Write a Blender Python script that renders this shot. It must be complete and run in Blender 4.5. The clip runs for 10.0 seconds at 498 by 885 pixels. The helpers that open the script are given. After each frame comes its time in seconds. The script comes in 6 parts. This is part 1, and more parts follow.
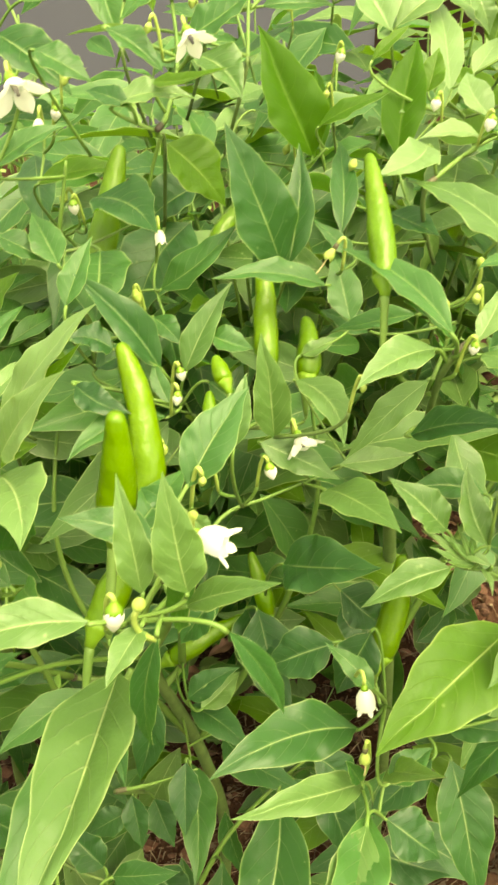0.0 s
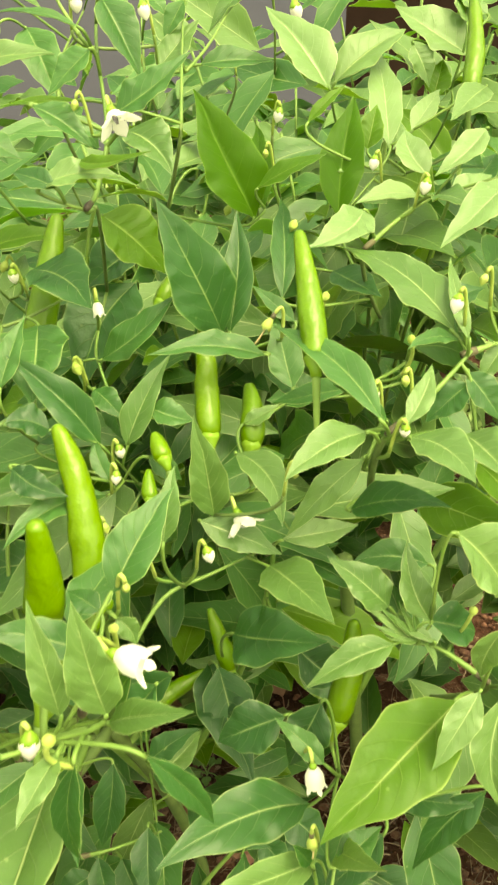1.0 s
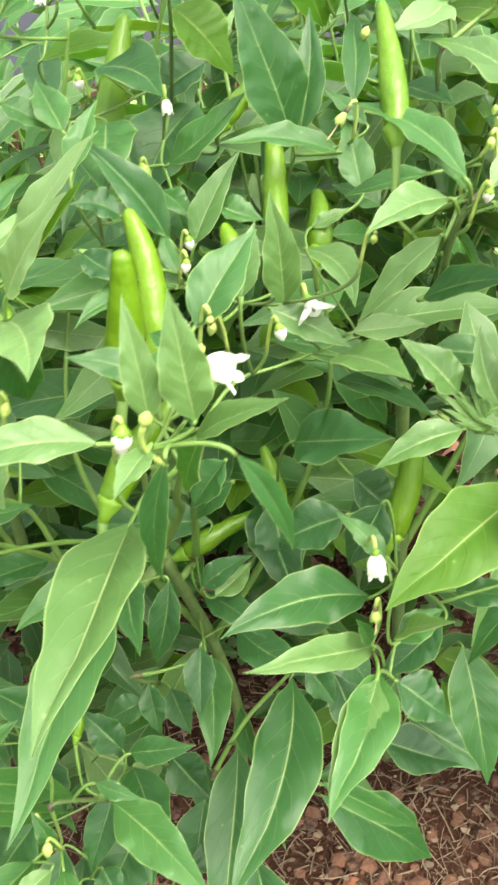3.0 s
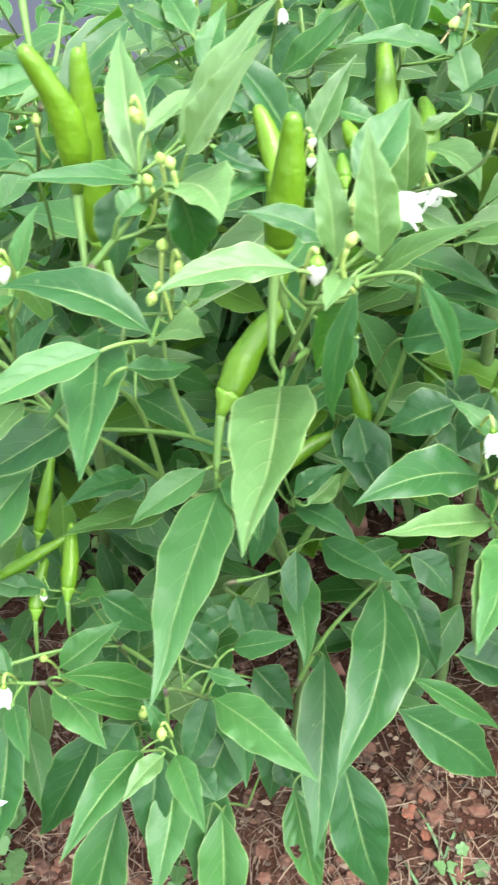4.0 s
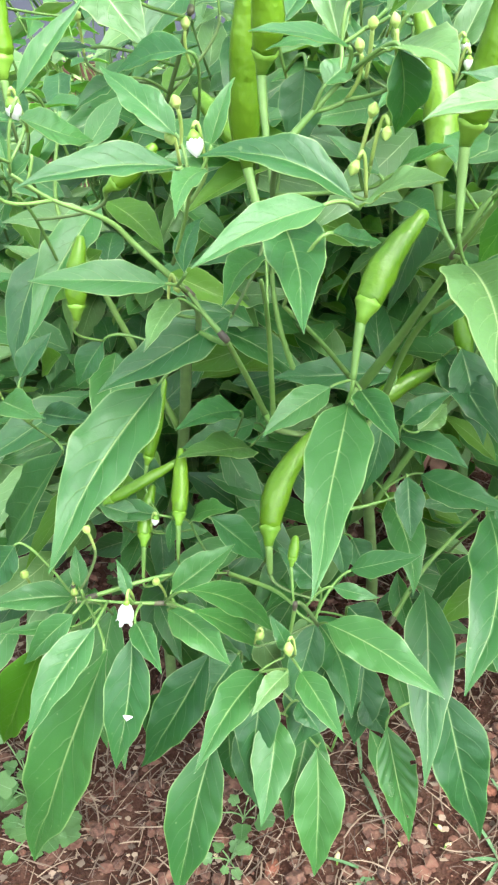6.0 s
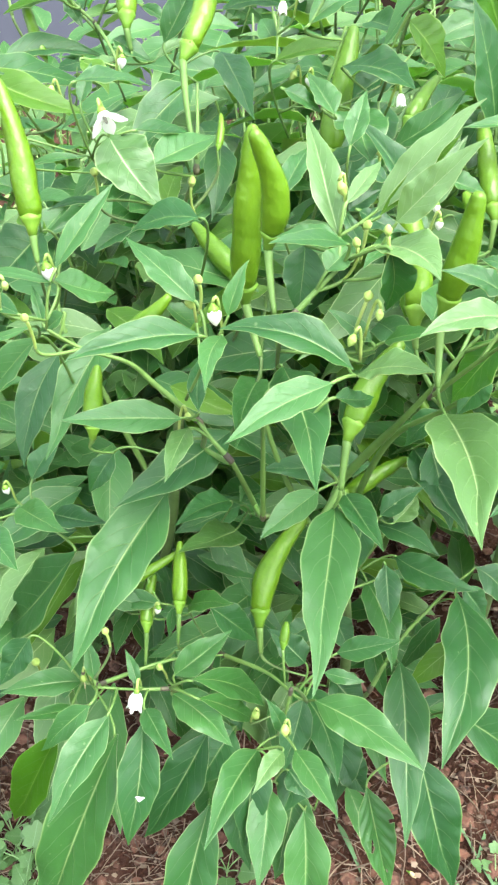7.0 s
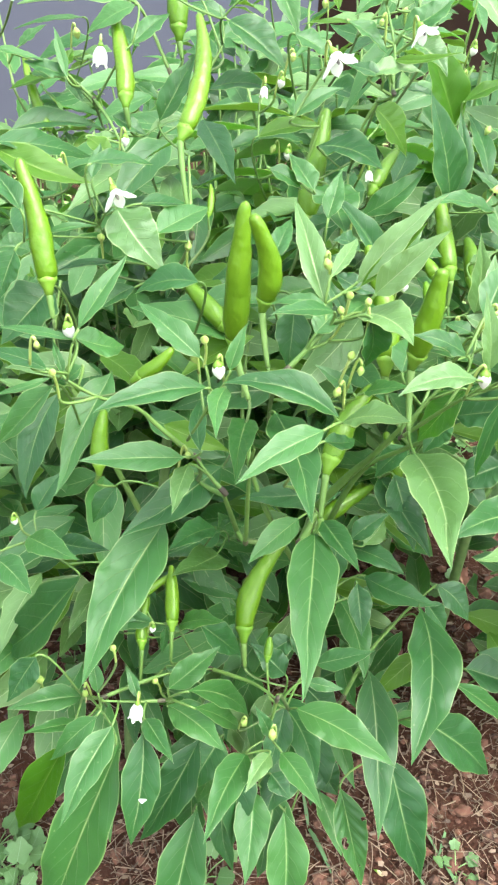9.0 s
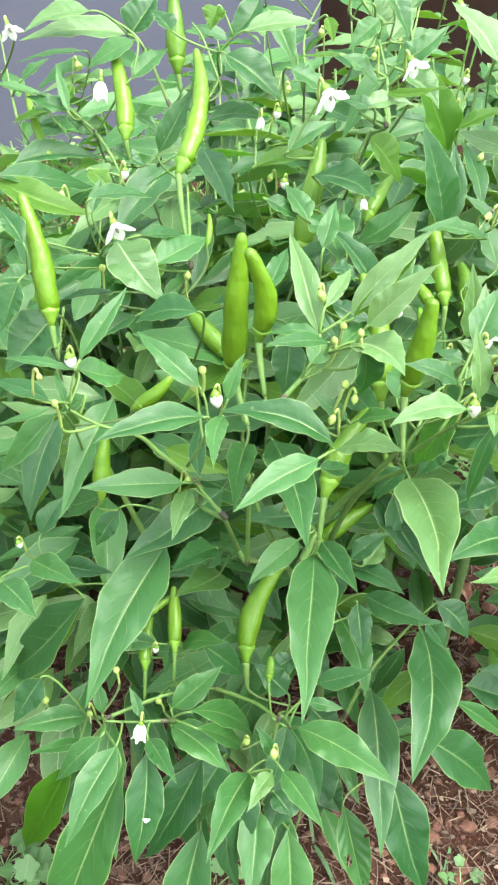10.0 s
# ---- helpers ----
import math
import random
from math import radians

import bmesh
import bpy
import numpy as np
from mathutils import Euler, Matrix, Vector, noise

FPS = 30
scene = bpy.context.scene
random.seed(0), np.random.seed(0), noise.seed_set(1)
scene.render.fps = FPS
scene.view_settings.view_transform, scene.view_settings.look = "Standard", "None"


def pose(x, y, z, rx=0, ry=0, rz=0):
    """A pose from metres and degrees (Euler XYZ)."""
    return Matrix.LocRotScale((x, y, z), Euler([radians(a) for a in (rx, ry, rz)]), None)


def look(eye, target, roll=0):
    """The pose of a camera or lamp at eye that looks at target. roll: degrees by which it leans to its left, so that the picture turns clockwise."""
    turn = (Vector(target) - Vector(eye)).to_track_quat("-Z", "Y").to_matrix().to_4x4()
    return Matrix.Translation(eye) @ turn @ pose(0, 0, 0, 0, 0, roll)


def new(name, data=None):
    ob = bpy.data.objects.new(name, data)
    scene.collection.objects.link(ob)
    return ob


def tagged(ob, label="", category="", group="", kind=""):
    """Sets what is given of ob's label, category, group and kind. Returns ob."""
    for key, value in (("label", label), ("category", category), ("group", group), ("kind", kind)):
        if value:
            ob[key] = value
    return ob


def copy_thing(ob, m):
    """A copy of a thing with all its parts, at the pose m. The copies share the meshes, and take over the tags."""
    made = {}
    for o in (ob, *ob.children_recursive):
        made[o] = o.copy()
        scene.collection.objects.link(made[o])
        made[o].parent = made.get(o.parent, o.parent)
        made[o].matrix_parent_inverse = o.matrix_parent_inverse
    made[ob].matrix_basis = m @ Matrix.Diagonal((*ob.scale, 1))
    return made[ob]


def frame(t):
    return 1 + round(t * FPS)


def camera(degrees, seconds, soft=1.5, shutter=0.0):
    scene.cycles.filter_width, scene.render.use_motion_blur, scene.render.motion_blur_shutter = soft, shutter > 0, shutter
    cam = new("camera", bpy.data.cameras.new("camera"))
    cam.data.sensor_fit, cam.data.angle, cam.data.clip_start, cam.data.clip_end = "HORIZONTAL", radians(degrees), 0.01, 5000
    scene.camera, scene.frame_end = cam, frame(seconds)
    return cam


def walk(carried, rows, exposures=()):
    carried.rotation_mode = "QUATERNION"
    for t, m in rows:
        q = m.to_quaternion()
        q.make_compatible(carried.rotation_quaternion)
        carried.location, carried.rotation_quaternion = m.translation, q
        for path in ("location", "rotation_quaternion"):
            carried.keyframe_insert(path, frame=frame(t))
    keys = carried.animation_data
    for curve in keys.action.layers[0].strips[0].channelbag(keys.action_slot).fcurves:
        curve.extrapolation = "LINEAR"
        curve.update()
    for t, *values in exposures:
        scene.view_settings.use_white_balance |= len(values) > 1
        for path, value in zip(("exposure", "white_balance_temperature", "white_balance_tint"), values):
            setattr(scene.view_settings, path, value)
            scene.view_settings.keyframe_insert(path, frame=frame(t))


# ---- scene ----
cam = camera(34.5, 10.0, soft=2.3, shutter=0.4)
PATH = [
    (0, 0.0346, 0.0950, 0.7216, 53.50, 0.20, 1.67),
    (0.5, 0.0445, 0.0995, 0.7344, 54.21, 0.54, 0.21),
    (1, 0.0541, 0.1144, 0.7428, 53.67, 1.26, 0.01),
    (1.5, 0.0566, 0.1319, 0.7550, 52.85, 1.37, 0.43),
    (2, 0.0560, 0.1303, 0.7444, 51.32, 1.53, 1.29),
    (2.2, 0.0562, 0.1177, 0.7270, 50.97, 1.43, 1.63),
    (3.3, 0.0250, 0.0636, 0.6877, 49.60, 1.26, 2.34),
    (3.5, 0.0167, 0.0525, 0.6797, 49.45, 1.26, 2.27),
    (4, -0.0116, 0.0333, 0.6737, 49.58, 1.38, 2.19),
    (4.5, -0.0495, 0.0192, 0.6661, 49.69, 1.15, 1.95),
    (5, -0.0710, 0.0030, 0.6452, 50.35, 0.80, 1.93),
    (5.2, -0.0732, 0.0017, 0.6373, 50.24, 0.65, 2.16),
    (6.3, -0.0924, -0.0014, 0.6400, 50.91, -0.50, 0.45),
    (6.5, -0.0996, -0.0066, 0.6519, 51.56, -0.84, -0.34),
    (7, -0.1078, -0.0073, 0.6987, 52.17, -1.78, -1.65),
    (7.5, -0.1181, -0.0126, 0.6979, 52.98, -2.53, -2.78),
    (8, -0.1297, -0.0236, 0.7204, 53.69, -3.33, -3.89),
    (8.5, -0.1293, -0.0423, 0.7317, 53.96, -3.57, -4.33),
    (9, -0.1335, -0.0415, 0.7350, 53.78, -3.63, -4.82),
    (9.5, -0.1305, -0.0420, 0.7419, 53.94, -3.41, -4.86),
    (10, -0.1299, -0.0447, 0.7470, 54.53, -2.94, -4.70),
]
walk(cam, [(t, pose(x, y, z, rx, ry, rz)) for t, x, y, z, rx, ry, rz in PATH], exposures=[
    (0.0, 2.10, 11500, -5), (2.2, 1.93, 11000, -8), (3.3, 2.33, 6350, 9), (5.2, 2.44, 6100, 7), (6.3, 2.46, 6100, 7), (7.5, 2.39, 6350, 7), (10.0, 2.36, 6300, 7)])

# ---- light: bright overcast, a wide soft sun ----
world = bpy.data.worlds.new("sky")
scene.world = world
world.use_nodes = True
wn = world.node_tree
sky = wn.nodes.new("ShaderNodeTexSky")
sky.sky_type, sky.sun_disc = "NISHITA", False
sky.sun_elevation, sky.sun_rotation = radians(66), radians(131)
sky.air_density, sky.dust_density, sky.ozone_density = 1.2, 4.0, 1.0
back = wn.nodes["Background"]
back.inputs["Strength"].default_value = 0.15
veil = wn.nodes.new("ShaderNodeHueSaturation")
veil.inputs["Saturation"].default_value = 0.35
wn.links.new(sky.outputs["Color"], veil.inputs["Color"])
wn.links.new(veil.outputs["Color"], back.inputs["Color"])
sun = new("sun", bpy.data.lights.new("sun", "SUN"))
sun.data.energy, sun.data.angle, sun.data.color = 0.95, radians(40), (1.0, 0.96, 0.88)
sun.matrix_world = look((1.2, -0.75, 3.1), (0, 0.3, 0))


# ---- materials ----
def material(name):
    m = bpy.data.materials.new(name)
    m.use_nodes = True
    return m, m.node_tree, m.node_tree.nodes["Principled BSDF"]


def math_node(nt, op, a, b=None, c=None, clamp=False):
    n = nt.nodes.new("ShaderNodeMath")
    n.operation, n.use_clamp = op, clamp
    for i, v in enumerate((a, b, c)):
        if v is None:
            continue
        if isinstance(v, (int, float)):
            n.inputs[i].default_value = v
        else:
            nt.links.new(v, n.inputs[i])
    return n.outputs[0]


def mix_color(nt, fac, a, b, kind="MIX"):
    n = nt.nodes.new("ShaderNodeMix")
    n.data_type, n.blend_type = "RGBA", kind
    for i, v in ((0, fac), (6, a), (7, b)):
        if isinstance(v, (int, float)):
            n.inputs[i].default_value = v
        elif isinstance(v, tuple):
            n.inputs[i].default_value = (*v, 1)
        else:
            nt.links.new(v, n.inputs[i])
    return n.outputs[2]


def noise_node(nt, scale, detail=3.0, coords="Object"):
    tc = nt.nodes.new("ShaderNodeTexCoord")
    n = nt.nodes.new("ShaderNodeTexNoise")
    n.inputs["Scale"].default_value, n.inputs["Detail"].default_value = scale, detail
    nt.links.new(tc.outputs[coords], n.inputs["Vector"])
    return n.outputs["Fac"]


def ramp(nt, fac, lo, hi):
    return math_node(nt, "DIVIDE", math_node(nt, "SUBTRACT", fac, lo), hi - lo, clamp=True)


def bump_node(nt, height, strength, distance):
    b = nt.nodes.new("ShaderNodeBump")
    b.inputs["Strength"].default_value, b.inputs["Distance"].default_value = strength, distance
    nt.links.new(height, b.inputs["Height"])
    return b.outputs["Normal"]


def leaf_material(name, dark, light, vein, through_light, sheen=0.46, clear=0.46, gloss=0.55):
    """Waxy leaf: pale midrib, side veins and rim by the blade's own coordinates, tone by leaf."""
    m, nt, bsdf = material(name)
    uv = nt.nodes.new("ShaderNodeTexCoord")
    sep = nt.nodes.new("ShaderNodeSeparateXYZ")
    nt.links.new(uv.outputs["UV"], sep.inputs[0])
    across = math_node(nt, "MULTIPLY", math_node(nt, "ABSOLUTE", math_node(nt, "SUBTRACT", sep.outputs[0], 0.5)), 2.0)
    along = sep.outputs[1]
    rib_w = math_node(nt, "MULTIPLY_ADD", along, -0.020, 0.036)
    rib = math_node(nt, "MULTIPLY", math_node(nt, "SUBTRACT", 1.0, math_node(nt, "DIVIDE", across, rib_w)), 2.2, clamp=True)
    wob = math_node(nt, "MULTIPLY", math_node(nt, "SUBTRACT", noise_node(nt, 60.0), 0.5), 0.5)
    q = math_node(nt, "ADD", math_node(nt, "SUBTRACT", math_node(nt, "MULTIPLY", along, 7.5), math_node(nt, "MULTIPLY", math_node(nt, "POWER", across, 1.25), 2.1)), wob)
    fr = math_node(nt, "ABSOLUTE", math_node(nt, "SUBTRACT", math_node(nt, "FRACT", q), 0.5))
    side = math_node(nt, "SUBTRACT", 1.0, math_node(nt, "DIVIDE", fr, 0.05), clamp=True)
    side = math_node(nt, "MULTIPLY", side, math_node(nt, "MULTIPLY_ADD", across, -0.7, 0.75, clamp=True))
    rim = ramp(nt, across, 0.94, 0.985)
    info = nt.nodes.new("ShaderNodeObjectInfo")
    isle = nt.nodes.new("ShaderNodeNewGeometry")
    tone = math_node(nt, "MULTIPLY_ADD", noise_node(nt, 28.0, 4.0), 0.55, math_node(nt, "MULTIPLY_ADD", math_node(nt, "FRACT", math_node(nt, "ADD", info.outputs["Random"], isle.outputs["Random Per Island"])), 0.75, -0.15), clamp=True)
    col = mix_color(nt, tone, dark, light)
    tc = nt.nodes.new("ShaderNodeTexCoord")
    cells = nt.nodes.new("ShaderNodeTexVoronoi")
    cells.inputs["Scale"].default_value = 150.0
    nt.links.new(tc.outputs["Object"], cells.inputs["Vector"])
    speck = math_node(nt, "MULTIPLY", math_node(nt, "SUBTRACT", 1.0, ramp(nt, cells.outputs["Distance"], 0.06, 0.13)), ramp(nt, noise_node(nt, 90.0, 2.0), 0.5, 0.6))
    col = mix_color(nt, math_node(nt, "MULTIPLY", speck, 0.45), col, vein)
    lines = math_node(nt, "MAXIMUM", math_node(nt, "MULTIPLY", rib, 0.85), math_node(nt, "MAXIMUM", math_node(nt, "MULTIPLY", side, 0.5), math_node(nt, "MULTIPLY", rim, 0.64)))
    col = mix_color(nt, lines, col, vein)
    nt.links.new(col, bsdf.inputs["Base Color"])
    bsdf.inputs["Roughness"].default_value = sheen
    bsdf.inputs["Specular IOR Level"].default_value = gloss
    bsdf.inputs["Sheen Weight"].default_value, bsdf.inputs["Sheen Roughness"].default_value = 0.0, 0.45
    bsdf.inputs["Coat Weight"].default_value, bsdf.inputs["Coat Roughness"].default_value = 0.4 * gloss, 0.42
    height = math_node(nt, "ADD", math_node(nt, "MULTIPLY", side, -2.0), math_node(nt, "MULTIPLY_ADD", noise_node(nt, 55.0, 2.0), 3.0, math_node(nt, "MULTIPLY_ADD", noise_node(nt, 190.0, 4.0), 1.1, math_node(nt, "MULTIPLY", noise_node(nt, 700.0, 2.0), 0.35))))
    height = math_node(nt, "SUBTRACT", height, math_node(nt, "MULTIPLY", rib, 1.2))
    nt.links.new(bump_node(nt, height, 0.45, 0.0012), bsdf.inputs["Normal"])
    trans = nt.nodes.new("ShaderNodeBsdfTranslucent")
    nt.links.new(mix_color(nt, 0.65, col, through_light), trans.inputs["Color"])
    mixer = nt.nodes.new("ShaderNodeMixShader")
    mixer.inputs[0].default_value = clear
    nt.links.new(bsdf.outputs[0], mixer.inputs[1])
    nt.links.new(trans.outputs[0], mixer.inputs[2])
    nt.links.new(mixer.outputs[0], nt.nodes["Material Output"].inputs["Surface"])
    return m


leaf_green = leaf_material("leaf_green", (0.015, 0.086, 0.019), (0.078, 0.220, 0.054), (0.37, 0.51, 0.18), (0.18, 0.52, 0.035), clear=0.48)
# leaf_green darkened: the canopy's shade is put into the blade colour
leaf_shaded = leaf_material("leaf_shaded", (0.010, 0.062, 0.014), (0.038, 0.140, 0.036), (0.26, 0.40, 0.13), (0.13, 0.44, 0.03))
# young blades, also upper leaves whose pale sky light is put into the colour
leaf_young_lit = leaf_material("leaf_young_lit", (0.055, 0.148, 0.032), (0.138, 0.262, 0.080), (0.42, 0.54, 0.22), (0.26, 0.51, 0.04), clear=0.38)
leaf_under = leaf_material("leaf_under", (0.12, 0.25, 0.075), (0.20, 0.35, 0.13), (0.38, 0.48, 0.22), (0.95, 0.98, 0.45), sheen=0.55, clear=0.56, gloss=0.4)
# palest copy: sky sheen on the top leaves is painted into the base colour
leaf_skylit = leaf_material("leaf_skylit", (0.13, 0.26, 0.085), (0.22, 0.36, 0.15), (0.45, 0.55, 0.28), (0.40, 0.62, 0.08), clear=0.42)
# yellow-green copy: the glow of light coming through the blade is put into the colour
leaf_backlit = leaf_material("leaf_backlit", (0.042, 0.135, 0.008), (0.098, 0.215, 0.020), (0.34, 0.46, 0.12), (0.32, 0.60, 0.03), sheen=0.5, clear=0.5, gloss=0.34)
# deep saturated copy: weak light through shaded blades is painted into the colour
leaf_dim_backlit = leaf_material("leaf_dim_backlit", (0.020, 0.088, 0.004), (0.050, 0.145, 0.008), (0.15, 0.28, 0.04), (0.24, 0.52, 0.02), sheen=0.55, clear=0.5, gloss=0.2)


def plain(name, a, b, scale, rough, spec=0.4, bump=0.0, clear=0.0, metal=0.0):
    m, nt, bsdf = material(name)
    info = nt.nodes.new("ShaderNodeObjectInfo")
    fac = math_node(nt, "MULTIPLY_ADD", noise_node(nt, scale, 4.0), 0.9, math_node(nt, "MULTIPLY_ADD", info.outputs["Random"], 0.4, -0.15), clamp=True)
    col = mix_color(nt, fac, a, b)
    nt.links.new(col, bsdf.inputs["Base Color"])
    bsdf.inputs["Roughness"].default_value, bsdf.inputs["Specular IOR Level"].default_value = rough, spec
    if bump:
        nt.links.new(bump_node(nt, noise_node(nt, scale * 4, 3.0), 0.5, bump), bsdf.inputs["Normal"])
    if clear:
        bsdf.inputs["Subsurface Weight"].default_value = clear
        bsdf.inputs["Subsurface Radius"].default_value = (0.004, 0.006, 0.001)
    return m


def petal(name, a, b, scale, rough, spec=0.3, bump=0.0001, clear=0.1):
    """Thin white petal that lets light through."""
    m = plain(name, a, b, scale, rough, spec, bump)
    nt = m.node_tree
    trans = nt.nodes.new("ShaderNodeBsdfTranslucent")
    trans.inputs["Color"].default_value = (0.9, 0.92, 0.84, 1)
    mixer = nt.nodes.new("ShaderNodeMixShader")
    mixer.inputs[0].default_value = 0.55
    nt.links.new(nt.nodes["Principled BSDF"].outputs[0], mixer.inputs[1])
    nt.links.new(trans.outputs[0], mixer.inputs[2])
    nt.links.new(mixer.outputs[0], nt.nodes["Material Output"].inputs["Surface"])
    return m


fruit_green = plain("fruit_green", (0.046, 0.128, 0.003), (0.122, 0.232, 0.008), 30, 0.36, 0.40, 0.003, 0.06)
stem_green = plain("stem_green", (0.06, 0.14, 0.025), (0.17, 0.28, 0.07), 90, 0.5, 0.35, 0.0002)
stem_old = plain("stem_old", (0.055, 0.10, 0.028), (0.15, 0.23, 0.075), 120, 0.6, 0.3, 0.0003)
node_purple = plain("node_purple", (0.035, 0.025, 0.028), (0.12, 0.12, 0.055), 200, 0.6, 0.3, 0.0003)
calyx_green = plain("calyx_green", (0.085, 0.20, 0.012), (0.17, 0.31, 0.03), 160, 0.45, 0.4, 0.0002)
bud_green = plain("bud_green", (0.20, 0.32, 0.05), (0.38, 0.47, 0.14), 300, 0.5, 0.4)
petal_white = petal("petal_white", (0.84, 0.85, 0.78), (0.92, 0.92, 0.88), 120, 0.55, 0.3, 0.0001, 0.1)
anther = plain("anther", (0.10, 0.09, 0.16), (0.30, 0.28, 0.20), 200, 0.6)


def soil_material():
    m, nt, bsdf = material("red_soil")
    big, mid, fine = noise_node(nt, 6.0, 5.0), noise_node(nt, 45.0, 5.0), noise_node(nt, 320.0, 4.0)
    col = mix_color(nt, ramp(nt, big, 0.35, 0.65), (0.032, 0.014, 0.009), (0.066, 0.028, 0.017))
    col = mix_color(nt, math_node(nt, "MULTIPLY", ramp(nt, mid, 0.52, 0.66), 0.75), col, (0.095, 0.050, 0.033))
    col = mix_color(nt, math_node(nt, "MULTIPLY", ramp(nt, fine, 0.55, 0.7), 0.6), col, (0.10, 0.042, 0.024))
    nt.links.new(col, bsdf.inputs["Base Color"])
    bsdf.inputs["Roughness"].default_value, bsdf.inputs["Specular IOR Level"].default_value = 0.95, 0.15
    h = math_node(nt, "ADD", math_node(nt, "MULTIPLY", mid, 1.5), fine)
    nt.links.new(bump_node(nt, h, 0.9, 0.006), bsdf.inputs["Normal"])
    return m


def crumb_material():
    m, nt, bsdf = material("soil_crumbs")
    geo = nt.nodes.new("ShaderNodeNewGeometry")
    col = mix_color(nt, geo.outputs["Random Per Island"], (0.022, 0.011, 0.008), (0.135, 0.055, 0.033))
    col = mix_color(nt, ramp(nt, noise_node(nt, 260.0, 3.0), 0.4, 0.7), col, (0.13, 0.068, 0.042))
    nt.links.new(col, bsdf.inputs["Base Color"])
    bsdf.inputs["Roughness"].default_value = 0.95
    nt.links.new(bump_node(nt, noise_node(nt, 500.0, 3.0), 0.7, 0.001), bsdf.inputs["Normal"])
    return m


def straw_material():
    m, nt, bsdf = material("dry_straw")
    geo = nt.nodes.new("ShaderNodeNewGeometry")
    col = mix_color(nt, geo.outputs["Random Per Island"], (0.06, 0.038, 0.025), (0.25, 0.18, 0.12))
    nt.links.new(col, bsdf.inputs["Base Color"])
    bsdf.inputs["Roughness"].default_value = 0.7
    return m


red_soil, soil_crumbs, dry_straw = soil_material(), crumb_material(), straw_material()
dead_brown = plain("dead_leaf", (0.16, 0.07, 0.045), (0.40, 0.22, 0.16), 60, 0.75, 0.25, 0.0006)
brick_red = plain("fired_clay", (0.13, 0.05, 0.03), (0.27, 0.11, 0.07), 150, 0.9, 0.2, 0.0008)
wilted_cream = plain("wilted_petal", (0.42, 0.34, 0.16), (0.62, 0.55, 0.34), 250, 0.7, 0.2, 0.0003)
blade_green = plain("grass_blade", (0.055, 0.12, 0.05), (0.12, 0.21, 0.09), 40, 0.6, 0.3, 0.0003)
render_grey = plain("grey_render", (0.075, 0.078, 0.105), (0.11, 0.113, 0.145), 3.0, 0.85, 0.2, 0.002)
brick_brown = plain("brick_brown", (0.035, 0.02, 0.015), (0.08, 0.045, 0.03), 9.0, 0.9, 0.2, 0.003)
weed_green = leaf_material("weed_green", (0.07, 0.17, 0.05), (0.15, 0.28, 0.10), (0.28, 0.42, 0.2), (0.3, 0.55, 0.08), sheen=0.6)
# brighter than grass_green: sunlight on the far weeds is put into their colour
cover_sunlit = plain("cover_sunlit", (0.14, 0.26, 0.06), (0.30, 0.42, 0.15), 20, 0.6)
grass_green = plain("grass_green", (0.06, 0.14, 0.025), (0.15, 0.26, 0.06), 20, 0.6)


# ---- helpers ----
def mesh_of(name, verts, faces, uvs=None, mats=(), face_mats=None, smooth=True):
    me = bpy.data.meshes.new(name)
    me.from_pydata(verts, [], faces)
    for mt in mats:
        me.materials.append(mt)
    if uvs is not None:
        layer = me.uv_layers.new(name="UVMap")
        flat = np.array(uvs, dtype=np.float32)[[v for f in faces for v in f]].ravel()
        layer.data.foreach_set("uv", flat)
    if face_mats is not None:
        me.polygons.foreach_set("material_index", face_mats)
    me.polygons.foreach_set("use_smooth", [smooth] * len(faces))
    me.update()
    return me


def part(name, me, parent, label=""):
    ob = new(name, me)
    ob.parent = parent
    return tagged(ob, label) if label else ob


def bezier(p0, p1, p2, n):
    return [p0 * (1 - s) ** 2 + p1 * (2 * s * (1 - s)) + p2 * s * s for s in (i / n for i in range(n + 1))]


def tube(points, radii, sides=7, cap=True):
    """Verts and faces of a tapering tube along points."""
    verts, faces = [], []
    ref = Vector((0.31, 0.22, 0.92))
    for i, p in enumerate(points):
        d = (points[min(i + 1, len(points) - 1)] - points[max(i - 1, 0)]).normalized()
        a = d.cross(ref)
        a = (a if a.length > 1e-4 else d.cross(Vector((1, 0, 0)))).normalized()
        b = d.cross(a)
        for k in range(sides):
            w = 2 * math.pi * k / sides
            verts.append(p + (a * math.cos(w) + b * math.sin(w)) * radii[i])
    for i in range(len(points) - 1):
        for k in range(sides):
            k2 = (k + 1) % sides
            faces.append((i * sides + k, i * sides + k2, (i + 1) * sides + k2, (i + 1) * sides + k))
    if cap:
        faces.append(tuple(reversed(range(sides))))
        faces.append(tuple(range((len(points) - 1) * sides, len(points) * sides)))
    return verts, faces


def ground_z(x, y):
    near = 1.0 / (1.0 + ((x * x + (y - 0.35) ** 2) / 1.2) ** 2)
    slope = max(-0.075, min(0.05, 0.24 * x - 0.012))
    return near * (slope + 0.006 * noise.noise(Vector((x * 14, y * 14, 0.3))) + 0.003 * noise.noise(Vector((x * 45, y * 45, 1.7))))


# ---- setting ----
def build_ground():
    axis = [-40, -15, -6, -3, -1.6] + [-1.0 + 0.02 * i for i in range(101)] + [1.6, 3, 6, 15, 40]
    ys = [v + 0.4 for v in axis]
    verts = [(x, y, ground_z(x, y)) for y in ys for x in axis]
    n = len(axis)
    faces = [(j * n + i, j * n + i + 1, (j + 1) * n + i + 1, (j + 1) * n + i) for j in range(n - 1) for i in range(n - 1)]
    tagged(new("ground", mesh_of("ground", verts, faces, mats=[red_soil])), "reddish brown garden soil, dry and crumbly", "soil", kind="structure")


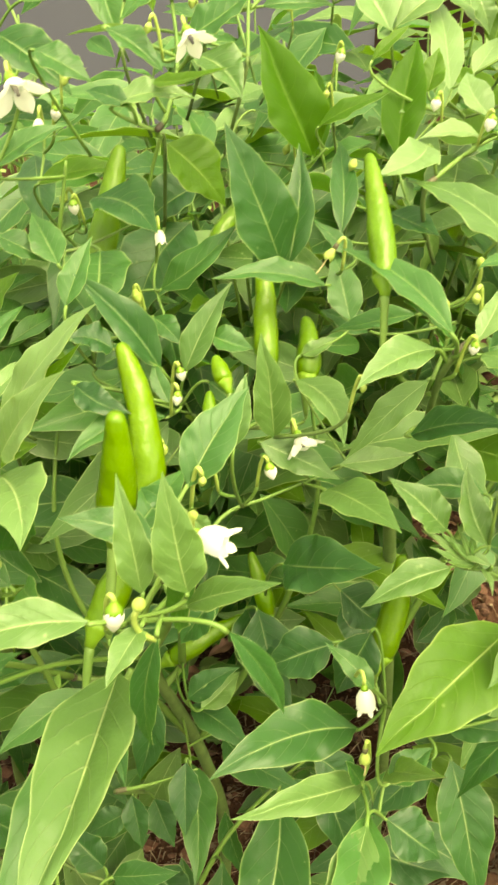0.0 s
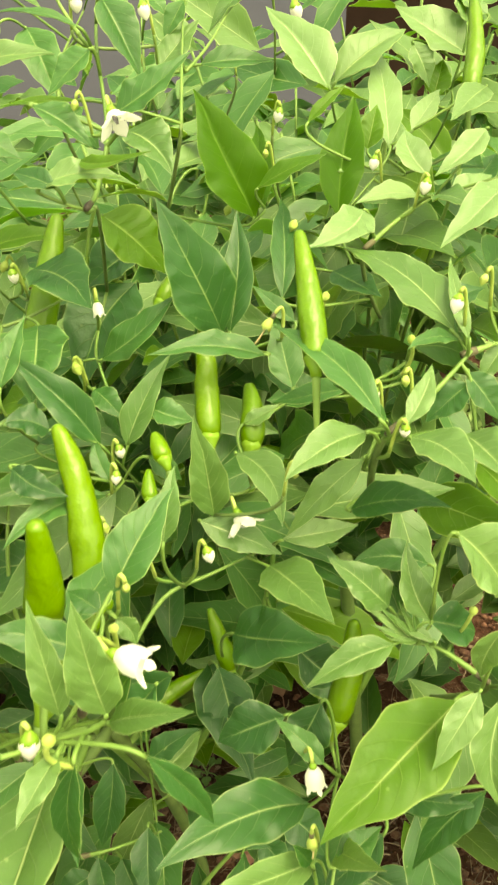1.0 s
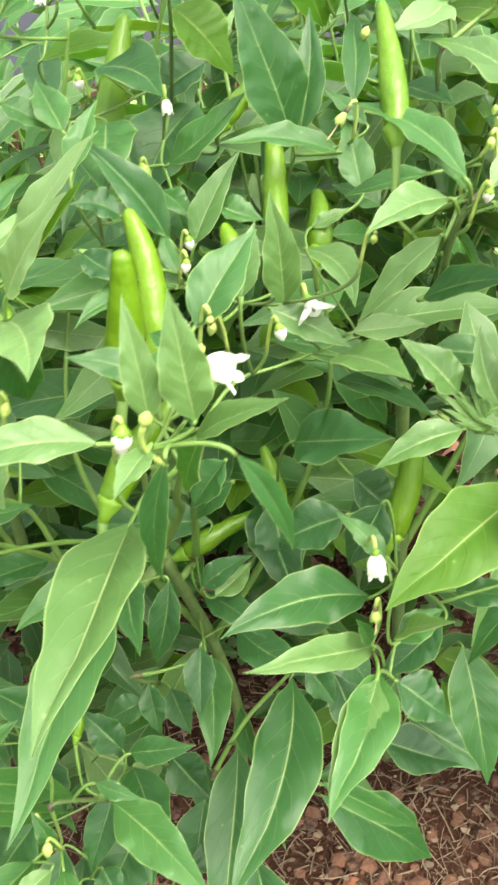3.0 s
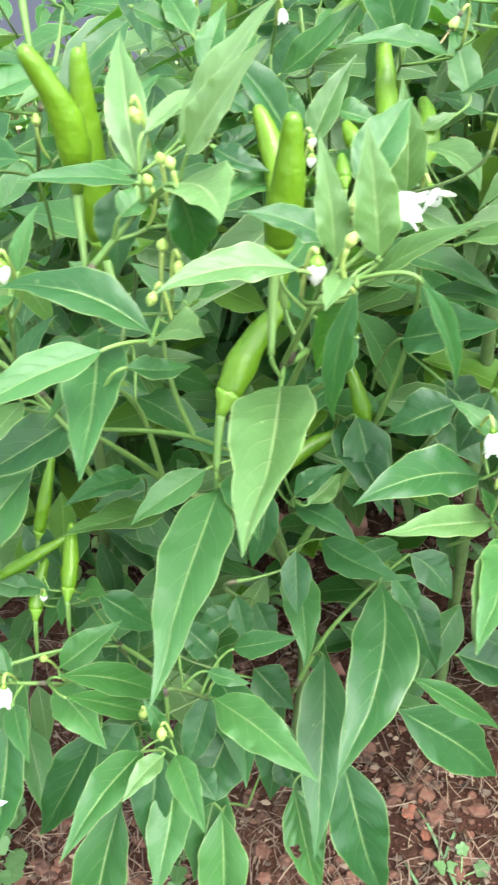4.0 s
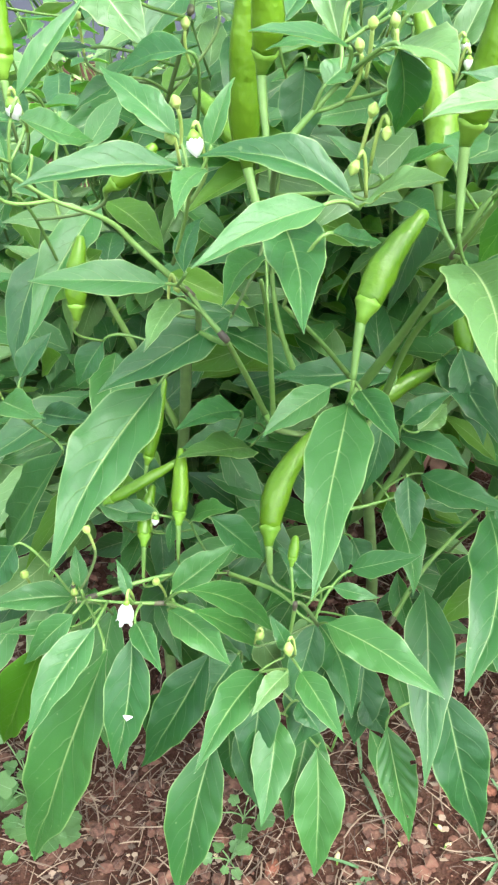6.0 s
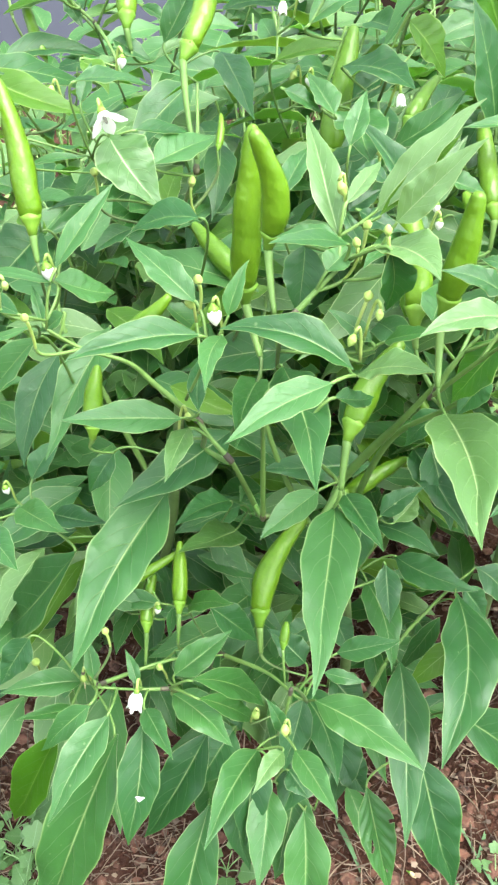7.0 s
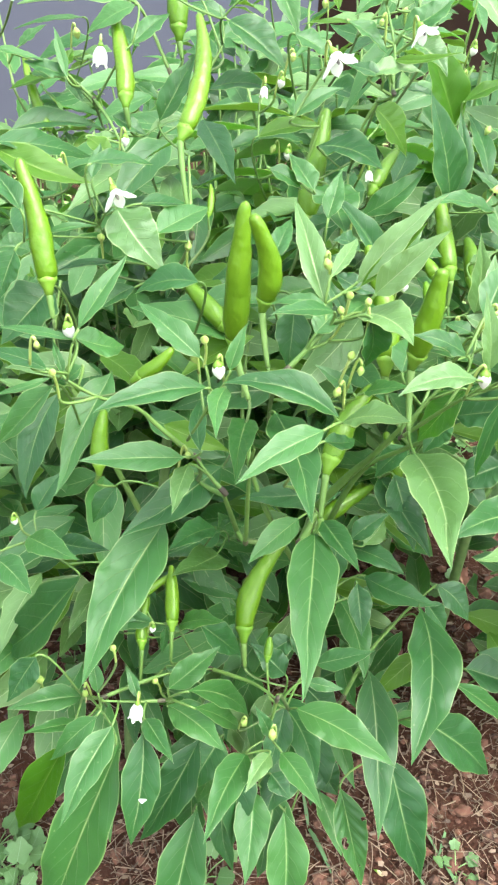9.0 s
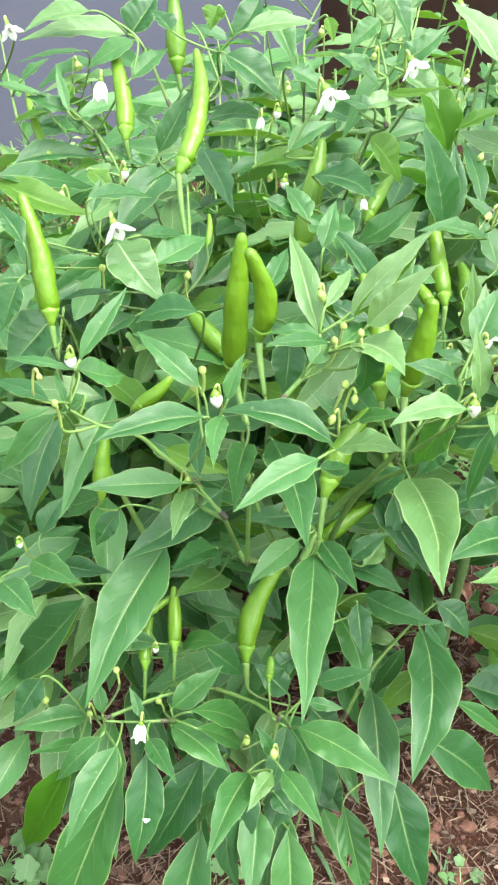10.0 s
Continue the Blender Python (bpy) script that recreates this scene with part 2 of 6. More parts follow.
build_ground()


def box_mesh(name, lo, hi, mt):
    bm = bmesh.new()
    bmesh.ops.create_cube(bm, size=1)
    for v in bm.verts:
        v.co = [lo[i] + (v.co[i] + 0.5) * (hi[i] - lo[i]) for i in range(3)]
    bmesh.ops.bevel(bm, geom=bm.edges[:], offset=0.012, segments=2, affect="EDGES")
    me = bpy.data.meshes.new(name)
    bm.to_mesh(me)
    bm.free()
    me.materials.append(mt)
    return me


tagged(new("wall_back", box_mesh("wall_back", (-6, 2.55, -0.1), (0.31, 2.75, 1.4), render_grey)), "smooth grey rendered garden wall", "wall", kind="structure")
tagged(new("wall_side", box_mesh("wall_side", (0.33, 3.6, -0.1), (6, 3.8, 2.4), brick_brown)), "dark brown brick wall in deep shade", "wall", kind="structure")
# unseen slab, added above the view only to darken the brick wall
tagged(new("roof_overhang", box_mesh("roof_overhang", (0.33, 2.55, 1.15), (6, 3.9, 1.25), brick_brown)), "unseen slab added to shade the brick wall", "roof", kind="structure")

# ---- chili plants ----
plants = []


def chili_plant(x, y, label):
    ob = new("chili_plant")
    ob.location = (x, y, ground_z(x, y))
    tagged(ob, label, "plant", group="chili plants in the bed")
    plant = {"ob": ob, "at": Vector(ob.location), "nodes": []}
    plants.append(plant)
    return plant


def own(plant, name, verts, faces, mats, label="", **kw):
    o = plant["at"]
    return part(name, mesh_of(name, [Vector(v) - o for v in verts], faces, mats=mats, **kw), plant["ob"], label)


def plant_for(p):
    return min(plants[:3], key=lambda q: abs(q["at"].x - p[0]) + 0.4 * abs(q["at"].y - p[1]))


def grow(plant, points, r0, r1, name="branch", mt=None, knots=True):
    n = len(points) - 1
    radii = [r0 + (r1 - r0) * i / n for i in range(n + 1)]
    if knots:
        radii[-1] *= 1.35
    verts, faces = tube(points, radii)
    plant["nodes"] += [(p, r) for p, r in zip(points, radii)]
    return own(plant, name, verts, faces, [mt or stem_green])


def smooth_path(pts, n=5):
    pts = [Vector(p) for p in pts]
    out = []
    for i in range(len(pts) - 1):
        a, b, c, d = pts[max(i - 1, 0)], pts[i], pts[i + 1], pts[min(i + 2, len(pts) - 1)]
        for k in range(n):
            t = k / n
            out.append(0.5 * (2 * b + (c - a) * t + (2 * a - 5 * b + 4 * c - d) * t * t + (3 * b - a - 3 * c + d) * t ** 3))
    return out + [pts[-1]]


def join_to(plant, p, r, name="twig", way=None, mt=None):
    """A twig from the nearest lower knot of the plant to p, running out along way."""
    p = Vector(p)
    best = min(plant["nodes"], key=lambda nr: (nr[0] - p).length + 1.6 * max(0.0, nr[0].z - p.z + 0.01) + 1.0 * max(0.0, p.y - nr[0].y + 0.002))
    q, qr = best
    d = (p - q).length
    if d < 0.004:
        return
    if d > 0.05:
        q, d = p + Vector(((q.x - p.x) * 0.2, 0.028, -0.05)), 0.05
    ctrl = (p + q) / 2 + Vector((0, 0.22 * d, -0.09 * d))
    if way is not None:
        ctrl = p - way.normalized() * min(0.3 * d, 0.011)
    pts = bezier(q, ctrl, p, 10)
    grow(plant, pts, min(qr, r * 1.1), r * 0.95, name, mt or (stem_old if d > 0.03 else stem_green), knots=False)


OUTLINE_S = (0.0, 0.05, 0.12, 0.2, 0.3, 0.4, 0.5, 0.6, 0.7, 0.8, 0.88, 0.94, 0.98, 1.0)
OUTLINE_W = (0.03, 0.20, 0.52, 0.78, 0.96, 1.0, 0.94, 0.81, 0.63, 0.42, 0.25, 0.12, 0.05, 0.012)


def leaf_outline(s, shift):
    """Half width along the blade: rounded low down, drawn out to a long point."""
    s = s + shift * s * (1 - s)
    i = sum(1 for v in OUTLINE_S[1:-1] if v <= s)
    f = (s - OUTLINE_S[i]) / (OUTLINE_S[i + 1] - OUTLINE_S[i])
    w = [OUTLINE_W[min(max(k, 0), len(OUTLINE_W) - 1)] for k in (i - 1, i, i + 1, i + 2)]
    return max(0.01, w[1] + 0.5 * f * (w[2] - w[0] + f * (2 * w[0] - 5 * w[1] + 4 * w[2] - w[3] + f * (3 * (w[1] - w[2]) + w[3] - w[0]))))


def leaf_blade(length, width, bend, arch, fold, wave, phase, across=8, along=17):
    """A blade creased along its midrib, quilted between the side veins, with a wavy rim and a hooked point."""
    verts, uvs = [], []
    shift = 0.34 * (phase - 0.45)
    hook = 0.05 * length * (1 if phase > 0.5 else -1) * abs(math.sin(40 * phase))
    for j in range(along + 1):
        s = j / along
        hw = 0.5 * width * leaf_outline(s, shift)
        mx = length * s
        my = 4 * bend * s * (1 - s) + 0.008 * length * math.sin(5 * s + 9 * phase) * (1 - s) + hook * max(0.0, s - 0.7) * (1 - s) * 12
        mz = arch * length * 4 * s * (1 - s)
        for i in range(across + 1):
            u = 2 * i / across - 1
            u = math.copysign(abs(u) ** 1.25, u)
            w = 2.0 + 1.1 * phase
            ripple = math.sin(2 * math.pi * (w * s + phase + (0.37 if u > 0 else 0))) + 0.35 * math.sin(2 * math.pi * (2.3 * w * s + 3 * phase + 0.2 * u))
            lift = fold * abs(u) * hw - 0.45 * fold * u * u * hw + wave * hw * u * u * ripple
            quilt = 0.05 * hw * math.sin(2 * math.pi * (7.5 * s - 1.6 * abs(u))) * abs(u) * (1 - u * u) * 3
            verts.append((mx - 0.10 * hw * abs(u), my + u * hw * (1 + 0.04 * math.sin(2 * math.pi * (4 * s + phase) + 2 * u)), mz + lift + quilt))
            uvs.append((0.5 + 0.5 * u, s))
    n = across + 1
    top = len(verts)
    faces = [(j * n + i, j * n + i + 1, (j + 1) * n + i + 1, (j + 1) * n + i) for j in range(along) for i in range(across)]
    verts += [(x, y, z - 0.0003) for x, y, z in verts]
    uvs += uvs
    under = [(f[0] + top, f[3] + top, f[2] + top, f[1] + top) for f in faces]
    return verts, faces + under, uvs, [0] * len(faces) + [1] * len(under)


leaf_fronts = []
rng = random.Random(7)


def leaf_frame(base, tip, roll=0.0):
    ax = (tip - base).normalized()
    ref = Vector((0, -0.5, 0.98))
    nrm = ref - ax * ref.dot(ax)
    nrm = nrm.normalized() if nrm.length > 0.05 else Vector((0, -1, 0.2))
    nrm = Matrix.Rotation(roll, 3, ax) @ nrm
    side = nrm.cross(ax)
    return Matrix((ax, side, nrm)).transposed()


def leaf(base, tip, width, bend, mt, plant=None, twig=True, roll=None, fine=True, heap=None, arch=None, holes=()):
    """A blade from base to tip, hung on the plant by its stalk."""
    base, tip = Vector(base), Vector(tip)
    plant = plant or plant_for(base)
    length = (tip - base).length
    turn = leaf_frame(base, tip, radians(rng.uniform(-9, 9)) if roll is None else roll)
    arch = rng.uniform(0.0, 0.10) if arch is None else arch
    verts, faces, uvs, mats = leaf_blade(length, width, bend, arch, rng.uniform(0.35, 0.9), rng.uniform(0.05, 0.15), rng.random(), (24 if holes else 10) if fine else 4, (70 if holes else 30) if fine else 11)
    for along, across, r in holes:
        gone = [math.hypot((sum(uvs[i][1] for i in f) / 4 - along) * length, (sum(uvs[i][0] for i in f) / 4 - across) * width) < r for f in faces]
        faces, mats = [f for f, g in zip(faces, gone) if not g], [m for m, g in zip(mats, gone) if not g]
    verts = [base + turn @ Vector(v) for v in verts]
    leaf_fronts.append((base + tip) / 2)
    if heap is not None:
        n = len(heap["verts"])
        kind = heap["kinds"].index(mt)
        heap["verts"] += verts
        heap["uvs"] += uvs
        heap["faces"] += [tuple(n + i for i in f) for f in faces]
        heap["mats"] += [kind if m == 0 else len(heap["kinds"]) for m in mats]
        return
    if twig:
        own(plant, "leaf", verts, faces, [mt, leaf_under], uvs=uvs, face_mats=mats)
        join_to(plant, base + (tip - base) * 0.02, 0.00072, "leaf_stalk", tip - base, stem_green)
    else:
        own(plant, "leaf", verts, faces, [mt, leaf_under], uvs=uvs, face_mats=mats)


def branch(r0, r1, *points):
    plant = plant_for(points[0])
    if plant["nodes"]:
        join_to(plant, points[0], r0 * 0.9, "branch", Vector(points[1]) - Vector(points[0]))
    pts = smooth_path(points)
    ob = grow(plant, pts, r0, r1 * 0.6, "branch", knots=False)
    if r0 >= 0.0012:
        d = (pts[1] - pts[0]).normalized()
        verts, faces = tube([pts[0] + d * h for h in (-0.003, -0.0014, 0.0, 0.0014, 0.003)], [r0 * 0.9, r0 * 1.04, r0 * 1.12, r0 * 1.06, r0 * 0.94], 9)
        own(plant, "node", verts, faces, [node_purple], "dark purplish branch node")


def fruit(base, tip, radius, stalk_end, bow=None):
    base, tip, stalk_end = Vector(base), Vector(tip), Vector(stalk_end)
    plant = plant_for(base)
    axis = tip - base
    length = axis.length
    side = axis.cross(Vector((rng.uniform(-1, 1), rng.uniform(-1, 1), 0.3))).normalized()
    side = side * length * rng.uniform(0.03, 0.13) if bow is None else Vector((2 * bow, 0, 0))
    middle = (base + tip) / 2 + side
    steps = [i / 14 for i in range(14)] + [0.955, 0.975, 0.987, 0.995, 1.0]
    pts = [base * (1 - s) ** 2 + middle * (2 * s * (1 - s)) + tip * s * s for s in steps]
    radii = []
    for s in steps:
        r = float(np.interp(s, (0, 0.08, 0.2, 0.35, 0.5, 0.65, 0.8, 0.9, 0.955, 0.975, 0.987, 0.995, 1.0), (0.72, 0.9, 1.0, 0.97, 0.9, 0.79, 0.64, 0.52, 0.43, 0.36, 0.28, 0.18, 0.02)))
        r += 0.03 * math.sin(s * 19 + length * 900) * (1 - s)
        radii.append(max(0.0002, radius * r))
    verts, faces = tube(pts, radii, 14)
    shift = rng.uniform(0, 50)
    for j in range(19):
        for i in range(14):
            v = Vector(verts[14 * j + i])
            dent = noise.noise(v * (0.55 / radius) + Vector((shift, 0, 0))) * 0.16 + noise.noise(v * (1.3 / radius) + Vector((0, shift, 0))) * 0.05
            verts[14 * j + i] = v + (v - pts[j]) * dent
    ob = own(plant, "chili_fruit", verts, faces, [fruit_green], "glossy upright light green chili pepper")
    up = (pts[1] - pts[0]).normalized()
    cup = [base - up * radius * 1.3, base - up * radius * 0.7, base - up * radius * 0.2, base + up * radius * 0.12]
    cv, cf = tube(cup, [radius * 0.33, radius * 0.46, radius * 0.72, radius * 0.88], 15)
    for k in range(15):
        if k % 3 == 0:
            cv[45 + k] += up * radius * 0.16
    o = plant["at"]
    part("calyx", mesh_of("calyx", [Vector(v) - o for v in cv], cf, mats=[calyx_green]), ob, "pale green cup with five small teeth")
    low = cup[0] + up * radius * 0.1
    sp = bezier(low, (low + stalk_end) / 2 - up * (stalk_end - low).length * 0.08, stalk_end, 8)
    sv, sf = tube(sp, [max(0.0007, radius * (0.33 - 0.016 * i)) for i in range(9)], 8)
    part("pedicel", mesh_of("pedicel", [Vector(v) - o for v in sv], sf, mats=[stem_green]), ob)
    join_to(plant, stalk_end, max(0.0008, radius * 0.15), "twig", low - stalk_end)


def petal_mesh(size, cupped):
    verts, faces = [], []
    rows, cols = 7, 4
    for j in range(rows + 1):
        s = j / rows
        hw = size * 0.28 * float(np.interp(s, (0, 0.25, 0.5, 0.72, 0.88, 1), (0.7, 1.0, 1.0, 0.7, 0.34, 0.02)))
        for i in range(cols + 1):
            u = 2 * i / cols - 1
            a = cupped * s
            verts.append((size * 0.72 * math.sin(a) / max(cupped, 0.01) if cupped > 0.01 else size * 0.72 * s, u * hw, size * 0.72 * (1 - math.cos(a)) / max(cupped, 0.01) + 0.06 * size * u * u))
    n = cols + 1
    faces = [(j * n + i, j * n + i + 1, (j + 1) * n + i + 1, (j + 1) * n + i) for j in range(rows) for i in range(cols)]
    top = len(verts)
    verts += [(x, y, z - 0.0003) for x, y, z in verts]
    faces += [(f[0] + top, f[3] + top, f[2] + top, f[1] + top) for f in faces]
    return verts, faces


def flower(at, size, kind):
    """A nodding flower: green cup, white corolla and five pointed lobes."""
    at = Vector(at)
    plant = plant_for(at)
    way = {"bell": Vector((rng.uniform(-0.15, 0.15), -0.3, -0.9)), "side": Vector((0.93, -0.3, -0.12)), "nod": Vector((0.4, -0.5, -0.62))}[kind].normalized()
    spread = {"bell": 0.22, "side": 0.38, "nod": 0.72}[kind]
    turn = way.to_track_quat("Z", "Y").to_matrix()
    heart = at - way * size * 0.45
    o = plant["at"]
    cv, cf = tube([heart - way * size * 0.14, heart - way * size * 0.04, heart + way * size * 0.05], [size * 0.06, size * 0.12, size * 0.13], 10)
    ob = own(plant, "flower", cv, cf, [calyx_green], "white five-petalled chili flower hanging from its stalk")
    deep = {"nod": 0.2, "bell": 0.72}.get(kind, 0.62)
    wide = {"nod": 0.18}.get(kind, 0.30)
    cup = [(0.0, 0.07), (0.22, 0.7), (0.5, 1.0), (0.8, 1.04), (1.0, 1.0)]
    uv, uf = tube([heart + way * size * deep * a for a, r in cup], [max(size * wide * r, size * 0.06) for a, r in cup], 15, cap=False)
    part("corolla", mesh_of("corolla", [Vector(v) - o for v in uv], uf, mats=[petal_white]), ob)
    mouth = heart + way * size * deep * 0.96
    pv, pf = petal_mesh(size * {"nod": 0.62, "bell": 0.30}.get(kind, 0.40), 0.5)
    for k in range(5):
        w = 2 * math.pi * k / 5 + 0.3
        tilt = Matrix.Rotation(w, 3, "Z") @ Matrix.Rotation(-(math.pi / 2 - spread), 3, "Y")
        rim = turn @ Vector((math.cos(w) * size * wide * 0.9, math.sin(w) * size * wide * 0.9, 0))
        vs = [mouth + rim + turn @ (tilt @ Vector((v[0], v[1], -v[2]))) - o for v in pv]
        part("petal", mesh_of("petal", vs, pf, mats=[petal_white]), ob)
    sv, sf = tube([heart, heart + way * size * 0.2, heart + way * size * 0.33], [size * 0.04, size * 0.06, size * 0.03], 8)
    part("stamen", mesh_of("stamen", [Vector(v) - o for v in sv], sf, mats=[anther]), ob)
    top = heart - way * size * 0.12
    end = top + Vector((rng.uniform(-0.003, 0.003), 0.010, -0.010))
    sp = bezier(top, top - way * 0.006 + Vector((0, 0.002, 0.004)), end, 8)
    tv, tf = tube(sp, [0.0008] * 9, 7)
    part("pedicel", mesh_of("pedicel", [Vector(v) - o for v in tv], tf, mats=[bud_green]), ob)
    join_to(plant, end, 0.0008)


def bud(at, size, mt):
    """A closed bud in its ribbed cup, on a hooked stalk."""
    at = Vector(at)
    plant = plant_for(at)
    o = plant["at"]
    white = mt is petal_white
    lean = Vector((rng.uniform(-0.35, 0.35), rng.uniform(-0.5, 0.0), -0.85 if white else rng.choice((-0.5, 0.9)))).normalized()
    a, b = at - lean * size * 0.5, at + lean * size * 0.5
    shape = (0.10, 0.22, 0.31, 0.355, 0.36, 0.33, 0.26, 0.16, 0.03)
    verts, faces = tube([a + (b - a) * (i / 8) for i in range(9)], [size * r for r in shape], 10)
    ob = own(plant, "flower_bud", verts, faces, [mt], "closed white flower bud" if white else "small yellow-green flower bud")
    top = 0.30 if white else 0.52
    rings = ((-0.12, 0.07), (0.0, 0.16), (top * 0.5, 0.29 if white else 0.33), (top, 0.345 if white else 0.385))
    cv, cf = tube([a + lean * size * h for h, r in rings], [size * r for h, r in rings], 10)
    for k in range(30, 40, 2):
        cv[k] += lean * size * 0.1
    part("calyx", mesh_of("calyx", [Vector(v) - o for v in cv], cf, mats=[calyx_green if white else bud_green]), ob)
    low = a - lean * size * 0.1
    if lean.z < 0:
        end = low + Vector((rng.choice((-1, 1)) * 0.004, 0.003, -0.014))
        sp = bezier(low, low + Vector((end.x - low.x, 0, 0)) * 0.5 + Vector((0, 0.001, rng.uniform(0.005, 0.010))), end, 10)
    else:
        end = low + Vector((rng.uniform(-0.003, 0.003), 0.004, -0.015))
        sp = bezier(low, low - lean * 0.008, end, 10)
    tv, tf = tube(sp, [0.00078 - 0.00001 * i for i in range(11)], 7)
    part("pedicel", mesh_of("pedicel", [Vector(v) - o for v in tv], tf, mats=[bud_green]), ob)
    join_to(plant, end, 0.0008, "twig", sp[-2] - sp[-1])


def spent_flower(at, size, lean):
    """What is left when the petals have dropped: a toothed cup with its thin pale style."""
    at, lean = Vector(at), Vector(lean).normalized()
    plant = plant_for(at)
    o = plant["at"]
    rings = ((-0.5, 0.10), (-0.3, 0.20), (0.0, 0.33), (0.3, 0.40))
    cv, cf = tube([at + lean * size * h for h, r in rings], [size * r for h, r in rings], 10)
    for k in range(30, 40, 2):
        cv[k] += lean * size * 0.22
    ob = own(plant, "spent_flower", cv, cf, [bud_green], "yellow-green flower cup that has dropped its petals")
    tip = at + lean * size * 1.75
    sv, sf = tube(bezier(at + lean * size * 0.2, (at + tip) / 2 + Vector((0.0006, 0, 0)), tip, 6), [size * 0.06] * 6 + [size * 0.085], 6)
    part("style", mesh_of("style", [Vector(v) - o for v in sv], sf, mats=[wilted_cream]), ob, "thin cream style")
    neck = at - lean * size * 0.45
    kv, kf = tube([neck - lean * size * 0.35, neck - lean * size * 0.15, neck + lean * size * 0.05], [0.0009, 0.0011, 0.0010], 8)
    part("neck", mesh_of("neck", [Vector(v) - o for v in kv], kf, mats=[node_purple]), ob, "greyish purple joint")
    low = neck - lean * size * 0.3
    end = low + Vector((0.003, 0.004, -0.013))
    sp = bezier(low, low - lean * 0.007 + Vector((0.001, 0, 0.003)), end, 10)
    tv, tf = tube(sp, [0.0008] * 11, 7)
    part("pedicel", mesh_of("pedicel", [Vector(v) - o for v in tv], tf, mats=[bud_green]), ob)
    join_to(plant, end, 0.0008, "twig", sp[-2] - sp[-1])


front = chili_plant(0.0, 0.42, "bushy chili pepper plant with drooping leaves and green fruit")
left = chili_plant(-0.17, 0.46, "leafy chili pepper plant with upright green fruit and white buds")
right = chili_plant(0.13, 0.45, "chili pepper plant with broad light green leaves and white flowers")
for plant, pts in ((front, [(0.0, 0.42, -0.01), (0.005, 0.415, 0.12), (-0.01, 0.40, 0.25), (-0.03, 0.375, 0.36)]),
                   (left, [(-0.17, 0.46, -0.06), (-0.165, 0.455, 0.12), (-0.14, 0.44, 0.28), (-0.13, 0.42, 0.42)]),
                   (right, [(0.13, 0.45, 0.01), (0.125, 0.445, 0.15), (0.11, 0.42, 0.32), (0.095, 0.40, 0.46)])):
    grow(plant, smooth_path(pts, 6), 0.0055, 0.0034, "stem", stem_old)
for plant, pts in ((front, [(-0.01, 0.40, 0.25), (0.04, 0.41, 0.36), (0.06, 0.42, 0.44), (0.055, 0.43, 0.50)]),
                   (front, [(-0.01, 0.40, 0.25), (-0.06, 0.40, 0.35), (-0.08, 0.41, 0.42), (-0.075, 0.44, 0.49)]),
                   (left, [(-0.14, 0.44, 0.28), (-0.19, 0.45, 0.40), (-0.21, 0.46, 0.44), (-0.205, 0.48, 0.49)]),
                   (right, [(0.11, 0.42, 0.32), (0.15, 0.44, 0.42), (0.17, 0.45, 0.47), (0.165, 0.48, 0.52)])):
    grow(plant, smooth_path(pts, 6), 0.0026, 0.0008, "branch", stem_green)

branch(0.0032, 0.0020, (-0.0290, 0.3767, 0.3694), (-0.0147, 0.3576, 0.4140), (-0.0107, 0.3313, 0.4494), (-0.0021, 0.3090, 0.4899))
branch(0.0018, 0.0012, (-0.0095, 0.2852, 0.5021), (-0.0056, 0.2849, 0.5146), (0.0042, 0.2861, 0.5293))
branch(0.0016, 0.0012, (-0.0303, 0.3695, 0.3746), (-0.0572, 0.3123, 0.4400), (-0.0772, 0.2479, 0.4964))
branch(0.0034, 0.0024, (-0.0428, 0.3432, 0.3683), (-0.0336, 0.3517, 0.3878))
branch(0.0024, 0.0018, (-0.0137, 0.3885, 0.3454), (-0.0098, 0.3711, 0.3917), (-0.0051, 0.3480, 0.4309), (0.0076, 0.3208, 0.4650), (0.0094, 0.2909, 0.4956))
branch(0.0022, 0.0018, (-0.0785, 0.3880, 0.3315), (-0.0908, 0.3507, 0.3898), (-0.1015, 0.3102, 0.4441))
branch(0.0016, 0.0010, (-0.1166, 0.3042, 0.4703), (-0.1369, 0.3065, 0.4897), (-0.1477, 0.3036, 0.5027), (-0.1668, 0.2986, 0.5128), (-0.1801, 0.2947, 0.5246))
branch(0.0016, 0.0012, (-0.1014, 0.2949, 0.4542), (-0.1090, 0.2971, 0.4631), (-0.1164, 0.2998, 0.4729))
branch(0.0018, 0.0014, (-0.0778, 0.3593, 0.3549), (-0.0818, 0.3399, 0.4300), (-0.0856, 0.2998, 0.4789))
branch(0.0017, 0.0012, (-0.0027, 0.3133, 0.2411), (0.0151, 0.3284, 0.2720), (0.0426, 0.3428, 0.3024), (0.0609, 0.3482, 0.3212))
branch(0.0015, 0.0011, (-0.1026, 0.2981, 0.2983), (-0.0783, 0.2716, 0.3171), (-0.0673, 0.2453, 0.3360))
branch(0.0012, 0.0009, (-0.0674, 0.2445, 0.3371), (-0.0689, 0.2466, 0.3129), (-0.0714, 0.2494, 0.2896))
branch(0.0013, 0.0010, (-0.0408, 0.3239, 0.3229), (-0.0242, 0.3272, 0.3244), (-0.0009, 0.3331, 0.3294))
branch(0.0012, 0.0009, (-0.1346, 0.2617, 0.3160), (-0.1520, 0.2605, 0.3173), (-0.1722, 0.2602, 0.3198))
branch(0.0014, 0.0010, (-0.1707, 0.2665, 0.3143), (-0.1333, 0.2838, 0.3123), (-0.1025, 0.2948, 0.3021))
branch(0.0015, 0.0010, (-0.0776, 0.2733, 0.5443), (-0.0662, 0.2775, 0.5562), (-0.0549, 0.2811, 0.5672))
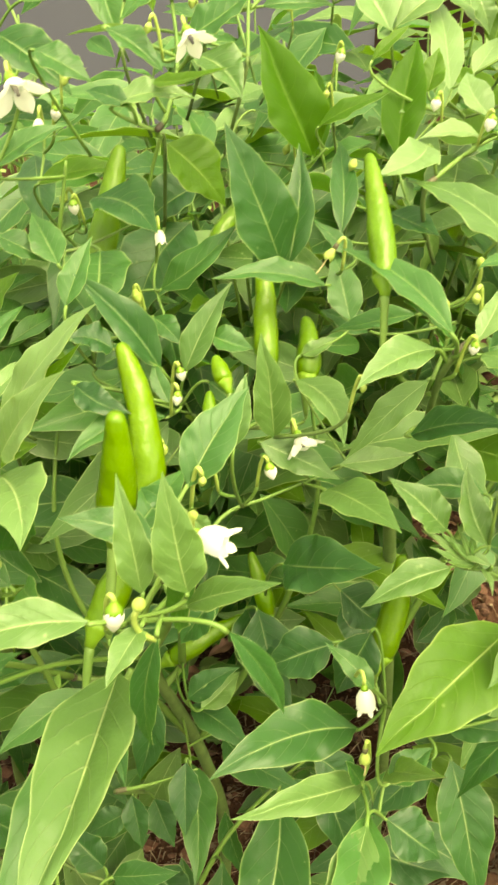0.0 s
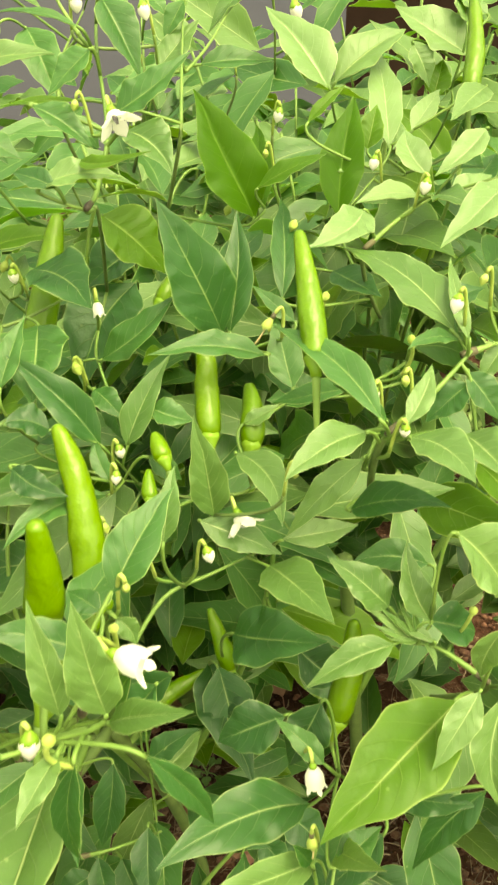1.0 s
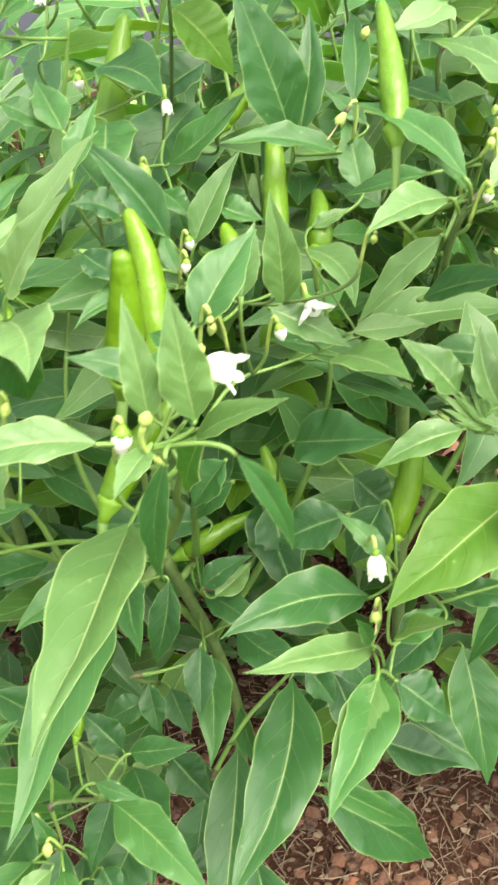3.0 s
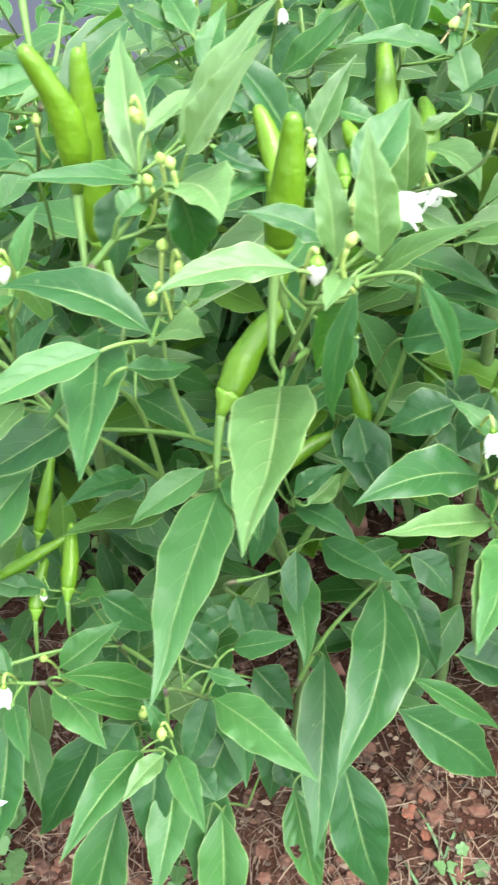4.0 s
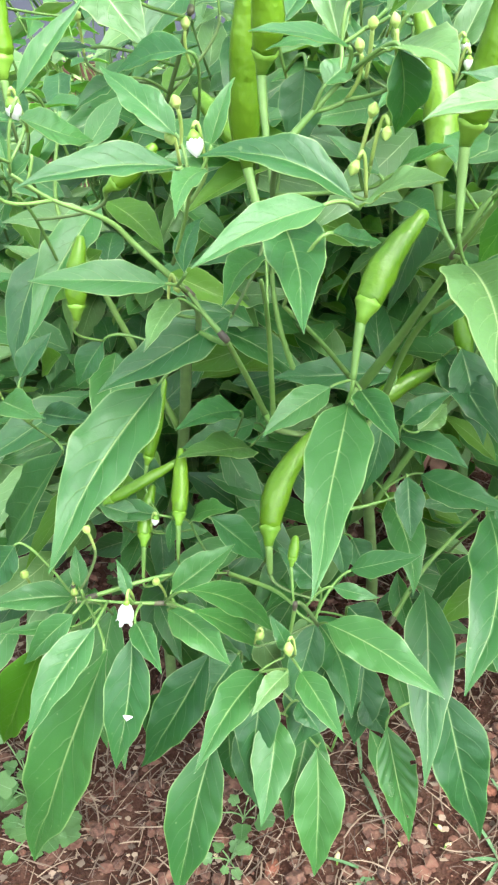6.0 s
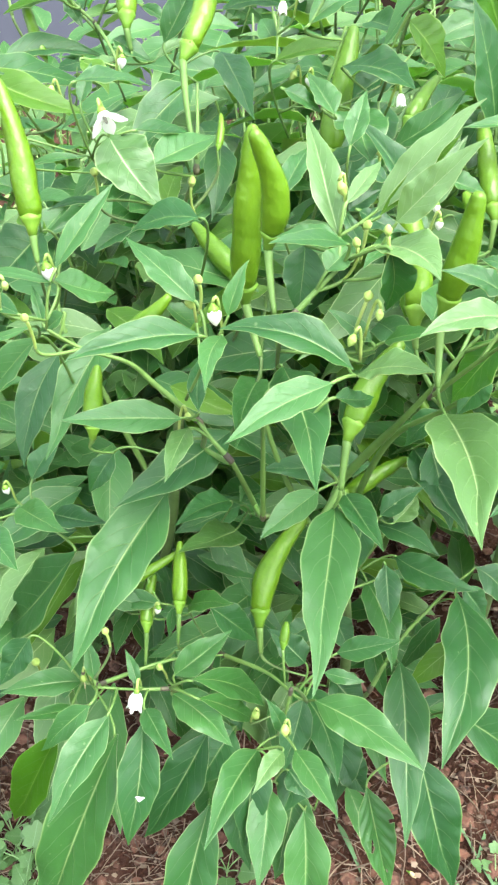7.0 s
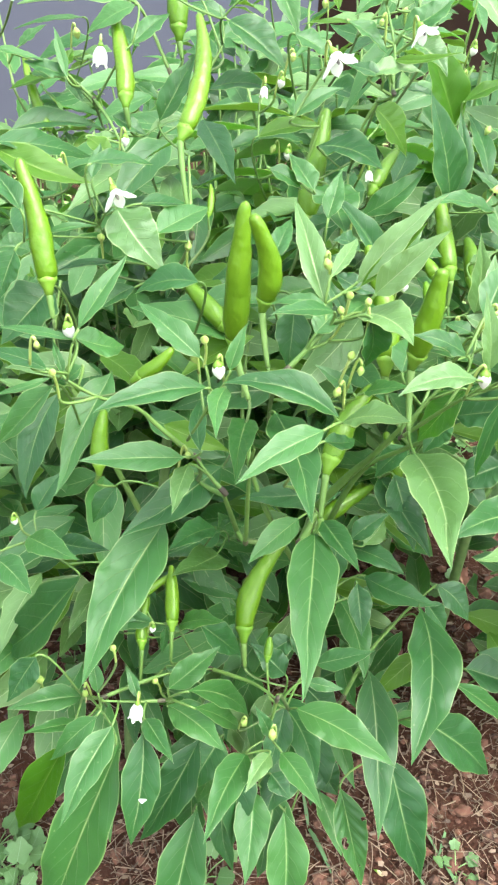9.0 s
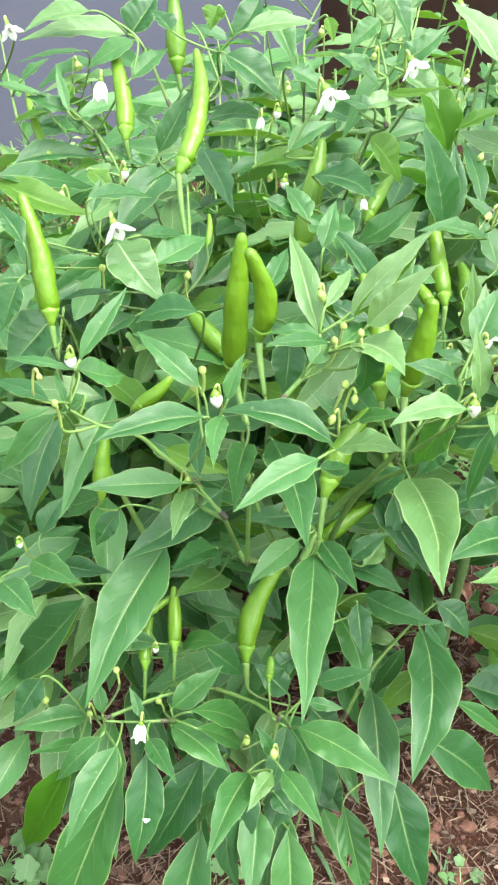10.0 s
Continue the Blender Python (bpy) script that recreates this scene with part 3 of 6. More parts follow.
branch(0.0012, 0.0009, (-0.0123, 0.2828, 0.4998), (-0.0059, 0.2555, 0.5349), (-0.0013, 0.2267, 0.5677))
branch(0.0016, 0.0012, (-0.1182, 0.3894, 0.5614), (-0.1182, 0.4186, 0.5676), (-0.1190, 0.4560, 0.5853))
branch(0.0013, 0.0008, (-0.1779, 0.5016, 0.6049), (-0.1653, 0.4632, 0.6003), (-0.1554, 0.4241, 0.5943))
branch(0.0014, 0.0009, (-0.1299, 0.5292, 0.6166), (-0.1440, 0.5492, 0.6421), (-0.1538, 0.5588, 0.6540), (-0.1719, 0.5674, 0.6629))
branch(0.0010, 0.0007, (-0.1781, 0.5019, 0.6049), (-0.1912, 0.5049, 0.6156), (-0.1935, 0.5025, 0.6205))
branch(0.0011, 0.0007, (-0.1117, 0.5233, 0.6113), (-0.0957, 0.5374, 0.6338), (-0.0974, 0.5520, 0.6538))
branch(0.0010, 0.0007, (-0.0021, 0.5583, 0.6439), (-0.0028, 0.5710, 0.6615), (-0.0038, 0.5848, 0.6807))
branch(0.0010, 0.0007, (0.0014, 0.5482, 0.6477), (0.0123, 0.5563, 0.6608), (0.0216, 0.5673, 0.6777))
branch(0.0011, 0.0007, (-0.0406, 0.5253, 0.6433), (-0.0401, 0.5383, 0.6615), (-0.0273, 0.5525, 0.6834))
branch(0.0011, 0.0007, (-0.2359, 0.5534, 0.5982), (-0.2416, 0.5699, 0.6204), (-0.2473, 0.5888, 0.6457))
branch(0.0011, 0.0008, (-0.0945, 0.5555, 0.6248), (-0.1060, 0.5749, 0.6498), (-0.1138, 0.5824, 0.6590))
branch(0.0010, 0.0008, (-0.0124, 0.4371, 0.6258), (-0.0178, 0.4411, 0.6101), (-0.0218, 0.4416, 0.5898))
branch(0.0012, 0.0009, (-0.0564, 0.4150, 0.5874), (-0.0517, 0.4135, 0.6042), (-0.0473, 0.4133, 0.6230))
branch(0.0015, 0.0010, (0.0993, 0.3361, 0.5840), (0.1157, 0.3493, 0.5913), (0.1299, 0.3627, 0.5988))
branch(0.0016, 0.0012, (0.1296, 0.3646, 0.5969), (0.1379, 0.3664, 0.5990))
branch(0.0010, 0.0007, (0.0031, 0.3048, 0.5041), (0.0167, 0.3242, 0.5161), (0.0341, 0.3354, 0.5170), (0.0513, 0.3461, 0.5175), (0.0672, 0.3565, 0.5174))
branch(0.0011, 0.0008, (0.0821, 0.3448, 0.5694), (0.0910, 0.3421, 0.5792), (0.1030, 0.3358, 0.5842))
branch(0.0013, 0.0009, (0.1340, 0.2996, 0.4980), (0.1185, 0.3079, 0.5050), (0.1078, 0.3106, 0.5046))
branch(0.0013, 0.0009, (-0.0095, 0.4140, 0.6357), (-0.0078, 0.4250, 0.6377), (-0.0047, 0.4469, 0.6541), (-0.0101, 0.4776, 0.6824), (-0.0096, 0.5024, 0.7028))
branch(0.0010, 0.0007, (-0.0150, 0.4697, 0.6852), (-0.0226, 0.4770, 0.6950), (-0.0290, 0.4849, 0.7057))
branch(0.0013, 0.0010, (0.1030, 0.4449, 0.6050), (0.1206, 0.4573, 0.6145), (0.1336, 0.4655, 0.6184))
branch(0.0010, 0.0007, (0.0227, 0.4751, 0.6491), (0.0223, 0.5056, 0.6688), (0.0223, 0.5344, 0.6861))
branch(0.0007, 0.0005, (0.0226, 0.5294, 0.6865), (0.0141, 0.5664, 0.6989))
branch(0.0007, 0.0005, (0.0226, 0.5294, 0.6865), (0.0296, 0.6014, 0.6939))
branch(0.0009, 0.0006, (0.0234, 0.5118, 0.6626), (0.0327, 0.5370, 0.6687), (0.0416, 0.5645, 0.6779), (0.0556, 0.5964, 0.6927))
# leaves, one by one: base, tip, width, sideways bow, kind (some kinds carry light or shade)
leaf((-0.1555, 0.5447, 0.6554), (-0.2249, 0.5320, 0.6514), 0.0222, -0.0029, leaf_young_lit, roll=0.00, arch=0.05)
leaf((-0.1532, 0.4893, 0.6396), (-0.1304, 0.5126, 0.6539), 0.0141, 0.0001, leaf_green, roll=0.00, arch=0.05)
leaf((-0.2309, 0.4326, 0.5960), (-0.1790, 0.4766, 0.5764), 0.0197, -0.0007, leaf_green, roll=0.17, arch=0.05)
leaf((-0.2323, 0.4375, 0.5918), (-0.1756, 0.4305, 0.5752), 0.0214, -0.0056, leaf_backlit, roll=0.00, arch=0.05)
leaf((-0.1705, 0.3677, 0.6062), (-0.1394, 0.3947, 0.5984), 0.0111, 0.0015, leaf_green, roll=0.00, arch=0.05)
leaf((-0.1593, 0.3783, 0.5802), (-0.1330, 0.3577, 0.5525), 0.0284, -0.0021, leaf_young_lit, roll=0.00, arch=0.05)
leaf((-0.1462, 0.3784, 0.5827), (-0.1183, 0.4019, 0.5736), 0.0099, 0.0000, leaf_green)
leaf((-0.1380, 0.3681, 0.5702), (-0.1092, 0.4009, 0.5740), 0.0190, -0.0007, leaf_green, roll=0.00, arch=0.05)
leaf((-0.1069, 0.5725, 0.5767), (-0.0853, 0.5016, 0.5537), 0.0221, 0.0002, leaf_shaded, roll=0.00, arch=0.05)
leaf((-0.1369, 0.4608, 0.6034), (-0.1156, 0.4722, 0.6396), 0.0165, -0.0016, leaf_green, roll=0.00, arch=0.05)
leaf((-0.1739, 0.2975, 0.5507), (-0.1512, 0.3229, 0.5780), 0.0099, -0.0004, leaf_green, roll=0.00, arch=0.05)
leaf((-0.1996, 0.3832, 0.5756), (-0.1847, 0.3986, 0.5604), 0.0111, 0.0000, leaf_young_lit)
leaf((-0.0677, 0.3858, 0.6278), (-0.0407, 0.3981, 0.6407), 0.0121, 0.0017, leaf_green, roll=0.00, arch=0.05)
leaf((-0.0766, 0.4685, 0.5949), (-0.0311, 0.4732, 0.6007), 0.0135, 0.0018, leaf_backlit, roll=0.00, arch=0.05)
leaf((-0.0260, 0.4082, 0.6445), (0.0060, 0.4116, 0.6463), 0.0122, 0.0039, leaf_young_lit, roll=0.00, arch=0.05)
leaf((-0.0439, 0.4386, 0.5991), (-0.0116, 0.4032, 0.5977), 0.0252, 0.0040, leaf_green, roll=0.00, arch=0.05)
leaf((-0.0152, 0.4221, 0.5633), (0.0199, 0.4244, 0.5935), 0.0166, -0.0043, leaf_green, roll=0.00, arch=0.05)
leaf((-0.0389, 0.4184, 0.5832), (-0.0348, 0.3742, 0.5711), 0.0279, 0.0000, leaf_green)
leaf((-0.0597, 0.2880, 0.5704), (-0.0705, 0.3393, 0.6023), 0.0137, 0.0009, leaf_young_lit, roll=0.00, arch=0.05)
leaf((-0.0582, 0.2925, 0.5828), (-0.0399, 0.3262, 0.5883), 0.0073, -0.0008, leaf_young_lit, roll=0.00, arch=0.05)
leaf((-0.0798, 0.3444, 0.5654), (-0.0641, 0.3814, 0.5759), 0.0110, -0.0004, leaf_green, roll=0.00, arch=0.05)
leaf((0.0418, 0.4285, 0.5722), (0.0457, 0.4579, 0.6174), 0.0150, -0.0024, leaf_green, roll=0.00, arch=0.05)
leaf((0.0573, 0.4018, 0.5762), (0.0107, 0.3888, 0.5848), 0.0126, -0.0025, leaf_green, roll=0.00, arch=0.05)
leaf((0.0364, 0.3438, 0.5393), (0.0310, 0.3476, 0.5833), 0.0146, -0.0006, leaf_young_lit, roll=0.00, arch=0.05)
leaf((-0.1770, 0.3098, 0.5388), (-0.2170, 0.3256, 0.5364), 0.0054, 0.0001, leaf_green, roll=0.00, arch=0.05)
leaf((-0.1770, 0.3081, 0.5408), (-0.1540, 0.3259, 0.5263), 0.0179, -0.0039, leaf_green, roll=0.00, arch=0.05)
leaf((-0.1868, 0.2803, 0.5392), (-0.2191, 0.3080, 0.5332), 0.0100, -0.0004, leaf_green, roll=0.00, arch=0.05)
leaf((-0.1912, 0.3210, 0.5049), (-0.2246, 0.3191, 0.4666), 0.0164, 0.0017, leaf_green, roll=0.00, arch=0.05)
leaf((-0.1652, 0.3760, 0.4801), (-0.1946, 0.3132, 0.4370), 0.0223, -0.0005, leaf_green, roll=0.00, arch=0.05)
leaf((-0.1140, 0.2698, 0.5368), (-0.1641, 0.2473, 0.5381), 0.0146, -0.0019, leaf_green, roll=0.00, arch=0.05)
leaf((-0.1161, 0.2899, 0.5409), (-0.1467, 0.3178, 0.5568), 0.0137, 0.0013, leaf_green, roll=0.00, arch=0.05)
leaf((-0.1231, 0.2881, 0.4830), (-0.1755, 0.2764, 0.4897), 0.0167, 0.0011, leaf_green, roll=0.00, arch=0.05)
leaf((-0.1204, 0.2954, 0.4720), (-0.1299, 0.2587, 0.4697), 0.0113, -0.0007, leaf_young_lit, roll=0.00, arch=0.05)
leaf((-0.0992, 0.3279, 0.4456), (-0.1571, 0.2850, 0.4303), 0.0256, 0.0023, leaf_green, roll=0.00, arch=0.05)
leaf((-0.1053, 0.2721, 0.5356), (-0.1117, 0.2322, 0.5353), 0.0098, -0.0020, leaf_green, roll=0.00, arch=0.05)
leaf((-0.0841, 0.3480, 0.4653), (-0.0995, 0.2560, 0.4906), 0.0161, -0.0022, leaf_green, roll=0.00, arch=0.05)
leaf((-0.1031, 0.2765, 0.5419), (-0.0950, 0.2870, 0.5615), 0.0076, 0.0008, leaf_green, roll=0.00, arch=0.05)
leaf((-0.1337, 0.3142, 0.4161), (-0.1779, 0.2360, 0.3669), 0.0329, -0.0030, leaf_green, roll=0.00, arch=0.05)
leaf((-0.2147, 0.3192, 0.3988), (-0.1788, 0.2744, 0.4240), 0.0168, -0.0012, leaf_green, roll=0.00, arch=0.05)
leaf((-0.2306, 0.3031, 0.3971), (-0.2060, 0.2731, 0.3986), 0.0170, 0.0009, leaf_green, roll=0.00, arch=0.05)
leaf((-0.2047, 0.4231, 0.4340), (-0.2251, 0.3767, 0.3798), 0.0234, -0.0047, leaf_shaded, roll=0.00, arch=0.05)
leaf((-0.0891, 0.4216, 0.3080), (-0.1355, 0.3887, 0.3116), 0.0211, 0.0000, leaf_shaded)
leaf((-0.0609, 0.2855, 0.5726), (-0.0852, 0.2920, 0.5687), 0.0072, -0.0018, leaf_green, roll=0.00, arch=0.05)
leaf((-0.0582, 0.2758, 0.5736), (-0.0899, 0.2547, 0.5827), 0.0088, -0.0003, leaf_green, roll=0.00, arch=0.05)
leaf((-0.0455, 0.2774, 0.5727), (-0.0301, 0.2448, 0.5746), 0.0212, 0.0036, leaf_young_lit, roll=0.00, arch=0.05)
leaf((-0.0442, 0.2641, 0.5762), (-0.0416, 0.2711, 0.5481), 0.0156, 0.0015, leaf_shaded, roll=0.00, arch=0.05)
leaf((-0.0458, 0.2678, 0.5359), (-0.0638, 0.2751, 0.5464), 0.0088, 0.0001, leaf_green, roll=0.00, arch=0.05)
leaf((-0.0412, 0.2667, 0.5367), (-0.0278, 0.2451, 0.5540), 0.0093, -0.0004, leaf_green, roll=0.17, arch=0.05)
leaf((0.0026, 0.2637, 0.5589), (-0.0252, 0.2627, 0.5699), 0.0118, -0.0018, leaf_green, roll=0.00, arch=0.05)
leaf((-0.0540, 0.2496, 0.5317), (-0.0338, 0.2190, 0.5535), 0.0152, 0.0017, leaf_young_lit, roll=0.00, arch=0.05)
leaf((-0.0548, 0.2525, 0.5330), (-0.1071, 0.2658, 0.5420), 0.0161, -0.0036, leaf_green)
leaf((-0.0660, 0.2312, 0.5408), (-0.1049, 0.2061, 0.5321), 0.0137, -0.0012, leaf_green, roll=0.00, arch=0.05)
leaf((-0.0796, 0.2808, 0.5159), (-0.0721, 0.2039, 0.5124), 0.0218, 0.0022, leaf_green, roll=0.00, arch=0.05)
leaf((-0.0627, 0.2426, 0.5264), (-0.0439, 0.2586, 0.5157), 0.0094, -0.0022, leaf_green, roll=0.00, arch=0.05)
leaf((0.0226, 0.4071, 0.3731), (0.0481, 0.3426, 0.3543), 0.0289, -0.0005, leaf_shaded, roll=0.00, arch=0.05)
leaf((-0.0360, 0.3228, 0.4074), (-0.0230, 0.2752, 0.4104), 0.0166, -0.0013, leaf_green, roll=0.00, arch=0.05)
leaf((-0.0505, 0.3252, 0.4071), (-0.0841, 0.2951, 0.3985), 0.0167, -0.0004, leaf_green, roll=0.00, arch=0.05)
leaf((-0.0047, 0.3992, 0.3643), (-0.0799, 0.3972, 0.3612), 0.0245, 0.0000, leaf_shaded)
leaf((0.0014, 0.3461, 0.3630), (0.0206, 0.3690, 0.3650), 0.0147, -0.0006, leaf_young_lit, roll=0.00, arch=0.05)
leaf((-0.0066, 0.3570, 0.3506), (0.0282, 0.3297, 0.3505), 0.0170, 0.0028, leaf_shaded, roll=0.00, arch=0.05)
leaf((-0.1830, 0.3034, 0.3808), (-0.2498, 0.3581, 0.2519), 0.0372, 0.0105, leaf_shaded, roll=0.00, arch=0.05)
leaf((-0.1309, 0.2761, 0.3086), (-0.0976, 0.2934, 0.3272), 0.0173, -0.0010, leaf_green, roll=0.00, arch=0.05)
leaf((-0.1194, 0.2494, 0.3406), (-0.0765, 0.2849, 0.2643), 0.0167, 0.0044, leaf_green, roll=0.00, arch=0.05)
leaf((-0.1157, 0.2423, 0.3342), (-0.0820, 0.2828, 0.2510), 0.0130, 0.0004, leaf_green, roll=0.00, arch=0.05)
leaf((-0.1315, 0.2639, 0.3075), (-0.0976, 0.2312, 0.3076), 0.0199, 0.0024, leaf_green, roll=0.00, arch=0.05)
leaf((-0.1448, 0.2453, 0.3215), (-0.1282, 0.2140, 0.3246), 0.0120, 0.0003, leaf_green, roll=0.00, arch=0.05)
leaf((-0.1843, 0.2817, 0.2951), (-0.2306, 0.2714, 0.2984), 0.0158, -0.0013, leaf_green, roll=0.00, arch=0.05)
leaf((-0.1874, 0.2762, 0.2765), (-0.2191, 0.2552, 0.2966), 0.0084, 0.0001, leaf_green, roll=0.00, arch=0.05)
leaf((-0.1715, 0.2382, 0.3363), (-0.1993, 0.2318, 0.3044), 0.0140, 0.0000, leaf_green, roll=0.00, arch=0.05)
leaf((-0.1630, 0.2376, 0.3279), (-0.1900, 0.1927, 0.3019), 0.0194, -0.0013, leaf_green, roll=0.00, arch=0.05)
leaf((-0.1895, 0.2385, 0.3118), (-0.2259, 0.2359, 0.2228), 0.0240, 0.0016, leaf_dim_backlit, roll=0.00, arch=0.05)
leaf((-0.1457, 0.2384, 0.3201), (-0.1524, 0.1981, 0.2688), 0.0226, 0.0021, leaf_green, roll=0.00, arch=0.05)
leaf((-0.1102, 0.2596, 0.2768), (-0.1490, 0.2300, 0.2123), 0.0263, 0.0013, leaf_shaded, roll=0.00, arch=0.05)
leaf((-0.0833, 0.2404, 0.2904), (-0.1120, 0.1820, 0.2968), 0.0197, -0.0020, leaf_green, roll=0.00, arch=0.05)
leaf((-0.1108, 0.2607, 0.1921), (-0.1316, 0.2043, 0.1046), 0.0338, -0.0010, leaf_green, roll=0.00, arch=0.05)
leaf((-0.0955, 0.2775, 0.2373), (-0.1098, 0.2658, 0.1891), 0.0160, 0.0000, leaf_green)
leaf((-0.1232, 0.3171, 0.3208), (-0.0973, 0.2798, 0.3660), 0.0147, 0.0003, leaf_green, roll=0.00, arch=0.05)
leaf((-0.1111, 0.3027, 0.3370), (-0.0819, 0.3081, 0.2977), 0.0188, 0.0000, leaf_shaded)
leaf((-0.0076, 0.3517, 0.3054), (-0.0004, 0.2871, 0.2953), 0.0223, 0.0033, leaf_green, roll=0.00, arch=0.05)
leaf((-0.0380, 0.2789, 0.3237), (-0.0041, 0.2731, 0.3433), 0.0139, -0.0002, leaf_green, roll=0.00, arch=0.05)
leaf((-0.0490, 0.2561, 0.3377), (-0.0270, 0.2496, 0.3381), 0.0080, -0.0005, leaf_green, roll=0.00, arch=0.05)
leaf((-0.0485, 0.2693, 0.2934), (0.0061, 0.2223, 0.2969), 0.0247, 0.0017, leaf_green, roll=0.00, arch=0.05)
leaf((-0.0522, 0.3163, 0.2403), (-0.0320, 0.2485, 0.2362), 0.0291, 0.0054, leaf_shaded, roll=0.00, arch=0.05)
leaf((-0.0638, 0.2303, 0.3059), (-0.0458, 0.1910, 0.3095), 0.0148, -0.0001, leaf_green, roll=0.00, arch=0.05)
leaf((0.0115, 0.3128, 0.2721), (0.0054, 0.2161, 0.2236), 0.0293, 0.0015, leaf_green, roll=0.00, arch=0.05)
leaf((0.0220, 0.2688, 0.2337), (0.0496, 0.2227, 0.1500), 0.0347, -0.0022, leaf_shaded, roll=0.00, arch=0.05)
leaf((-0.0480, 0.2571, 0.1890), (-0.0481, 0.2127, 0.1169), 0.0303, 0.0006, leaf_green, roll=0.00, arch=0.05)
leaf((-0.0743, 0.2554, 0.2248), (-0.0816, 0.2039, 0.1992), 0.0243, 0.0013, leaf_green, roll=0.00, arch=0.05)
leaf((0.0631, 0.3176, 0.2070), (0.1409, 0.3206, 0.1176), 0.0395, 0.0014, leaf_shaded, roll=0.00, arch=0.05)
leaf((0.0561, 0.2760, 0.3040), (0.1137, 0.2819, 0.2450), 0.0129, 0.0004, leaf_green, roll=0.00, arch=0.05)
leaf((0.1189, 0.3454, 0.2150), (0.1260, 0.3378, 0.2313), 0.0160, 0.0000, leaf_shaded)
leaf((0.0107, 0.3600, 0.3200), (0.0565, 0.3266, 0.3238), 0.0225, -0.0046, leaf_shaded, roll=0.00, arch=0.05)
leaf((0.0607, 0.3470, 0.3222), (0.0867, 0.3355, 0.2964), 0.0222, 0.0031, leaf_shaded, roll=0.00, arch=0.05)
leaf((-0.0703, 0.2314, 0.3027), (-0.0874, 0.2077, 0.3019), 0.0111, -0.0010, leaf_young_lit, roll=0.00, arch=0.05)
leaf((-0.0612, 0.2604, 0.2328), (-0.0491, 0.2465, 0.2244), 0.0166, 0.0000, leaf_shaded)
leaf((0.0042, 0.4408, 0.6559), (0.0222, 0.4250, 0.6429), 0.0183, 0.0029, leaf_young_lit, roll=0.00, arch=0.05)
leaf((-0.0115, 0.4182, 0.6515), (0.0183, 0.3975, 0.6604), 0.0066, -0.0045, leaf_backlit, roll=0.17, arch=0.05)
leaf((0.0534, 0.4859, 0.6023), (0.0266, 0.5045, 0.6566), 0.0294, 0.0018, leaf_dim_backlit, roll=0.00, arch=0.05)
leaf((0.0588, 0.4859, 0.6063), (0.0548, 0.5468, 0.6296), 0.0112, 0.0001, leaf_dim_backlit, roll=0.00, arch=0.05)
leaf((0.0549, 0.4818, 0.6178), (0.0864, 0.4813, 0.6333), 0.0103, 0.0000, leaf_backlit, roll=0.00, arch=0.05)
leaf((0.0927, 0.4761, 0.6044), (0.1015, 0.5138, 0.6499), 0.0205, 0.0017, leaf_dim_backlit, roll=0.00, arch=0.05)
leaf((0.0996, 0.4423, 0.6214), (0.0731, 0.4109, 0.6182), 0.0172, 0.0049, leaf_skylit, roll=0.00, arch=0.05)
leaf((0.1184, 0.5016, 0.6292), (0.1173, 0.5787, 0.6598), 0.0165, -0.0006, leaf_skylit, roll=0.00, arch=0.05)
leaf((0.1579, 0.5610, 0.6401), (0.1220, 0.6330, 0.6635), 0.0226, 0.0000, leaf_young_lit)
leaf((0.0941, 0.5443, 0.6491), (0.1373, 0.6011, 0.6618), 0.0151, 0.0000, leaf_young_lit)
leaf((0.1288, 0.5067, 0.6353), (0.1472, 0.5402, 0.6460), 0.0110, -0.0003, leaf_skylit, roll=0.00, arch=0.05)
leaf((0.1260, 0.4991, 0.6173), (0.0886, 0.4871, 0.6233), 0.0079, 0.0000, leaf_young_lit)
leaf((0.1267, 0.4685, 0.6182), (0.0964, 0.4463, 0.6230), 0.0123, -0.0010, leaf_skylit, roll=0.00, arch=0.05)
leaf((0.1282, 0.4433, 0.6261), (0.1387, 0.4208, 0.6300), 0.0124, 0.0000, leaf_young_lit)
leaf((0.1538, 0.4710, 0.6454), (0.1300, 0.4536, 0.6312), 0.0122, 0.0025, leaf_skylit, roll=0.00, arch=0.05)
leaf((0.1541, 0.4276, 0.6378), (0.1219, 0.3946, 0.6240), 0.0146, 0.0011, leaf_skylit, roll=0.00, arch=0.05)
leaf((0.1600, 0.5036, 0.6551), (0.1374, 0.4685, 0.6495), 0.0137, 0.0000, leaf_young_lit)
leaf((0.0390, 0.4252, 0.5734), (0.0149, 0.4250, 0.6346), 0.0290, 0.0012, leaf_shaded, roll=0.00, arch=0.05)
leaf((0.0653, 0.4373, 0.5832), (0.0660, 0.5036, 0.6059), 0.0127, -0.0013, leaf_green, roll=0.00, arch=0.05)
leaf((0.0897, 0.4686, 0.5823), (0.1096, 0.4401, 0.5823), 0.0169, 0.0000, leaf_shaded)
leaf((0.1234, 0.3672, 0.6044), (0.0895, 0.4236, 0.6126), 0.0189, -0.0047, leaf_young_lit, roll=0.00, arch=0.05)
leaf((0.1274, 0.3588, 0.6053), (0.1268, 0.3974, 0.6194), 0.0062, 0.0018, leaf_young_lit, roll=0.00, arch=0.05)
leaf((0.1260, 0.3653, 0.6017), (0.1044, 0.3500, 0.6071), 0.0066, -0.0024, leaf_green, roll=0.00, arch=0.05)
leaf((0.0932, 0.3255, 0.5954), (0.0597, 0.3758, 0.6033), 0.0129, -0.0035, leaf_green, roll=0.00, arch=0.05)
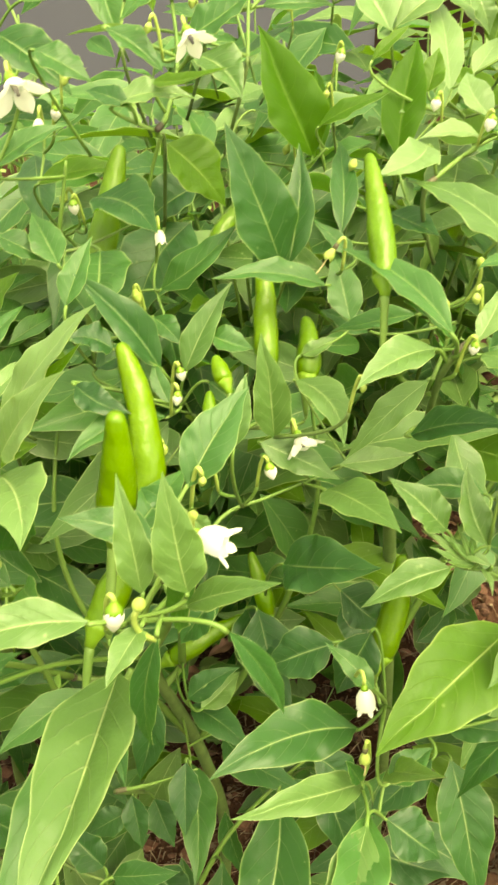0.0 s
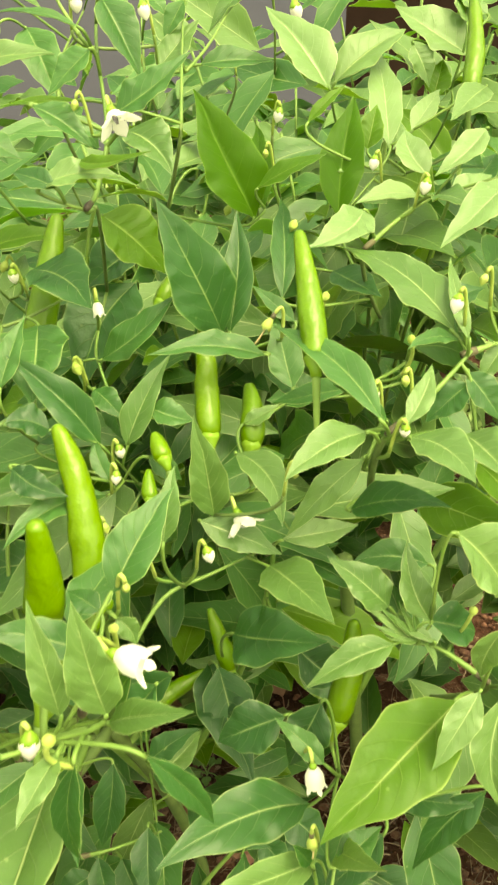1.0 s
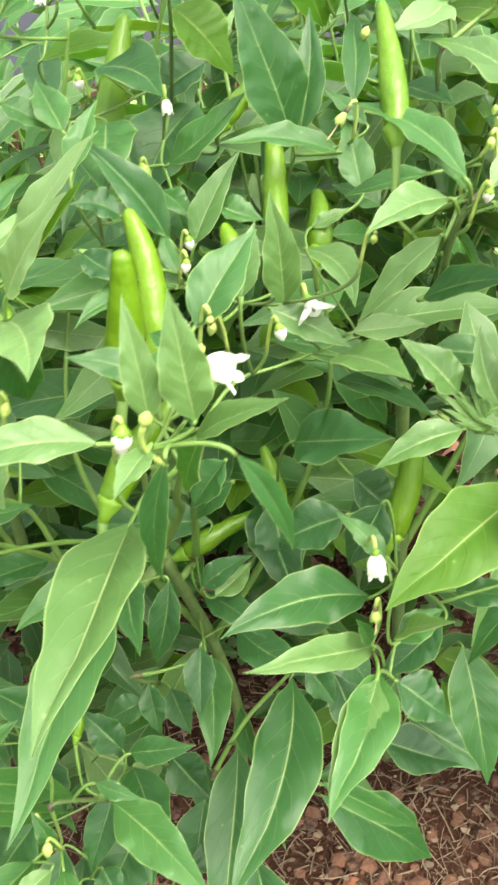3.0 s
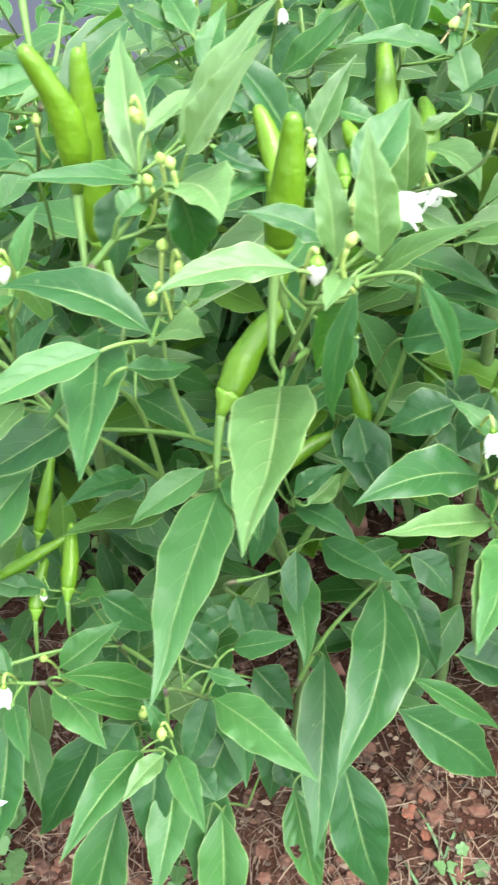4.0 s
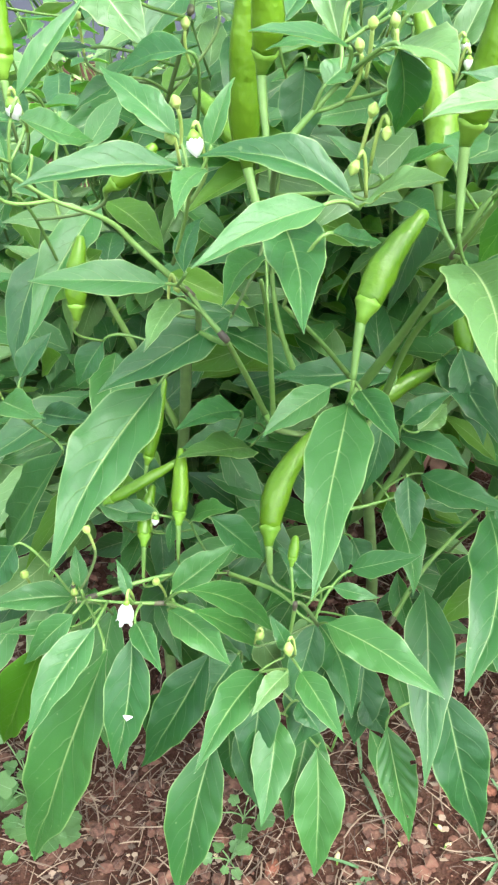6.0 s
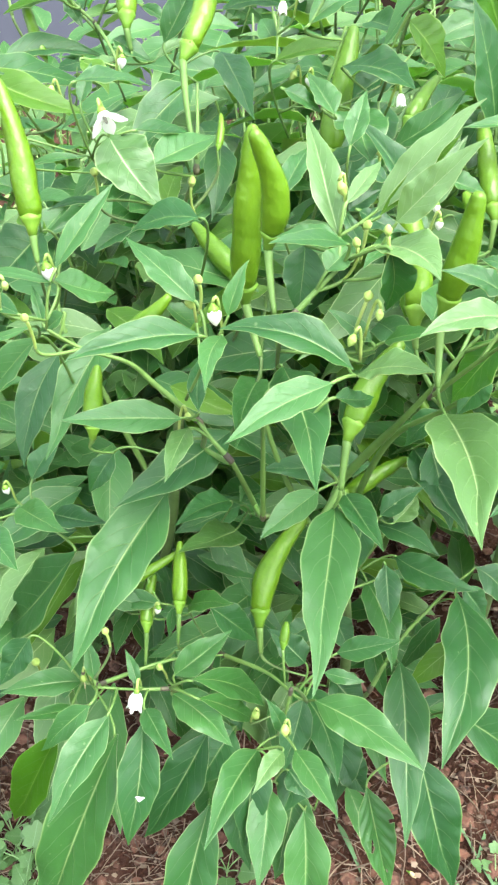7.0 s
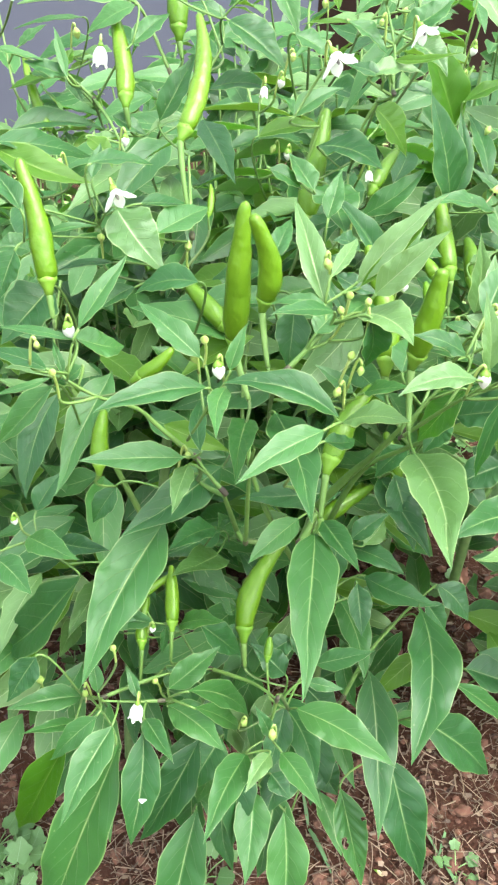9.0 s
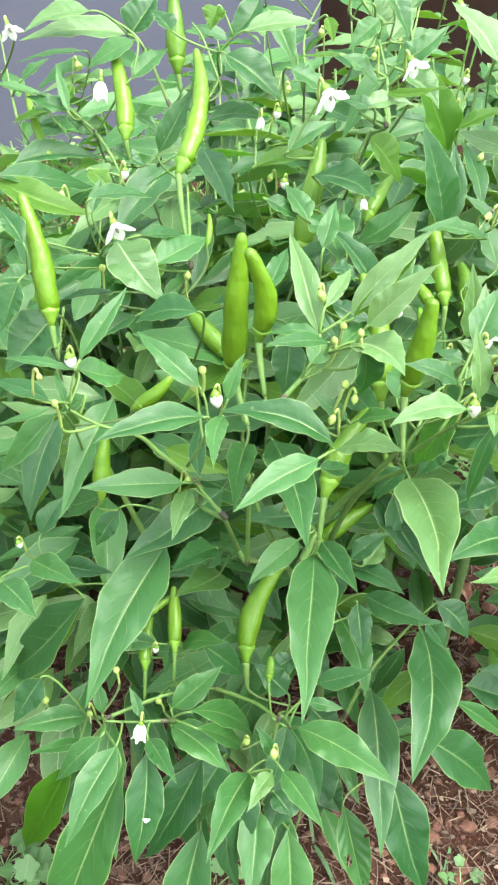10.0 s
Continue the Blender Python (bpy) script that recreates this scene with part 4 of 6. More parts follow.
leaf((0.0977, 0.3397, 0.5854), (0.0789, 0.3408, 0.5999), 0.0056, -0.0009, leaf_green, roll=0.00, arch=0.05)
leaf((0.1030, 0.3308, 0.5900), (0.1136, 0.3515, 0.6005), 0.0082, -0.0013, leaf_young_lit, roll=0.00, arch=0.05)
leaf((0.0900, 0.3316, 0.5865), (0.0618, 0.3085, 0.5849), 0.0135, -0.0021, leaf_young_lit, roll=0.00, arch=0.05)
leaf((0.1038, 0.3282, 0.5865), (0.1183, 0.2996, 0.5903), 0.0158, 0.0030, leaf_young_lit, roll=0.00, arch=0.05)
leaf((0.1212, 0.3289, 0.5868), (0.1299, 0.3029, 0.5881), 0.0162, 0.0007, leaf_young_lit, roll=0.00, arch=0.05)
leaf((0.0910, 0.3400, 0.5697), (0.0634, 0.3350, 0.5367), 0.0119, -0.0004, leaf_young_lit, roll=0.00, arch=0.05)
leaf((0.0444, 0.3716, 0.5487), (0.0618, 0.3294, 0.5470), 0.0146, 0.0054, leaf_young_lit, roll=0.00, arch=0.05)
leaf((0.0622, 0.3423, 0.5280), (0.0931, 0.3534, 0.5252), 0.0117, -0.0006, leaf_young_lit, roll=0.00, arch=0.05)
leaf((0.0877, 0.3424, 0.5424), (0.1193, 0.3219, 0.5610), 0.0151, 0.0029, leaf_shaded, roll=0.00, arch=0.05)
leaf((-0.0100, 0.3759, 0.5501), (-0.0430, 0.3827, 0.5891), 0.0160, -0.0014, leaf_shaded, roll=0.00, arch=0.05)
leaf((-0.0066, 0.3601, 0.5374), (-0.0410, 0.3285, 0.5381), 0.0133, -0.0049, leaf_green, roll=0.00, arch=0.05)
leaf((-0.0054, 0.3611, 0.5429), (-0.0134, 0.3787, 0.5539), 0.0071, 0.0012, leaf_green, roll=0.00, arch=0.05)
leaf((0.0106, 0.2744, 0.5723), (0.0282, 0.2991, 0.5911), 0.0157, 0.0004, leaf_green, roll=0.00, arch=0.05)
leaf((-0.0132, 0.2994, 0.5277), (0.0015, 0.3360, 0.5300), 0.0170, 0.0000, leaf_green)
leaf((0.0565, 0.3332, 0.5231), (0.0765, 0.2822, 0.5487), 0.0192, 0.0004, leaf_young_lit, roll=0.00, arch=0.05)
leaf((0.1005, 0.3149, 0.5197), (0.0778, 0.3224, 0.5386), 0.0151, -0.0002, leaf_young_lit, roll=0.00, arch=0.05)
leaf((0.1154, 0.3103, 0.5170), (0.1072, 0.3281, 0.5409), 0.0118, 0.0037, leaf_young_lit, roll=0.00, arch=0.05)
leaf((0.1163, 0.3057, 0.5111), (0.0926, 0.3224, 0.5132), 0.0056, 0.0000, leaf_young_lit, roll=0.00, arch=0.05)
leaf((0.1283, 0.2857, 0.5089), (0.1107, 0.2679, 0.4902), 0.0115, 0.0000, leaf_young_lit, roll=0.00, arch=0.05)
leaf((0.0772, 0.2910, 0.4573), (0.0581, 0.3063, 0.4662), 0.0095, -0.0004, leaf_green, roll=0.00, arch=0.05)
leaf((0.1186, 0.3093, 0.5609), (0.1433, 0.3126, 0.5243), 0.0228, 0.0011, leaf_young_lit, roll=0.00, arch=0.05)
leaf((0.1304, 0.2830, 0.5441), (0.1271, 0.2855, 0.5170), 0.0100, -0.0022, leaf_young_lit, roll=0.00, arch=0.05)
leaf((0.1140, 0.3101, 0.5169), (0.1368, 0.3223, 0.4966), 0.0162, 0.0000, leaf_shaded)
leaf((0.0246, 0.2264, 0.5662), (0.0398, 0.2302, 0.5272), 0.0069, 0.0018, leaf_shaded, roll=0.00, arch=0.05)
leaf((0.0976, 0.3359, 0.2407), (0.1491, 0.3336, 0.2192), 0.0289, 0.0000, leaf_shaded)
leaf((0.0413, 0.3451, 0.4710), (0.0795, 0.3212, 0.4934), 0.0264, -0.0024, leaf_shaded)
leaf((0.0793, 0.2553, 0.4511), (0.0963, 0.2670, 0.4559), 0.0116, 0.0000, leaf_green)
leaf((0.0703, 0.2591, 0.4446), (0.0636, 0.2585, 0.4597), 0.0062, 0.0000, leaf_green)
leaf((-0.0930, 0.4018, 0.3032), (-0.1287, 0.3208, 0.3628), 0.0248, 0.0049, leaf_young_lit, roll=0.00, arch=0.05)
leaf((-0.1597, 0.3452, 0.3444), (-0.1379, 0.3338, 0.3218), 0.0172, 0.0000, leaf_shaded)
leaf((-0.0978, 0.3815, 0.3483), (-0.1316, 0.3384, 0.3671), 0.0187, -0.0021, leaf_shaded, roll=0.00, arch=0.05)
leaf((-0.1724, 0.3119, 0.3364), (-0.1436, 0.3109, 0.3258), 0.0130, 0.0000, leaf_green)
leaf((-0.1509, 0.5044, 0.6587), (-0.1803, 0.5019, 0.6416), 0.0165, 0.0000, leaf_green)
leaf((-0.0949, 0.5043, 0.6533), (-0.0596, 0.4885, 0.6295), 0.0247, 0.0000, leaf_green)
leaf((-0.0623, 0.4440, 0.6573), (-0.0388, 0.4392, 0.6464), 0.0155, 0.0000, leaf_green)
leaf((-0.0332, 0.4461, 0.6647), (-0.0097, 0.4392, 0.6501), 0.0121, 0.0009, leaf_green, roll=0.00, arch=0.05)
leaf((-0.0007, 0.4470, 0.6610), (0.0301, 0.4555, 0.6811), 0.0163, -0.0036, leaf_green, roll=0.00, arch=0.05)
leaf((-0.1060, 0.5043, 0.6125), (-0.0644, 0.4954, 0.6160), 0.0181, 0.0051, leaf_green, roll=0.00, arch=0.05)
leaf((-0.0827, 0.5119, 0.6658), (-0.0368, 0.5157, 0.6706), 0.0156, 0.0021, leaf_young_lit)
leaf((-0.1278, 0.5074, 0.6642), (-0.1408, 0.5224, 0.6738), 0.0150, 0.0000, leaf_green)
leaf((-0.0636, 0.5768, 0.6723), (-0.0453, 0.5446, 0.6395), 0.0216, 0.0015, leaf_green, roll=0.00, arch=0.05)
leaf((0.0102, 0.5118, 0.6639), (0.0295, 0.5285, 0.6816), 0.0150, 0.0000, leaf_young_lit)
leaf((-0.0100, 0.4597, 0.6822), (-0.0280, 0.4537, 0.6666), 0.0137, 0.0000, leaf_green)
leaf((-0.0059, 0.4747, 0.6980), (0.0088, 0.4603, 0.6703), 0.0166, 0.0000, leaf_green)
leaf((-0.0639, 0.5345, 0.6984), (-0.0433, 0.5326, 0.6869), 0.0096, 0.0000, leaf_young_lit)
leaf((-0.0142, 0.4649, 0.6892), (-0.0486, 0.4738, 0.6938), 0.0055, -0.0013, leaf_green)
leaf((-0.0107, 0.5286, 0.6959), (-0.0003, 0.5239, 0.6811), 0.0079, 0.0000, leaf_young_lit)
leaf((0.0231, 0.5291, 0.6892), (0.0132, 0.5235, 0.6739), 0.0104, 0.0000, leaf_green)
leaf((0.0597, 0.5759, 0.6920), (0.0314, 0.5642, 0.6691), 0.0154, 0.0000, leaf_young_lit)
leaf((0.0277, 0.5494, 0.6580), (0.0653, 0.5560, 0.6572), 0.0144, 0.0000, leaf_green)
leaf((0.0946, 0.5416, 0.6496), (0.1316, 0.5639, 0.6695), 0.0211, 0.0000, leaf_young_lit)
leaf((0.1614, 0.5603, 0.6720), (0.1597, 0.5785, 0.6878), 0.0122, 0.0000, leaf_young_lit)
leaf((0.1338, 0.5538, 0.6644), (0.1428, 0.5462, 0.6457), 0.0136, 0.0000, leaf_young_lit)
leaf((0.0041, 0.5320, 0.6937), (0.0159, 0.5300, 0.6824), 0.0098, 0.0000, leaf_green)
leaf((0.1718, 0.5630, 0.6753), (0.1513, 0.5751, 0.6836), 0.0115, 0.0000, leaf_young_lit)
leaf((-0.1917, 0.4815, 0.6208), (-0.2005, 0.5059, 0.6441), 0.0062, 0.0000, leaf_green)
leaf((-0.2365, 0.4960, 0.6327), (-0.2040, 0.4936, 0.6266), 0.0079, 0.0000, leaf_green)
leaf((-0.1617, 0.4552, 0.5957), (-0.1825, 0.4613, 0.5919), 0.0088, 0.0027, leaf_young_lit)
leaf((-0.1719, 0.3882, 0.5915), (-0.1677, 0.4045, 0.6061), 0.0074, 0.0000, leaf_green)
leaf((-0.1438, 0.4827, 0.5897), (-0.1162, 0.4917, 0.5984), 0.0071, 0.0029, leaf_young_lit)
leaf((-0.1649, 0.4713, 0.6030), (-0.1435, 0.4674, 0.5930), 0.0129, -0.0013, leaf_green, roll=0.00, arch=0.05)
leaf((-0.1960, 0.3733, 0.5669), (-0.1693, 0.3785, 0.5702), 0.0048, 0.0000, leaf_green)
leaf((-0.1613, 0.3801, 0.5483), (-0.1935, 0.3846, 0.5403), 0.0059, 0.0000, leaf_shaded)
leaf((0.0246, 0.5221, 0.6150), (0.0529, 0.5204, 0.6092), 0.0088, 0.0000, leaf_shaded)
leaf((0.0702, 0.4217, 0.5803), (0.0522, 0.4378, 0.5906), 0.0080, 0.0000, leaf_green)
leaf((-0.1830, 0.3010, 0.5236), (-0.1892, 0.3161, 0.5347), 0.0050, 0.0000, leaf_green)
leaf((-0.1736, 0.3020, 0.5287), (-0.1851, 0.3025, 0.5189), 0.0086, 0.0018, leaf_green, roll=0.00, arch=0.05)
leaf((-0.2146, 0.3521, 0.3903), (-0.1991, 0.3696, 0.4086), 0.0149, 0.0000, leaf_shaded)
leaf((-0.1619, 0.3303, 0.4293), (-0.1758, 0.3223, 0.4073), 0.0141, 0.0000, leaf_shaded)
leaf((-0.0706, 0.3080, 0.5592), (-0.0732, 0.2941, 0.5313), 0.0173, 0.0000, leaf_shaded)
leaf((0.0065, 0.2736, 0.5652), (-0.0045, 0.2816, 0.5658), 0.0081, -0.0004, leaf_green, roll=0.00, arch=0.05)
leaf((-0.1720, 0.2568, 0.3315), (-0.1764, 0.2733, 0.3447), 0.0085, 0.0000, leaf_green)
leaf((-0.1492, 0.2581, 0.3244), (-0.1569, 0.2734, 0.3356), 0.0067, -0.0007, leaf_green, roll=0.00, arch=0.05)
leaf((-0.1320, 0.3089, 0.3291), (-0.1346, 0.3015, 0.3099), 0.0059, 0.0000, leaf_green)
leaf((-0.1393, 0.3107, 0.3301), (-0.1709, 0.3189, 0.3273), 0.0122, 0.0000, leaf_green)
leaf((-0.0690, 0.2387, 0.3083), (-0.0795, 0.2476, 0.3273), 0.0086, -0.0003, leaf_green, roll=0.00, arch=0.05)
leaf((0.0624, 0.3117, 0.4596), (0.0345, 0.3101, 0.4440), 0.0209, 0.0000, leaf_shaded)
leaf((0.0156, 0.2940, 0.5044), (0.0031, 0.2881, 0.4857), 0.0151, 0.0000, leaf_shaded)
leaf((0.0500, 0.3359, 0.3172), (0.0665, 0.3260, 0.2980), 0.0165, 0.0000, leaf_shaded)
leaf((-0.0873, 0.2949, 0.1685), (-0.0809, 0.2556, 0.1089), 0.0228, -0.0061, leaf_shaded, roll=0.00, arch=0.05)
leaf((-0.2106, 0.3599, 0.5628), (-0.2206, 0.3496, 0.5384), 0.0174, 0.0000, leaf_green)
leaf((-0.2111, 0.2827, 0.3345), (-0.2294, 0.2710, 0.3067), 0.0181, 0.0000, leaf_shaded)
leaf((-0.2053, 0.3594, 0.5846), (-0.2206, 0.3775, 0.5981), 0.0119, 0.0000, leaf_green)
leaf((-0.0411, 0.3558, 0.5550), (-0.0181, 0.3456, 0.5489), 0.0123, -0.0026, leaf_shaded, roll=0.00, arch=0.05)
leaf((-0.0193, 0.4079, 0.6449), (-0.0370, 0.4163, 0.6483), 0.0093, 0.0000, leaf_green)
leaf((-0.0413, 0.3913, 0.5405), (-0.0207, 0.4041, 0.5483), 0.0130, 0.0000, leaf_shaded)
leaf((0.0397, 0.4468, 0.5781), (0.0250, 0.4341, 0.5535), 0.0157, 0.0000, leaf_shaded)
leaf((0.0307, 0.3424, 0.5389), (0.0622, 0.3384, 0.5243), 0.0133, 0.0000, leaf_young_lit)
leaf((-0.0273, 0.4243, 0.5610), (-0.0575, 0.4222, 0.5510), 0.0141, 0.0000, leaf_shaded)
leaf((-0.0029, 0.4945, 0.5865), (-0.0319, 0.4854, 0.5672), 0.0263, 0.0000, leaf_shaded)
leaf((0.1219, 0.3900, 0.6013), (0.1423, 0.3996, 0.6050), 0.0139, 0.0000, leaf_shaded)
leaf((0.1289, 0.3562, 0.5896), (0.1141, 0.3518, 0.5759), 0.0122, 0.0000, leaf_shaded)
leaf((0.0788, 0.4143, 0.5480), (0.0568, 0.4242, 0.5535), 0.0148, 0.0000, leaf_green)
leaf((0.0092, 0.3722, 0.5467), (0.0220, 0.3706, 0.5359), 0.0095, 0.0000, leaf_green)
leaf((-0.0117, 0.4115, 0.5517), (-0.0068, 0.4036, 0.5328), 0.0112, 0.0000, leaf_shaded)
leaf((-0.0060, 0.3521, 0.3627), (0.0210, 0.3605, 0.3794), 0.0143, 0.0017, leaf_shaded, roll=0.00, arch=0.05)
leaf((0.0677, 0.3789, 0.2527), (0.0910, 0.3466, 0.2057), 0.0263, 0.0000, leaf_shaded)
leaf((-0.0654, 0.2763, 0.5621), (-0.0546, 0.2883, 0.5677), 0.0111, 0.0000, leaf_green)
leaf((0.0773, 0.3150, 0.4632), (0.0640, 0.3011, 0.4402), 0.0190, 0.0000, leaf_shaded)
leaf((0.0810, 0.2562, 0.4250), (0.1026, 0.2498, 0.4085), 0.0193, 0.0000, leaf_shaded)
leaf((0.0987, 0.2714, 0.4416), (0.0752, 0.2591, 0.4212), 0.0154, 0.0000, leaf_shaded)
leaf((0.1279, 0.3585, 0.5927), (0.1419, 0.3519, 0.5752), 0.0125, 0.0000, leaf_green)
leaf((-0.0453, 0.3749, 0.5787), (-0.0365, 0.3962, 0.5989), 0.0112, 0.0002, leaf_green, roll=0.00, arch=0.05)
leaf((-0.0513, 0.3942, 0.5876), (-0.0641, 0.4125, 0.6022), 0.0141, 0.0000, leaf_green)
leaf((-0.0763, 0.4005, 0.5968), (-0.0570, 0.3993, 0.5863), 0.0125, 0.0000, leaf_green)
leaf((-0.0465, 0.2904, 0.5808), (-0.0128, 0.2889, 0.6236), 0.0125, 0.0000, leaf_skylit, roll=0.00, arch=0.05)
leaf((-0.0418, 0.2738, 0.5829), (-0.0170, 0.2648, 0.6171), 0.0140, 0.0000, leaf_skylit, roll=0.20, arch=0.05)
leaf((-0.0437, 0.3121, 0.4080), (-0.0640, 0.2027, 0.3922), 0.0289, -0.0001, leaf_green, roll=0.00, arch=0.05)
leaf((0.0414, 0.3240, 0.3244), (0.0140, 0.2203, 0.3027), 0.0342, 0.0092, leaf_green, roll=0.00, arch=0.05)
leaf((0.0725, 0.2497, 0.4402), (0.0514, 0.1899, 0.4500), 0.0179, 0.0016, leaf_green)
leaf((0.1248, 0.2963, 0.4903), (0.0721, 0.2508, 0.4751), 0.0303, 0.0004, leaf_backlit, roll=0.00, arch=0.05)
leaf((0.1016, 0.3055, 0.5106), (0.0689, 0.2950, 0.4995), 0.0126, -0.0012, leaf_young_lit, roll=0.00, arch=0.05)
leaf((-0.0081, 0.2239, 0.5708), (-0.0446, 0.2091, 0.5723), 0.0115, -0.0031, leaf_young_lit, roll=0.00, arch=0.05)
leaf((0.0024, 0.2375, 0.5668), (-0.0031, 0.2480, 0.5983), 0.0097, 0.0000, leaf_young_lit, roll=0.00, arch=0.05)
leaf((0.0141, 0.2370, 0.5676), (0.0090, 0.2441, 0.6019), 0.0133, 0.0000, leaf_young_lit, roll=0.00, arch=0.05)
leaf((-0.0455, 0.2874, 0.5798), (-0.0186, 0.2905, 0.6109), 0.0060, 0.0000, leaf_backlit, roll=0.30, arch=0.05)
leaf((0.0230, 0.3000, 0.5676), (0.0270, 0.3160, 0.5860), 0.0087, 0.0000, leaf_young_lit, roll=0.00, arch=0.05)
leaf((0.0129, 0.2412, 0.5584), (0.0377, 0.2272, 0.5828), 0.0084, 0.0000, leaf_young_lit, roll=0.00, arch=0.05)
leaf((0.0074, 0.2257, 0.5653), (0.0034, 0.2246, 0.5191), 0.0078, -0.0021, leaf_shaded, roll=0.00, arch=0.05)
leaf((-0.1150, 0.2825, 0.4904), (-0.1107, 0.3321, 0.4918), 0.0092, 0.0031, leaf_shaded, roll=0.00, arch=0.05)
leaf((-0.1157, 0.3404, 0.5565), (-0.1491, 0.3543, 0.5424), 0.0180, -0.0030, leaf_shaded, roll=0.00, arch=0.05)
leaf((-0.1995, 0.3970, 0.5246), (-0.2264, 0.3716, 0.5005), 0.0330, 0.0009, leaf_green, roll=0.00, arch=0.05)
leaf((-0.1898, 0.3067, 0.5188), (-0.2204, 0.3049, 0.5090), 0.0047, 0.0019, leaf_green, roll=0.00, arch=0.05)
leaf((-0.0501, 0.2896, 0.5666), (-0.0581, 0.3020, 0.5782), 0.0065, 0.0010, leaf_green, roll=0.00, arch=0.05)
leaf((-0.1994, 0.3322, 0.3827), (-0.1661, 0.3147, 0.3916), 0.0147, -0.0019, leaf_shaded, roll=0.00, arch=0.05)
leaf((-0.0009, 0.3817, 0.5450), (0.0180, 0.4022, 0.5771), 0.0134, 0.0012, leaf_young_lit, roll=0.00, arch=0.05)
leaf((0.0088, 0.3908, 0.5585), (0.0274, 0.3876, 0.5538), 0.0125, -0.0015, leaf_green, roll=0.00, arch=0.05)
leaf((0.1163, 0.3104, 0.5038), (0.0955, 0.3157, 0.5113), 0.0043, -0.0025, leaf_young_lit, roll=0.00, arch=0.05)
leaf((0.1385, 0.2882, 0.5037), (0.1377, 0.2653, 0.4674), 0.0168, -0.0052, leaf_young_lit, roll=0.00, arch=0.05)
leaf((0.0714, 0.2835, 0.4414), (0.0148, 0.2518, 0.4559), 0.0220, -0.0052, leaf_green, roll=0.00, arch=0.05)
leaf((0.0813, 0.2667, 0.4410), (0.0906, 0.2346, 0.4905), 0.0108, -0.0018, leaf_young_lit, roll=0.00, arch=0.05)
leaf((0.1434, 0.3714, 0.5963), (0.1338, 0.3628, 0.5849), 0.0081, 0.0005, leaf_young_lit, roll=0.00, arch=0.05)
leaf((0.1643, 0.5586, 0.6571), (0.1278, 0.5799, 0.6779), 0.0295, 0.0029, leaf_skylit, roll=0.00, arch=0.05)
leaf((-0.0110, 0.4450, 0.6209), (0.0133, 0.4466, 0.5927), 0.0280, 0.0008, leaf_backlit, roll=0.00, arch=0.05)
leaf((0.0896, 0.3696, 0.5796), (0.0589, 0.3792, 0.5668), 0.0098, 0.0005, leaf_green, roll=0.00, arch=0.05)
leaf((0.0471, 0.3931, 0.5475), (0.0629, 0.3995, 0.5535), 0.0074, -0.0012, leaf_young_lit, roll=0.00, arch=0.05)
leaf((-0.0269, 0.3669, 0.5648), (-0.0441, 0.3605, 0.5724), 0.0138, -0.0024, leaf_shaded, roll=0.00, arch=0.05)
leaf((-0.1789, 0.5279, 0.6705), (-0.2210, 0.5219, 0.6576), 0.0169, -0.0034, leaf_young_lit, roll=0.00, arch=0.05)
leaf((-0.1912, 0.4895, 0.6202), (-0.2192, 0.4973, 0.6259), 0.0134, 0.0018, leaf_green, roll=0.00, arch=0.05)
leaf((-0.2278, 0.4801, 0.5891), (-0.1712, 0.5035, 0.5855), 0.0187, 0.0045, leaf_green, roll=0.00, arch=0.05)
leaf((-0.1779, 0.4361, 0.5992), (-0.1631, 0.4246, 0.5861), 0.0118, 0.0027, leaf_backlit, roll=0.00, arch=0.05)
leaf((0.0040, 0.5625, 0.6785), (0.0263, 0.5630, 0.6621), 0.0208, -0.0028, leaf_young_lit, roll=0.17, arch=0.05)
leaf((-0.0700, 0.5537, 0.6782), (-0.0925, 0.5406, 0.6558), 0.0192, 0.0041, leaf_green, roll=0.00, arch=0.05)
leaf((0.0688, 0.4026, 0.5589), (0.0616, 0.4288, 0.5810), 0.0154, 0.0005, leaf_green, roll=0.00, arch=0.05)
leaf((0.0143, 0.3379, 0.4526), (-0.0037, 0.3374, 0.4286), 0.0142, -0.0017, leaf_shaded, roll=0.00, arch=0.05)
leaf((0.0709, 0.3734, 0.4248), (0.0943, 0.3690, 0.4033), 0.0241, -0.0013, leaf_shaded, roll=0.00, arch=0.05)
leaf((0.0799, 0.4124, 0.3788), (0.1024, 0.3855, 0.3570), 0.0287, -0.0012, leaf_shaded, roll=0.00, arch=0.05)
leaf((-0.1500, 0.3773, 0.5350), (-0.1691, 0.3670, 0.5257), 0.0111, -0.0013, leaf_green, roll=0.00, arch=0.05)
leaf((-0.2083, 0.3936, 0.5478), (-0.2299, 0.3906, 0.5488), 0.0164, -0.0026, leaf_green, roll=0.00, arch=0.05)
leaf((-0.0208, 0.3390, 0.3840), (-0.0288, 0.3200, 0.3396), 0.0167, 0.0018, leaf_shaded, roll=0.00, arch=0.05)
leaf((-0.0056, 0.3252, 0.3485), (-0.0042, 0.2986, 0.3262), 0.0163, -0.0001, leaf_shaded, roll=0.00, arch=0.05)
leaf((0.0104, 0.2758, 0.5601), (0.0159, 0.2733, 0.5510), 0.0066, 0.0011, leaf_young_lit, roll=0.00, arch=0.05)
leaf((-0.0074, 0.4907, 0.5685), (-0.0311, 0.4462, 0.5329), 0.0375, -0.0059, leaf_shaded, roll=0.00, arch=0.05)
leaf((-0.0168, 0.4049, 0.5590), (-0.0023, 0.3901, 0.5535), 0.0113, 0.0003, leaf_green, roll=0.00, arch=0.05)
